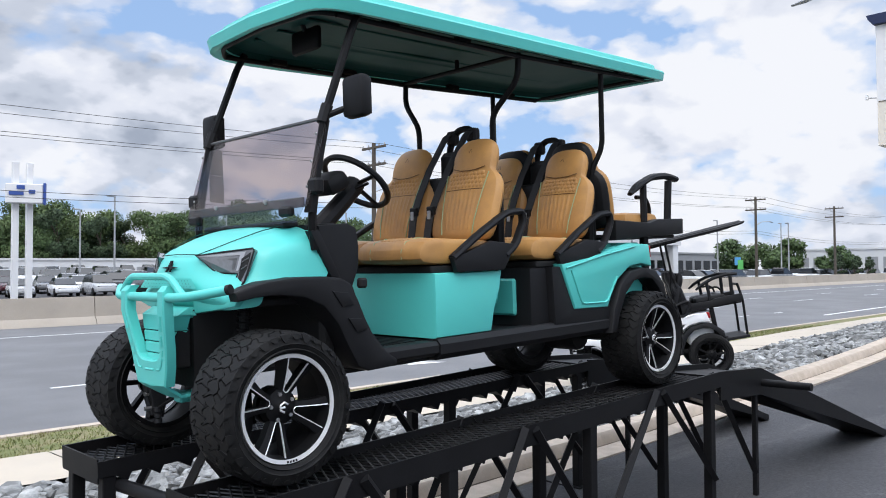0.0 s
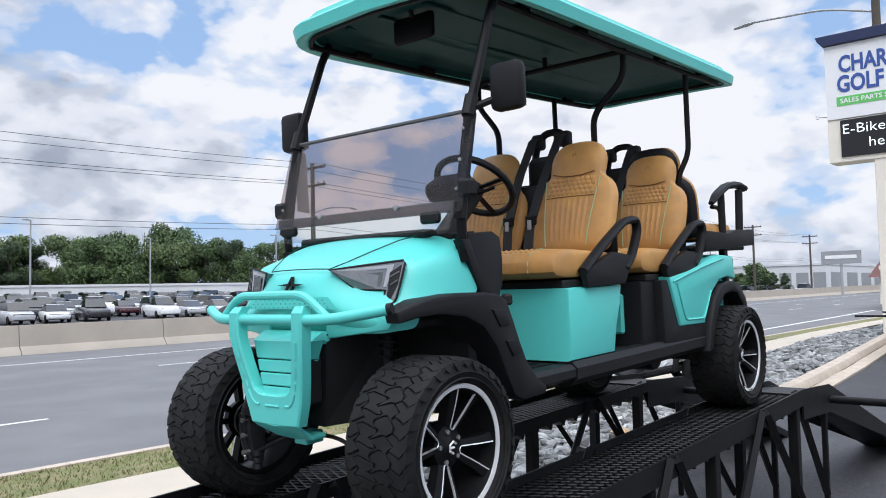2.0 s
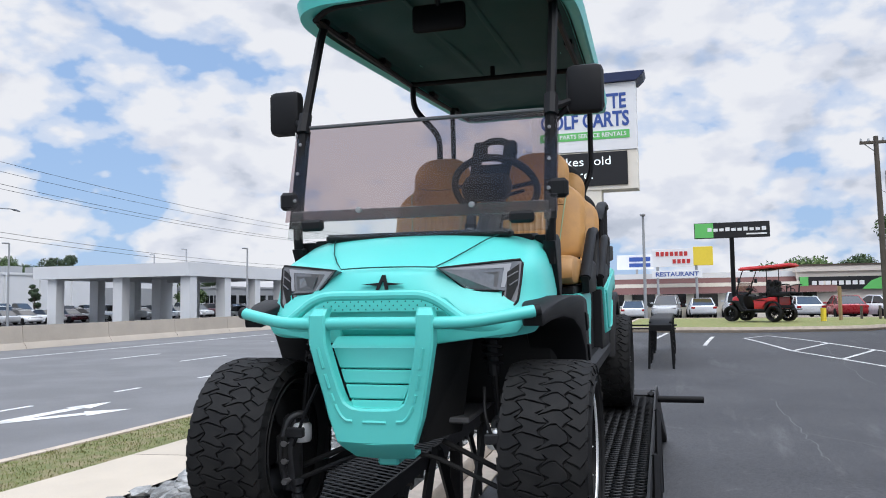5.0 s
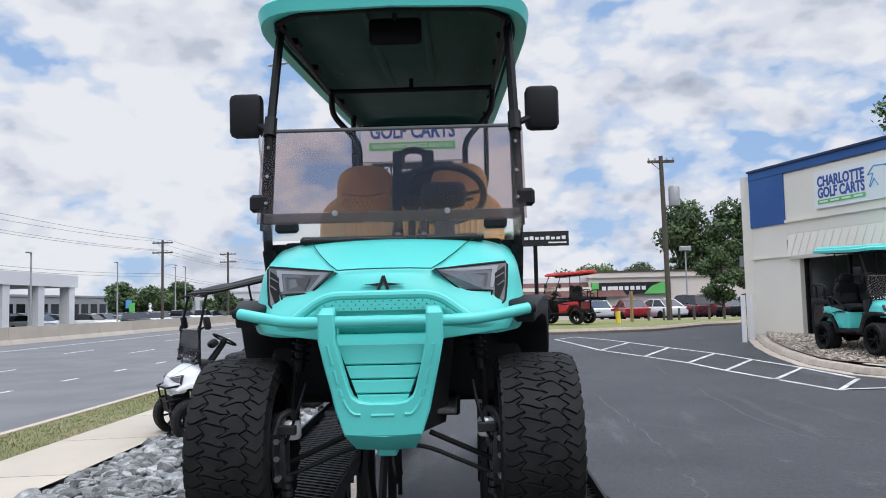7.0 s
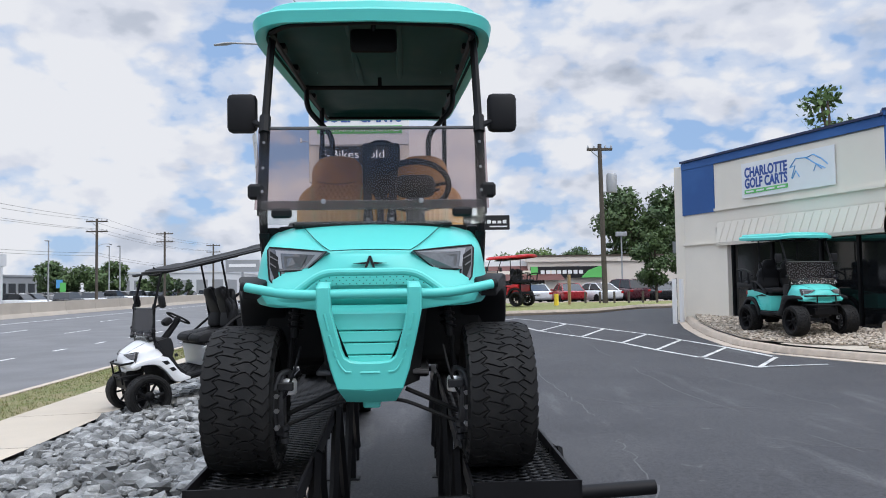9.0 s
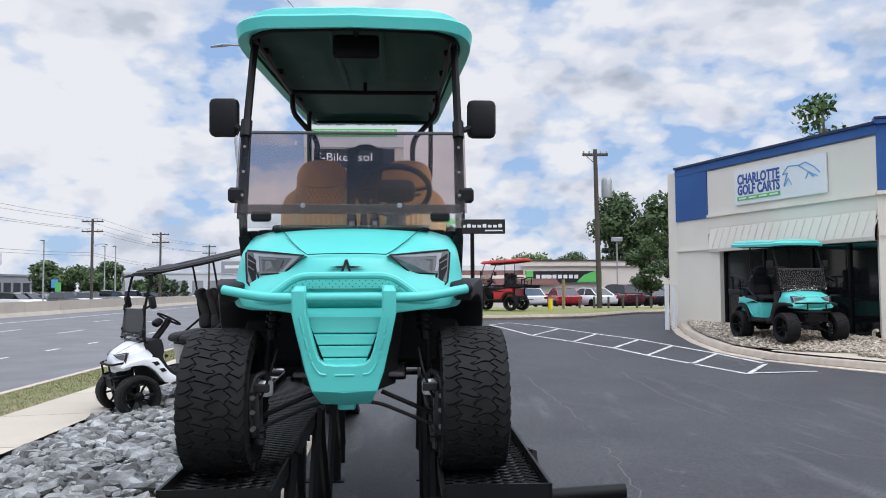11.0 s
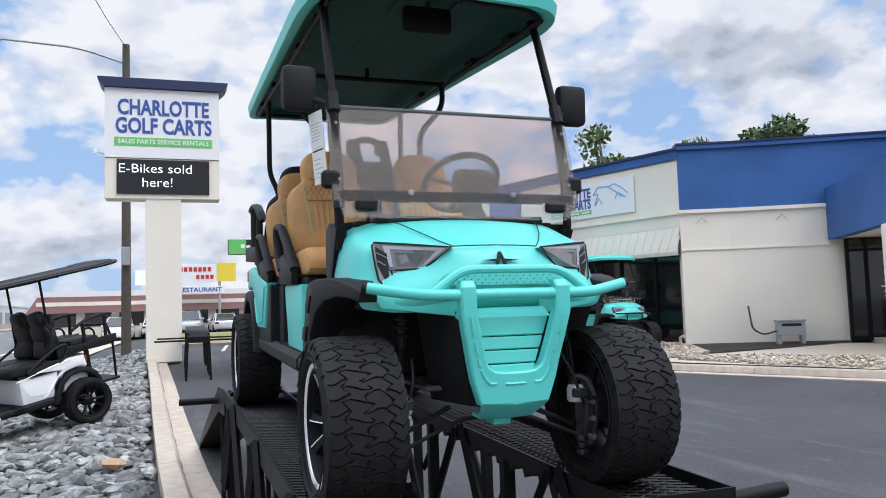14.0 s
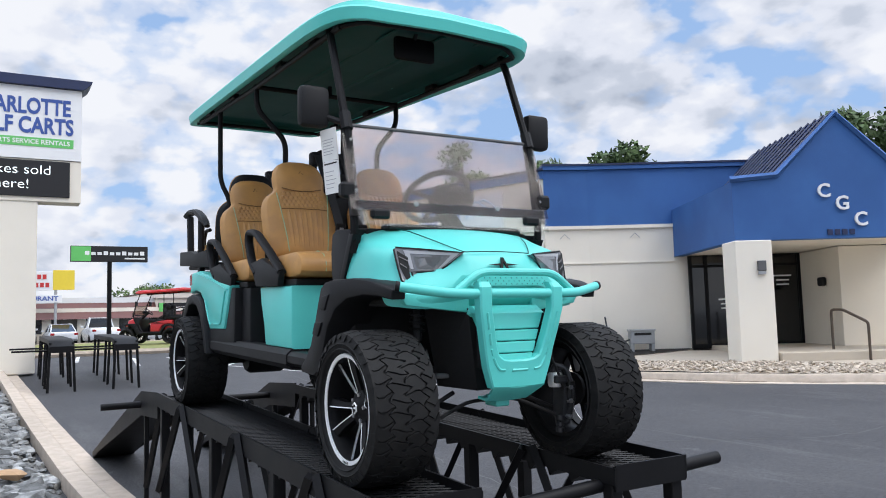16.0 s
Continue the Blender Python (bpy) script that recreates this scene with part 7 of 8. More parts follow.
    for s in (-1, 1):
        if far and s > 0:
            part("lamp_band", box(B(), (hl * 0.965, 0, belt * 0.70), (0.10, W_ * 0.8, 0.10), 0.02), DARK, car)
        if far:
            continue
        part("headlight", box(B(), (hl * 0.955, s * W_ * 0.36, belt * 0.72), (0.16, 0.36, 0.10), 0.03), LAMPWHITE, car)
        part("tail_light", box(B(), (-hl * 0.985, s * W_ * 0.40, belt * 0.82), (0.10, 0.26, 0.16), 0.02), TAILRED, car)
        part("side_mirror", box(B(), (hl * 0.36, s * W_ * 0.52, belt + 0.06), (0.10, 0.2, 0.13), 0.03), paint, car)
    if far:
        return car
    part("grille", box(B(), (hl * 0.985, 0, belt * 0.55), (0.06, 0.9, 0.2), 0.02), DARK, car)
    part("bumper_lower", box(B(), (0, 0, 0.27), (L_ * 0.9, W_ * 0.9, 0.12), 0.02), DARK, car)
    return car


CARP = {"white": (0.78, 0.79, 0.80), "silver": (0.45, 0.46, 0.47), "grey": (0.14, 0.145, 0.15), "black": (0.014, 0.014, 0.016), "red": (0.36, 0.02, 0.025), "maroon": (0.07, 0.012, 0.018), "blue": (0.02, 0.04, 0.28)}
CARM = {k: mat("car_" + k, c, 0.28, var=0.03, bump=0, coat=0.6) for k, c in CARP.items()}
rnd = random.Random(21)
first = {}
names = ["white"] * 14 + ["silver"] * 4 + ["grey"] * 3 + ["black"] * 2 + ["maroon"]


def place_car(x, y, z, turn, color, kind, group):
    m = Matrix.Translation((x, y, z)) @ Matrix.Rotation(radians(turn), 4, "Z")
    key = (color, kind, group)
    if key in first:
        return copy_thing(first[key], m)
    body = {"sedan": "saloon car", "suv": "sport utility car", "pickup": "pickup truck"}[kind]
    first[key] = make_car("parked_car", m, f"{color} {body} parked in an open car lot", CARM[color], kind, group, group == "parked cars")
    return first[key]


for y, x0, x1 in ((66.0, 6, 112), (72.5, 2, 104), (79.5, 6, 78), (87.0, 10, 76), (95.0, 14, 74), (104.0, 20, 74)):
    x = x0
    while x < x1:
        if rnd.random() > 0.08:
            place_car(x, y, gz(x, y) + 0.02, (-90 if rnd.random() < 0.8 else 90) + rnd.uniform(-16, -4), rnd.choice(names), rnd.choice(("sedan", "suv", "suv", "sedan", "pickup")), "parked cars")
        x += 2.75 + rnd.uniform(0, 0.4)
for y in (46.0, 53.0):
    for x in frange(84, 126, 3.0):
        if rnd.random() > 0.15:
            place_car(x + rnd.uniform(-0.3, 0.3), y, gz(x, y) + 0.02, -100 + rnd.uniform(-6, 6), rnd.choice(names), rnd.choice(("sedan", "suv", "suv")), "parked cars")
for x in frange(78, 130, 6.2):
    place_car(x, 38.5 + rnd.uniform(-0.5, 0.5), 0.05, rnd.uniform(-8, 8), rnd.choice(names), rnd.choice(("sedan", "suv", "pickup")), "parked cars")
for x, y, c, k, tn in ((57.0, -5.3, "white", "sedan", 4), (56.0, -7.6, "red", "sedan", 4), (56.3, -9.7, "white", "sedan", 24), (56.5, -11.8, "maroon", "suv", 20), (57.0, -14.2, "black", "sedan", 14), (57.0, -16.6, "black", "suv", 6), (60.0, 1.2, "white", "sedan", 4), (59.6, 3.6, "silver", "suv", 176), (60.2, 6.0, "white", "sedan", 2), (59.5, 8.4, "white", "suv", 178), (60.0, -1.4, "white", "pickup", 3)):
    place_car(x, y, gz(x, y) + 0.01, tn, c, k, "cars by the shops")


# ---- trees ----
def make_tree(m, label, height, spread, leafmat, seed, n=2600, trunk_h=0.3, size=0.26, group="trees", cat="tree", shape="round"):
    rnd = random.Random(seed)
    tree = thing("tree", m, label, cat, group)
    tr = B()
    tube(tr, [(0, 0, -0.3), (0.03 * height, 0, height * 0.3), (0, 0.02 * height, height * 0.75)], [height * 0.022, height * 0.017, height * 0.006], 8)
    clumps = []
    for k in range(15):
        a = rnd.uniform(0, 6.28)
        t = rnd.uniform(trunk_h, 0.95)
        if shape == "cone":
            rad = spread * (1.02 - t) * rnd.uniform(0.5, 1.0)
        else:
            rad = spread * math.sqrt(max(0.02, 1 - ((t - 0.6) / 0.42) ** 2)) * rnd.uniform(0.35, 0.85)
        c = Vector((math.cos(a) * rad, math.sin(a) * rad, t * height))
        clumps.append((c, rnd.uniform(0.28, 0.48) * spread * (0.6 if shape == "cone" else 1)))
        tube(tr, [(0, 0, max(trunk_h * 0.8, t - 0.22) * height), c * 0.55 + Vector((0, 0, c.z * 0.42)), c], [height * 0.008, height * 0.005, height * 0.002], 5)
    part("trunk", tr, BARK, tree)
    verts, faces = [], []
    per = n // len(clumps)
    for c, r in clumps:
        for _ in range(per):
            v = Vector((rnd.gauss(0, 1), rnd.gauss(0, 1), rnd.gauss(0, 1))).normalized()
            p = c + Vector((v.x, v.y, v.z * 0.75)) * r * rnd.uniform(0.55, 1.08)
            e1 = Vector((rnd.gauss(0, 1), rnd.gauss(0, 1), rnd.gauss(0, 1))).normalized()
            e2 = e1.cross(v).normalized()
            s = size * rnd.uniform(0.6, 1.3)
            k = len(verts)
            verts += [p + e1 * s, p + e2 * s * 0.55, p - e1 * s, p - e2 * s * 0.55]
            faces.append((k, k + 1, k + 2, k + 3))
    me = bpy.data.meshes.new("crown")
    me.from_pydata(verts, [], faces)
    me.materials.append(leafmat)
    cr = new("crown", me)
    cr.parent = tree
    return tree


T_PINE = make_tree(pose(30, 142, -0.3), "dark green woodland tree behind the car lot", 10.6, 4.2, PINE, 1, 9000, 0.10, 0.19)
T_OAK = make_tree(pose(38, 140, -0.3), "broad green woodland tree behind the car lot", 9.8, 4.8, LEAF, 2, 9000, 0.10, 0.19)
T_MIX = make_tree(pose(46, 139, -0.3), "leafy green woodland tree behind the car lot", 8.8, 4.6, LEAF_M, 3, 9000, 0.10, 0.19)
rnd = random.Random(9)
line = [(-20, 150), (10, 146), (30, 142), (46, 139), (62, 134), (76, 130), (90, 122), (104, 112), (118, 100), (134, 92)]
for (xa, ya), (xb, yb) in zip(line, line[1:]):
    for k in range(7):
        t = (k + rnd.random() * 0.7) / 7
        s = rnd.uniform(0.92, 1.30) * (0.80 if xa > 80 else 1.05)
        src = rnd.choice((T_PINE, T_OAK, T_MIX, T_OAK))
        m = Matrix.Translation((xa + (xb - xa) * t, ya + (yb - ya) * t + rnd.uniform(-6, 8), -0.3)) @ Matrix.Rotation(rnd.uniform(0, 6.28), 4, "Z") @ Matrix.Diagonal((s, s, s * rnd.uniform(0.85, 1.15), 1))
        c = copy_thing(src, m)
        c.scale = (s, s, s * rnd.uniform(0.88, 1.15))
T_LOT = make_tree(pose(108.5, 78.0, 0.4), "round green tree standing in the car lot", 4.2, 2.3, LEAF, 4, 3200, 0.28, 0.2)
for x, y, s in ((14.0, 108.0, 1.3), (130, 62.6, 1.75), (130, 55.4, 1.75), (132, 47.8, 1.4)):
    c = copy_thing(T_LOT, Matrix.Translation((x, y, -0.3)) @ Matrix.Rotation(rnd.uniform(0, 6), 4, "Z"))
    c.scale = (s, s, s)
T_CYP = make_tree(pose(124, 44.5, 0), "dark conical evergreen beside the road", 5.2, 1.6, PINE, 6, 2600, 0.08, 0.16, shape="cone")
for x, y, s in ((100, 36, 0.6), (103, 36.5, 0.65), (106, 36, 0.6), (110, 37, 0.7), (114, 37, 0.6), (118, 38, 0.7), (78.5, 80.0, 0.95)):
    c = copy_thing(T_CYP, Matrix.Translation((x, y, 0)))
    c.scale = (s, s, s)
make_tree(pose(44.0, -10.65, 0.5), "small round green tree beside the hire office", 4.5, 1.5, LEAF, 7, 5200, 0.26, 0.10)
T_BIG = make_tree(pose(74.0, -17.5, 0.2), "tall green tree behind the hire office", 10.6, 4.2, LEAF, 8, 6500, 0.16, 0.24)
for x, y, s, h in ((76, -21.5, 1.0, 1.0), (71, -24.5, 0.95, 1.0), (73, -29, 1.1, 1.05), (66, -30, 1.0, 0.95), (62, -34, 1.1, 1.0), (78, -26, 1.1, 1.08), (68, -20.5, 0.72, 0.80), (82, -12.4, 0.50, 0.93), (88, -15.6, 0.62, 0.86)):
    c = copy_thing(T_BIG, Matrix.Translation((x, y, 0.2)) @ Matrix.Rotation(rnd.uniform(0, 6), 4, "Z"))
    c.scale = (s, s, s * h)
make_tree(pose(84.0, -18.3, 0.2), "tall dark conifer behind the hire office", 10.4, 1.9, PINE, 18, 3600, 0.2, 0.2, shape="cone")
make_tree(pose(29.5, -13.6, 0.6), "sparse light green tree behind the shop", 9.4, 1.9, LEAF_L, 12, 1500, 0.35, 0.14)
make_tree(pose(88.0, -8.8, 0.3), "pale green tree behind the hire office sign", 5.8, 3.4, LEAF_L, 13, 4200, 0.2, 0.18)
T_BACK = make_tree(pose(30.0, -20.5, 0.6), "dark green tree top behind the shop roof", 9.6, 3.0, LEAF, 14, 5200, 0.3, 0.18)
for x, y, s in ((27.5, -23.2, 1.02), (33.0, -20.0, 0.92), (18.0, -27.6, 1.08), (15.5, -29.5, 1.15), (21.5, -31, 1.0)):
    c = copy_thing(T_BACK, Matrix.Translation((x, y, 0.6)) @ Matrix.Rotation(rnd.uniform(0, 6), 4, "Z"))
    c.scale = (s, s, s)


# ---- far buildings and signs ----
def block(name, label, lo, hi, material, turn=0.0, band=None, windows=0, wmat=CARGLASS):
    c = ((lo[0] + hi[0]) / 2, (lo[1] + hi[1]) / 2)
    t = thing(name, pose(c[0], c[1], 0, 0, 0, turn), label, "building", kind="structure")
    hx, hy = (hi[0] - lo[0]) / 2, (hi[1] - lo[1]) / 2
    part("wall", boxes((-hx, -hy, lo[2]), (hx, hy, hi[2])), material, t, smooth=0)
    part("roof_edge", boxes((-hx - 0.15, -hy - 0.15, hi[2] - 0.02), (hx + 0.15, hy + 0.15, hi[2] + 0.3)), band or material, t, smooth=0)
    for k in range(windows):
        for axis in (0, 1):
            n = windows
            h = hx if axis == 0 else hy
            u = -h + 2 * h * (k + 0.5) / n
            w = 2 * h / n * 0.36
            z0, z1 = lo[2] + (hi[2] - lo[2]) * 0.2, lo[2] + (hi[2] - lo[2]) * 0.75
            b_ = boxes((u - w, -hy - 0.04, z0), (u + w, -hy - 0.01, z1)) if axis == 0 else boxes((-hx - 0.04, u - w, z0), (-hx - 0.01, u + w, z1))
            part("window", b_, wmat, t, smooth=0)
    return t


block("far_warehouse", "long low white warehouse behind the car lot", (18, 112, -0.3), (100, 124, 3.6), FARWHITE, -22, FARWHITE, 16, FARGREY)
hall = block("showroom_hall", "white flat-roofed car showroom with roof units", (80, 84, -0.3), (112, 104, 6.1), FARWHITE, -6, FARWHITE, 0)
for k in range(6):
    part("roof_unit", boxes((-13 + 4.4 * k, -7, 6.4), (-10.6 + 4.4 * k, -5, 7.4)), GALV, hall, smooth=0)
part("window_band", boxes((0.5, -10.06, 0.2), (14, -10.02, 4.6)), FARGREY, hall, smooth=0)
for k in range(4):
    part("pilaster", boxes((-15.6 + 5.2 * k, -10.25, -0.3), (-15.2 + 5.2 * k, -10.02, 6.1)), FARWHITE, hall, smooth=0)
can = thing("forecourt_canopy", pose(0, 0, 0), "white showroom canopy on square columns", "building", kind="structure")
part("canopy_roof", boxes((64, 47.5, 4.6), (84, 66, 5.9)), FARWHITE, can, smooth=0)
for x in (65, 71, 77, 83):
    for y in (48.2, 56, 64):
        part("column", boxes((x - 0.55, y - 0.55, -0.2), (x + 0.55, y + 0.55, 4.6)), FARWHITE, can, smooth=0)
block("office_block", "low dark glazed office building beyond the car lot", (112, 72, 0), (152, 84, 4.6), FARGREY, -4, FARGREY, 14)
block("far_store", "pale low store far along the road", (140, 38, 0), (220, 60, 5.0), FARWHITE, 0, FARWHITE, 8, FARGREY)
block("far_store", "pale low store far along the road", (150, 12, 0.6), (190, 26, 4.0), STUCCO, 0, FARGREY, 6, FARGREY)
rent = block("hire_office", "cream single-storey car hire office with green fascia", (50, -30, 0.55), (62, -3.4, 3.2), PALEWALL, 4, PALEWALL, 0)
part("roof_trim", boxes((-6.2, -13.5, 3.50), (6.2, 13.5, 3.60)), BARK, rent, smooth=0)
rent.matrix_world = Matrix.Translation((-1.7, 3.05, 1.57)) @ Matrix.Scale(1.27, 4) @ Matrix.Translation((1.7, -3.05, -1.57)) @ rent.matrix_world
part("fascia", boxes((-6.25, 8.2, 2.12), (-6.05, 13.2, 2.86)), LEDBLACK, rent, smooth=0)
part("fascia_green", prism(B(), [(8.2, 2.12), (9.9, 2.12), (9.4, 2.6), (8.7, 2.86), (8.2, 2.86)], -6.30, -6.26, "x"), SIGNGREEN, rent, smooth=0)
part("fascia_green", boxes((-6.30, 12.75, 2.12), (-6.26, 13.2, 2.86)), SIGNGREEN, rent, smooth=0)
for k in range(8):
    part("fascia_bar", boxes((-6.30, 12.3 - 0.36 * k, 2.38), (-6.26, 12.55 - 0.36 * k, 2.62)), SIGNWHITE, rent, smooth=0)
part("roof_unit", boxes((-4, -1.5, 3.5), (-2, 2.0, 4.6)), GALV, rent, smooth=0)
part("window", boxes((-6.06, 5.8, 0.4), (-6.02, 8.4, 1.7)), CARGLASS, rent, smooth=0)
part("door", boxes((-6.06, 3.0, 0.0), (-6.02, 4.2, 1.8)), FARGREY, rent, smooth=0)
rs = thing("hire_sign", pose(45.0, -0.25, 0), "dark hire company sign board with green end on a black pole", "sign")
part("pole", tube(B(), [(0, 0, 0.4), (0, 0, 5.0)], 0.12, 8), BLACK_METAL, rs)
part("board", boxes((-0.15, -1.95, 5.0), (0.15, 1.95, 5.85), 0.01), LEDBLACK, rs)
part("green_end", boxes((-0.17, 0.95, 5.03), (-0.152, 1.92, 5.82)), SIGNGREEN, rs, smooth=0)
for k in range(10):
    y = 1.25 - 0.31 * k
    h = 0.12 if k % 3 else 0.17
    part("wordmark_bar", boxes((-0.18, y - 0.22, 5.36), (-0.172, y, 5.40 + h)), SIGNWHITE, rs, smooth=0)
part("wordmark_bar", boxes((-0.18, -1.8, 5.14), (-0.172, -0.75, 5.22)), SIGNWHITE, rs, smooth=0)
# restaurant with red mansard
resto = thing("restaurant", pose(62, 4.0, 0, 0, 0, 3), "long red-roofed roadside restaurant with dark windows", "building", kind="structure")
part("wall", boxes((0, -12, 0.2), (12, 10, 2.9)), STUCCO, resto, smooth=0)
part("mansard", loft(B(), [[(-0.6, -12.6, 2.1), (-0.6, 10.6, 2.1)], [(0.8, -12, 3.3), (0.8, 10, 3.3)]]), ROOFRED, resto, "dark red metal mansard", smooth=0)
part("parapet", boxes((0.8, -12, 3.2), (12, 10, 3.7)), FARWHITE, resto, smooth=0)
for k in range(9):
    part("window", boxes((-0.05, -11 + 2.3 * k, 1.1), (-0.01, -9.3 + 2.3 * k, 2.1)), CARGLASS, resto, smooth=0)
ls = thing("restaurant_sign", pose(61.0, 0, 0), "white and yellow roadside restaurant sign on posts", "sign")
part("board", boxes((-0.15, 1.6, 4.15), (0.15, 4.6, 5.5), 0.01), SIGNWHITE, ls)
part("yellow_end", boxes((-0.15, 0.2, 4.2), (0.15, 1.59, 5.6), 0.01), YELLOW, ls)
for k in range(7):
    part("name_bar", boxes((-0.18, 4.05 - 0.34 * k, 4.95), (-0.16, 4.29 - 0.34 * k, 5.28)), SIGNRED, ls, smooth=0)
for k in range(4):
    part("name_bar", boxes((-0.18, 2.85 - 0.34 * k, 4.38), (-0.16, 3.09 - 0.34 * k, 4.70)), SIGNRED, ls, smooth=0)
part("lower_board", boxes((-0.15, 1.0, 3.3), (0.15, 4.6, 3.85), 0.01), SIGNWHITE, ls)
words("lettering", "RESTAURANT", 0.45, facing(-0.17, 2.8, 3.57), SIGNBLUE, ls, 0.003, 0.01, 3.1)
for y in (1.4, 4.2):
    part("post", tube(B(), [(0, y, 0.2), (0, y, 4.2)], 0.1, 8), GALV, ls)
gs = thing("market_sign", pose(66.0, 6.0, 0), "grey market sign board with plain bars on posts", "sign")
part("board", boxes((-0.1, -1.4, 4.2), (0.1, 1.6, 5.4), 0.01), SIGNWHITE, gs)
part("name_bar", boxes((-0.13, -1.1, 4.85), (-0.11, 0.6, 5.2)), SIGNBLUE, gs, smooth=0)
part("name_bar", boxes((-0.13, -1.1, 4.4), (-0.11, 0.6, 4.7)), SIGNBLUE, gs, smooth=0)
part("post", tube(B(), [(0, 0, 0.2), (0, 0, 4.3)], 0.1, 8), GALV, gs)
bs = thing("dealer_sign", pose(16.7, 59.7, 0), "tall blue and white dealer sign on twin white posts", "sign")
for y in (-0.5, 0.5):
    part("post", boxes((-0.3 + y * 0.9, -0.2, -0.3), (0.1 + y * 0.9, 0.2, 9.4), 0.02), SIGNWHITE, bs)
face = part("board", box(B(), (-0.1, -0.5, 7.2), (2.3, 0.6, 1.35), 0.05, Euler((0, 0, radians(-20))).to_matrix()), SIGNWHITE, bs, "white sign box with navy end")
part("sign_end", box(B(), (1.08, -0.93, 7.2), (0.16, 0.7, 1.5), 0.02, Euler((0, 0, radians(-20))).to_matrix()), SIGNBLUE, face)
for dx, dz, w in ((-0.45, 0.0, 0.9), (0.45, 0.12, 0.4), (-0.2, 0.42, 0.5)):
    part("mark_bar", box(B(), (-0.22 + dx, -0.82 - dx * 0.36, 7.2 + dz), (w, 0.06, 0.26), 0.01, Euler((0, 0, radians(-20))).to_matrix()), SIGNBLUE, face)
for x, y, z, w, c in ((98, 25.5, 4.6, 4.2, FARGREY), (127, 22.5, 4.6, 3.2, FARWHITE)):
    bb = thing("billboard", pose(x, y, 0), "grey roadside billboard with plain bars on a post", "sign", "billboards")
    part("board", boxes((-0.15, -w / 2, z - 0.6), (0.15, w / 2, z + 0.9), 0.01), c, bb)
    part("name_bar", boxes((-0.18, -w * 0.4, z), (-0.16, w * 0.4, z + 0.4)), SIGNWHITE, bb, smooth=0)
    part("post", tube(B(), [(0, 0, 0.3), (0, 0, z - 0.6)], 0.15, 8), GALV, bb)
ad = thing("lot_banner", pose(122.0, 58.5, 0.9), "small blue and green upright banners in the car lot", "sign")
part("banner", boxes((-0.05, -0.4, 0.6), (0.05, 0.5, 2.4)), SIGNGREEN, ad, smooth=0)
part("banner", boxes((2.0, 1.0, 1.6), (2.1, 2.0, 2.9)), SIGNSKY, ad, smooth=0)
part("post", tube(B(), [(0, 0.05, 0), (0, 0.05, 2.5)], 0.04, 6), GALV, ad)

# grass island across the lot
isl = thing("grass_island", pose(0, 0, 0), "grass island with concrete edge across the lot", "grass", kind="structure")
edge = [(26.0, 4.5), (25.5, 0.4), (26.0, -2.9), (28.2, -5.2), (30.9, -7.2), (36, -11.5), (40, -16), (43, -16), (39.5, -9), (38, -3), (38.5, 4.5)]
bm = B()
vs = [bm.verts.new((x, y, gz(x, y) + 0.14)) for x, y in edge]
bm.faces.new(vs)
r = bmesh.ops.extrude_face_region(bm, geom=bm.faces[:])
for v in r["geom"]:
    if isinstance(v, bmesh.types.BMVert):
        v.co.z -= 0.25
bmesh.ops.triangulate(bm, faces=bm.faces)
bmesh.ops.recalc_face_normals(bm, faces=bm.faces)
part("turf", bm, GRASS, isl, smooth=0)
part("kerb_edge", tube(B(), [(x, y, gz(x, y) + 0.08) for x, y in edge], 0.10, 6, closed=True), CONCRETE, isl)
for k in range(6):
    x, y = 34.7 + 0.1 * k, -4.5 - 0.7 * k
    tagged(part("wood_post", tube(B(), [(x, y, gz(x, y)), (x, y, gz(x, y) + 0.68)], 0.055, 6), WOOD), "short weathered wooden post on the island", "post", "island posts")
tagged(part("marker_post", tube(B(), [(31.9, -2.66, 0.7), (31.9, -2.66, 1.25)], 0.10, 8), YELLOW), "short yellow marker post on the island", "post", "island posts")
tagged(part("wood_post", tube(B(), [(32.8, -3.4, 0.7), (32.8, -3.4, 2.08)], 0.075, 6), TANWOOD), "taller tan wooden post on the island", "post", "island posts")
for x, y, dy in ((19.6, -3.78, 0.0), (19.85, -4.06, 0.0)):
    tagged(part("bollard", tube(B(), [(x, y, gz(x, y)), (x, y - dy, 1.72)], 0.062, 12), SIGNWHITE), "white painted steel bollard by the shop corner", "bollard", "bollards")


# ---- black ramp stands behind ----
def stand(x, y, label):
    t = thing("ramp_stand", pose(x, y, gz(x, y)), label, "ramp", "spare ramp stands")
    hood = [(-1.9, 0.72), (-1.75, 0.82), (-1.3, 0.86), (1.9, 0.90), (1.9, 0.80), (-1.3, 0.77), (-1.7, 0.72), (-1.8, 0.60), (-1.9, 0.60)]
    part("track", prism(B(), [(a + 1.9, z + 0.16) for a, z in hood], -0.22, 0.22, "y", 0.006), BLACK_METAL, t)
    for a in (0.08, 1.0, 1.6, 3.0, 3.7):
        for s in (-1, 1):
            part("leg", tube(B(), [(a, s * 0.20, 0.95), (a - 0.05, s * 0.24, 0.0)], 0.028, 6), BLACK_METAL, t)
    for a in (0.35, 2.6):
        part("tie_bar", tube(B(), [(a, -0.55 if y > 3.5 else -0.3, 0.80), (a, 0.85, 0.80)], 0.022, 6), BLACK_METAL, t)
    return t


stand(15.7, 4.02, "black steel ramp stand beside the kerb")
stand(15.7, 2.85, "black steel ramp stand on the asphalt")

# ---- shop front details ----
def at_wall(bm, m):
    bmesh.ops.transform(bm, matrix=m, verts=bm.verts)
    return bm


m_d = wall_frame(SD, SE)
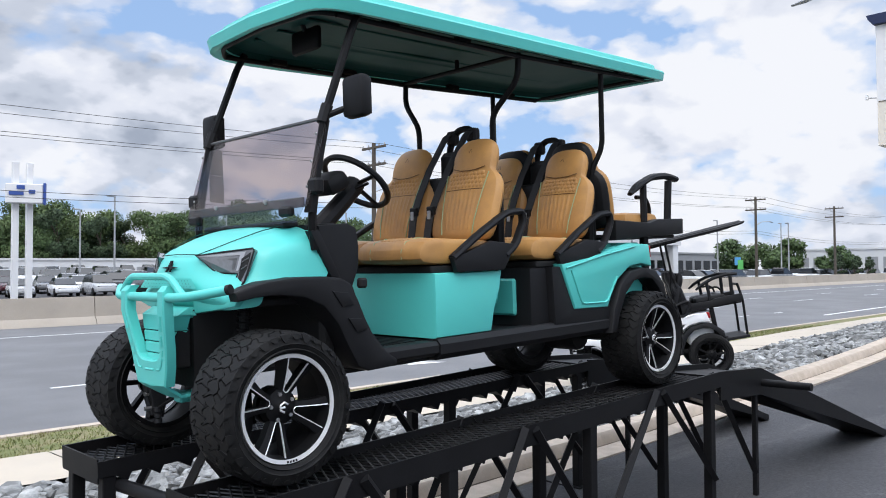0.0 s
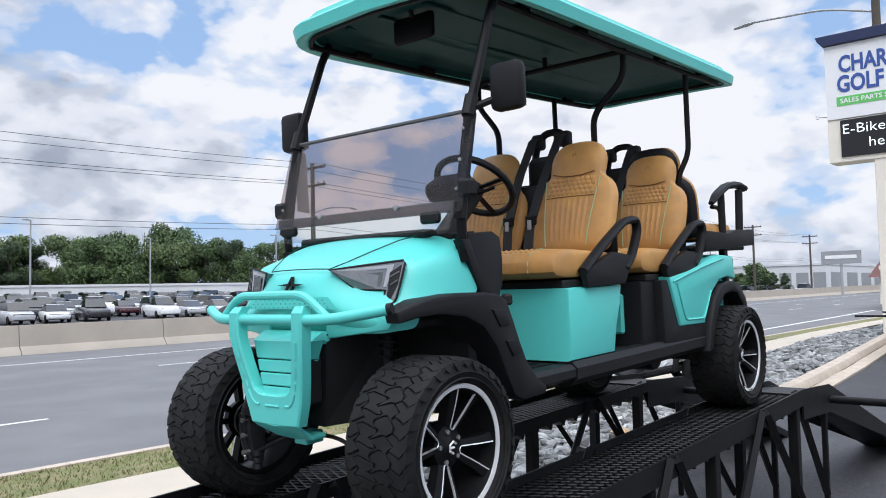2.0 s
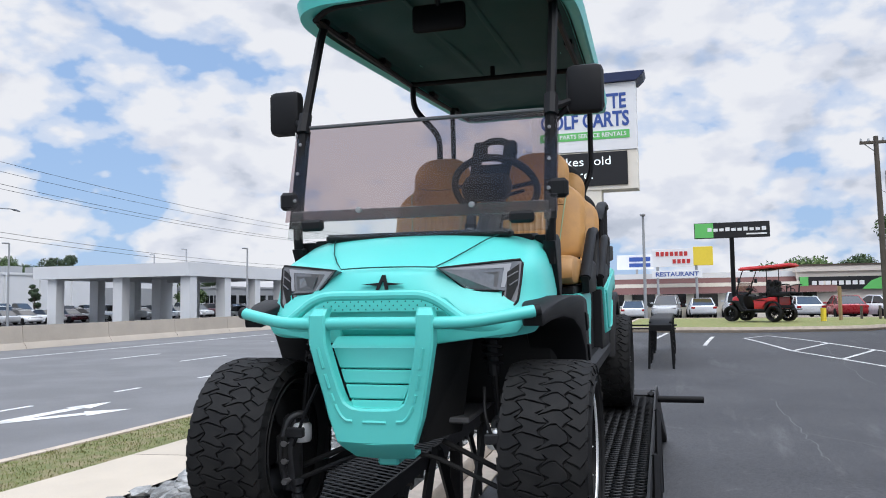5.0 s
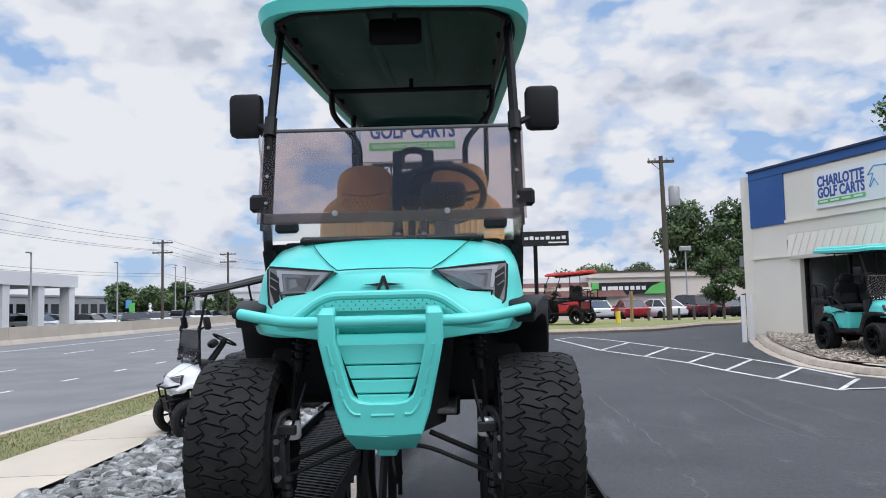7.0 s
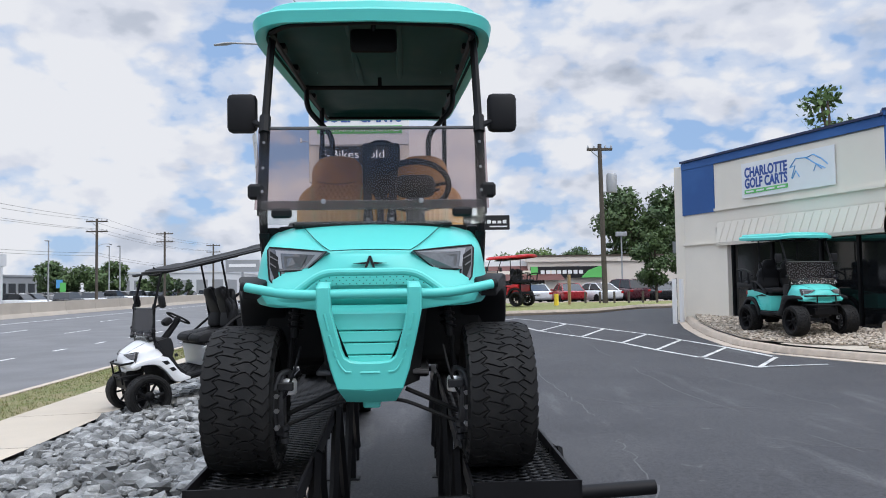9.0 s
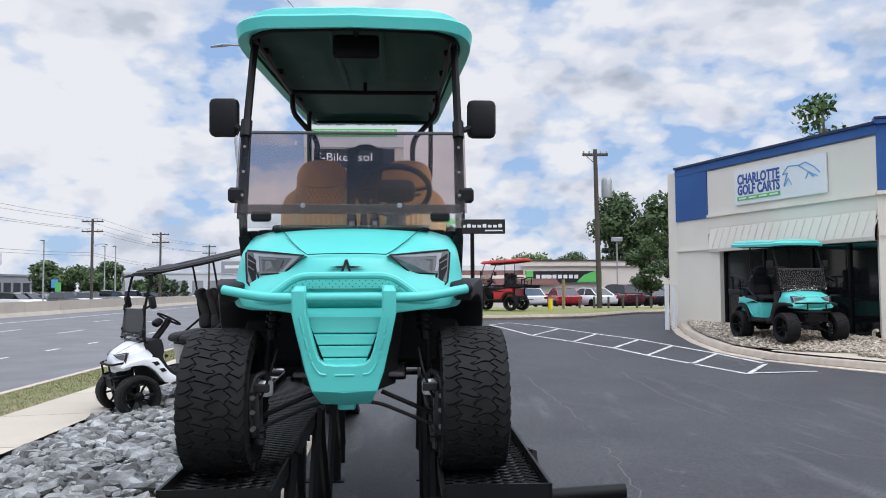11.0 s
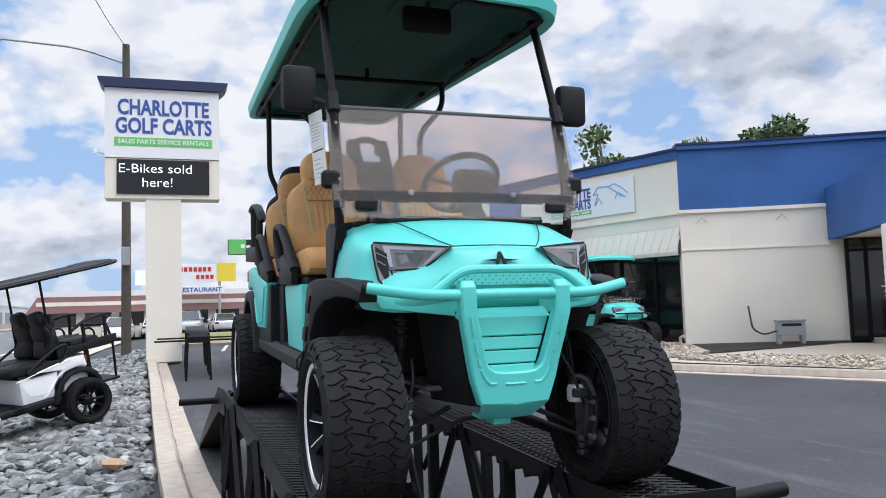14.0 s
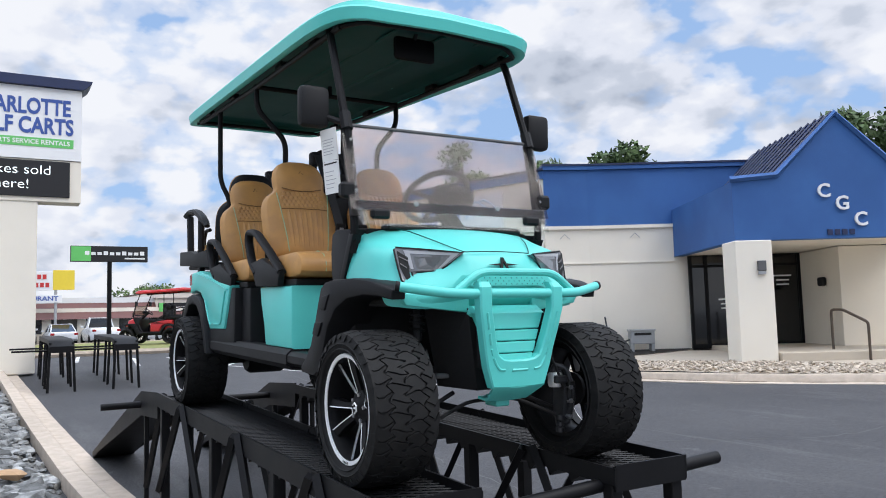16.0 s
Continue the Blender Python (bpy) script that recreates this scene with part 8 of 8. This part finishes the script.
unit = thing("utility_box", m_d @ pose(1.05, 0.45, 0.62), "grey metal utility box at the foot of the wall", "box")
part("case", boxes((-0.28, -0.15, 0.10), (0.28, 0.15, 0.40), 0.01), GALV, unit)
part("lid", boxes((-0.30, -0.17, 0.40), (0.30, 0.17, 0.44), 0.006), GALV, unit)
part("slot", boxes((-0.2, 0.151, 0.30), (0.2, 0.156, 0.36)), DARK, unit, smooth=0)
for x in (-0.24, 0.24):
    part("foot", boxes((x - 0.04, -0.12, -0.12), (x + 0.04, 0.12, 0.10), 0.005), GALV, unit)
part("conduit", tube(B(), fillet([(-0.28, 0, 0.2), (-0.55, 0.0, 0.12), (-0.75, -0.1, 0.25), (-0.78, -0.3, 0.75)], 0.1), 0.02, 6), WIRE, unit)
hydr = thing("stub_pipe", m_f @ pose(L1 + 0.1, 0.35, 0.55), "short tan pipe stub in the mulch", "pipe")
part("pipe", tube(B(), fillet([(0, 0, 0), (0, 0, 0.18), (0.1, 0, 0.2)], 0.04), 0.035, 8), CONCRETE, hydr)
pb = thing("pier_box", m_g @ pose(0.53, 0.05, 2.36), "small grey and black box fixed on the pier", "box")
part("case", boxes((-0.09, -0.03, -0.08), (0.09, 0.04, 0.14), 0.01), GREYTRIM, pb)
part("plate", boxes((-0.08, -0.02, -0.16), (0.08, 0.03, -0.085), 0.005), GALV, pb)
wl = thing("wall_lamp", m_g @ pose(3.28, -3.0, 2.1, 0, 0, 90), "small black wall lamp in the porch", "lamp")
part("case", boxes((-0.12, -0.06, -0.1), (0.12, 0.08, 0.12), 0.03), BLACK, wl)
hr = thing("handrail", m_g @ pose(2.3, 0.25, 0), "bent dark metal handrail by the porch step", "handrail")
part("rail", tube(B(), fillet([(0.0, -0.9, 0.42), (0.0, -0.9, 1.40), (0.10, -0.6, 1.40), (0.33, 0.0, 1.12), (0.33, 0.0, 0.12)], 0.08), 0.03, 8), BARK, hr)
stp = at_wall(boxes((0.82, -4.5, 0.2), (9.0, 0.1, 0.52), 0.02), m_g)
tagged(part("porch_step", stp, WALK), "concrete porch slab with one step", "step", kind="structure")
for x, y, w in ((1.30, 1.75, 0.22), (2.85, 2.35, 0.24)):
    bar_ = at_wall(boxes((x - w, -4.325, y - 0.02), (x + w, -4.32, y + 0.02)), m_g)
    part("door_text_bar", bar_, SIGNWHITE, house, smooth=0)
    for k in (1, 2):
        part("door_text_bar", at_wall(boxes((x - w * 0.7, -4.325, y - 0.02 - 0.12 * k), (x + w * 0.7, -4.32, y + 0.02 - 0.12 * k)), m_g), SIGNWHITE, house, smooth=0)

# ---- cracks and patches of the lot ----
for pts in ([(12.0, 1.15), (9.2, 1.1), (7.6, 1.05), (6.5, 1.13), (5.2, 1.2), (3.4, 1.5)], [(9.2, 1.1), (8.2, 0.2), (7.9, -1.0), (6.2, -2.4)], [(11.0, -1.4), (8.0, -1.9), (4.0, -1.7)], [(16.0, 1.9), (13.2, 0.4), (11.6, -1.2)], [(20.0, -0.8), (15.0, -0.6), (9.0, -0.5), (5.0, -0.9)], [(7.5, 0.5), (5.8, -0.6), (4.4, -2.6), (4.1, -4.0)]):
    rnd = random.Random(len(pts))
    p = []
    for a, b in zip(pts, pts[1:]):
        for k in range(10):
            t = k / 10
            x, y = a[0] + (b[0] - a[0]) * t + rnd.uniform(-0.04, 0.04), a[1] + (b[1] - a[1]) * t + rnd.uniform(-0.05, 0.05)
            p.append((x, y, gz(x, y) + 0.002))
    tagged(part("asphalt_crack", tube(B(), p, 0.008, 4, 0.2), ASPHALT_PALE), "pale filled crack in the asphalt", "crack", kind="structure")

# ---- loose stones ----
def stone_mesh(seed):
    """A broken slab: the hull of a flat top, a wider waist and a base."""
    bm = B()
    rnd = random.Random(seed)
    wide, thick = rnd.uniform(0.55, 0.9), rnd.uniform(0.20, 0.42)
    for n, z, lo, hi in ((5, 0.5, 0.5, 0.85), (6, 0.05, 0.85, 1.05), (4, -0.5, 0.45, 0.8)):
        turn = rnd.uniform(0, 6.3)
        lean = rnd.uniform(-0.25, 0.25)
        for k in range(n):
            a = turn + 2 * math.pi * (k + rnd.uniform(-0.3, 0.3)) / n
            r = 0.5 * rnd.uniform(lo, hi)
            bm.verts.new((r * math.cos(a), r * math.sin(a) * wide, thick * (z + lean * math.cos(a) + rnd.uniform(-0.05, 0.05))))
    hull = bmesh.ops.convex_hull(bm, input=bm.verts[:])
    loose = [g for g in hull["geom_interior"] + hull["geom_unused"] if isinstance(g, bmesh.types.BMVert)]
    bmesh.ops.delete(bm, geom=list(set(loose)), context="VERTS")
    bmesh.ops.recalc_face_normals(bm, faces=bm.faces)
    me = bpy.data.meshes.new("stone")
    bm.to_mesh(me)
    bm.free()
    me.materials.append(STONE)
    return me


def bank(x, y):
    return gz(x, y) + interp(y, [4.6, 4.9, 5.6, 6.8, 7.6], [0.0, 0.04, 0.08, 0.06, 0.0])


rocks = thing("stone_bank", pose(0, 0, 0), "bank of broken grey riprap stones beside the kerb", "stones", kind="structure")
# bed whose dark colour stands for the shade between the stones
part("stone_base", loft(B(), [[(x, y, bank(x, y) - 0.05) for y in (4.45, 4.9, 5.3, 5.7, 6.1, 6.5, 6.9, 7.3, 7.66)] for x in frange(-10, 27, 1.0)]), STONE_BED_SHADED, rocks)
kinds = [stone_mesh(s) for s in range(20)]
rnd = random.Random(77)
near, heap = [], []
spots = []
x = -3.0
for i in range(13000):
    x = -6 + 31 * rnd.random()
    lo_y = interp(x, [-8, 4, 7, 10, 14.5, 19, 26], [4.16, 4.52, 4.68, 4.81, 4.98, 5.18, 5.3])
    y = lo_y + (7.6 - lo_y) * rnd.random()
    s = rnd.choice((rnd.uniform(0.07, 0.13), rnd.uniform(0.11, 0.20), rnd.uniform(0.15, 0.34)))
    spots.append((x, y, s))
count = 0
verts, faces = [], []
for x, y, s in spots:
    z = bank(x, y) + rnd.uniform(-0.03, 0.055)
    rot = Euler((rnd.gauss(0, 0.17), rnd.gauss(0, 0.17), rnd.uniform(0, 6.3)))
    if 4.5 < x < 8.0 and count < 300 and rnd.random() < 0.6:
        ob = new("stone", rnd.choice(kinds))
        ob.parent = rocks
        ob.matrix_basis = Matrix.LocRotScale((x, y, z), rot, (s, s, s))
        count += 1
    else:
        m = Matrix.LocRotScale((x, y, z), rot, (s, s, s))
        me = rnd.choice(kinds)
        k = len(verts)
        verts += [m @ v.co for v in me.vertices]
        faces += [tuple(k + i for i in p.vertices) for p in me.polygons]
me = bpy.data.meshes.new("stone_heap")
me.from_pydata(verts, [], faces)
me.materials.append(STONE_FAR)
ob = new("stone_heap", me)
ob.parent = rocks
ob["kind"] = "stuff"
tan_stone = new("tan_stone", kinds[3].copy())
tan_stone.data.materials.clear()
tan_stone.data.materials.append(mat("tan_stone", (0.42, 0.27, 0.15), 0.85, var=0.15, bump=0.3))
tan_stone.matrix_world = Matrix.LocRotScale((7.1, 5.0, 0.15), Euler((0.08, 0.06, 0.5)), (0.42, 0.36, 0.24))
tagged(tan_stone, "flat tan brown stone lying on grey stones", "stone")

# river gravel in front of the shop
gravel = thing("river_gravel", pose(0, 0, 0), "tan river gravel in front of the shop", "gravel", kind="stuff")
verts, faces = [], []
rnd = random.Random(31)
for i in range(9000):
    u, v = rnd.random(), rnd.random()
    if i < 6200:
        x = 12.25 + 7.65 * u
        y0 = interp(x, [12.25, 13.2, 14.2, 14.8, 16.6, 18.4, 20.0], [-4.95, -4.22, -3.78, -3.68, -3.78, -4.05, -4.5])
        y1 = interp(x, [12.25, 13.4, 14.3, 20.2], [-5.65, -6.2, -6.45, -4.55])
    else:
        x = 6.4 + 5.6 * u
        y0 = interp(x, [6.4, 8.1, 10.1, 12.0], [-7.05, -5.95, -5.15, -4.75])
        y1 = y0 - interp(x, [6.4, 9.0, 10.5, 12.0], [1.6, 2.0, 1.5, 0.35])
    y = y0 + (y1 - y0) * v
    s = rnd.uniform(0.05, 0.12)
    m = Matrix.LocRotScale((x, y, gz(x, y) + 0.15 + rnd.uniform(-0.01, 0.03)), Euler((rnd.uniform(-0.5, 0.5), rnd.uniform(-0.5, 0.5), rnd.uniform(0, 6.3))), (s, s * 0.85, s * 0.75))
    me = kinds[i % 20]
    k = len(verts)
    verts += [m @ w.co for w in me.vertices]
    faces += [tuple(k + j for j in p.vertices) for p in me.polygons]
me = bpy.data.meshes.new("gravel")
me.from_pydata(verts, [], faces)
me.materials.append(PEBBLE)
ob = new("pebbles", me)
ob.parent = gravel

# fine chevron marks left in the stucco
for wa, wb, x in ((SD, SE, 1.12), (SC, SD, 0.48)):
    ch = tube(B(), [(x - 0.12, 0.022, 3.285), (x, 0.022, 3.40), (x + 0.12, 0.022, 3.285)], 0.007, 4, up=(0, 1, 0))
    part("wall_mark", at_wall(ch, wall_frame(wa, wb)), FARGREY, house)
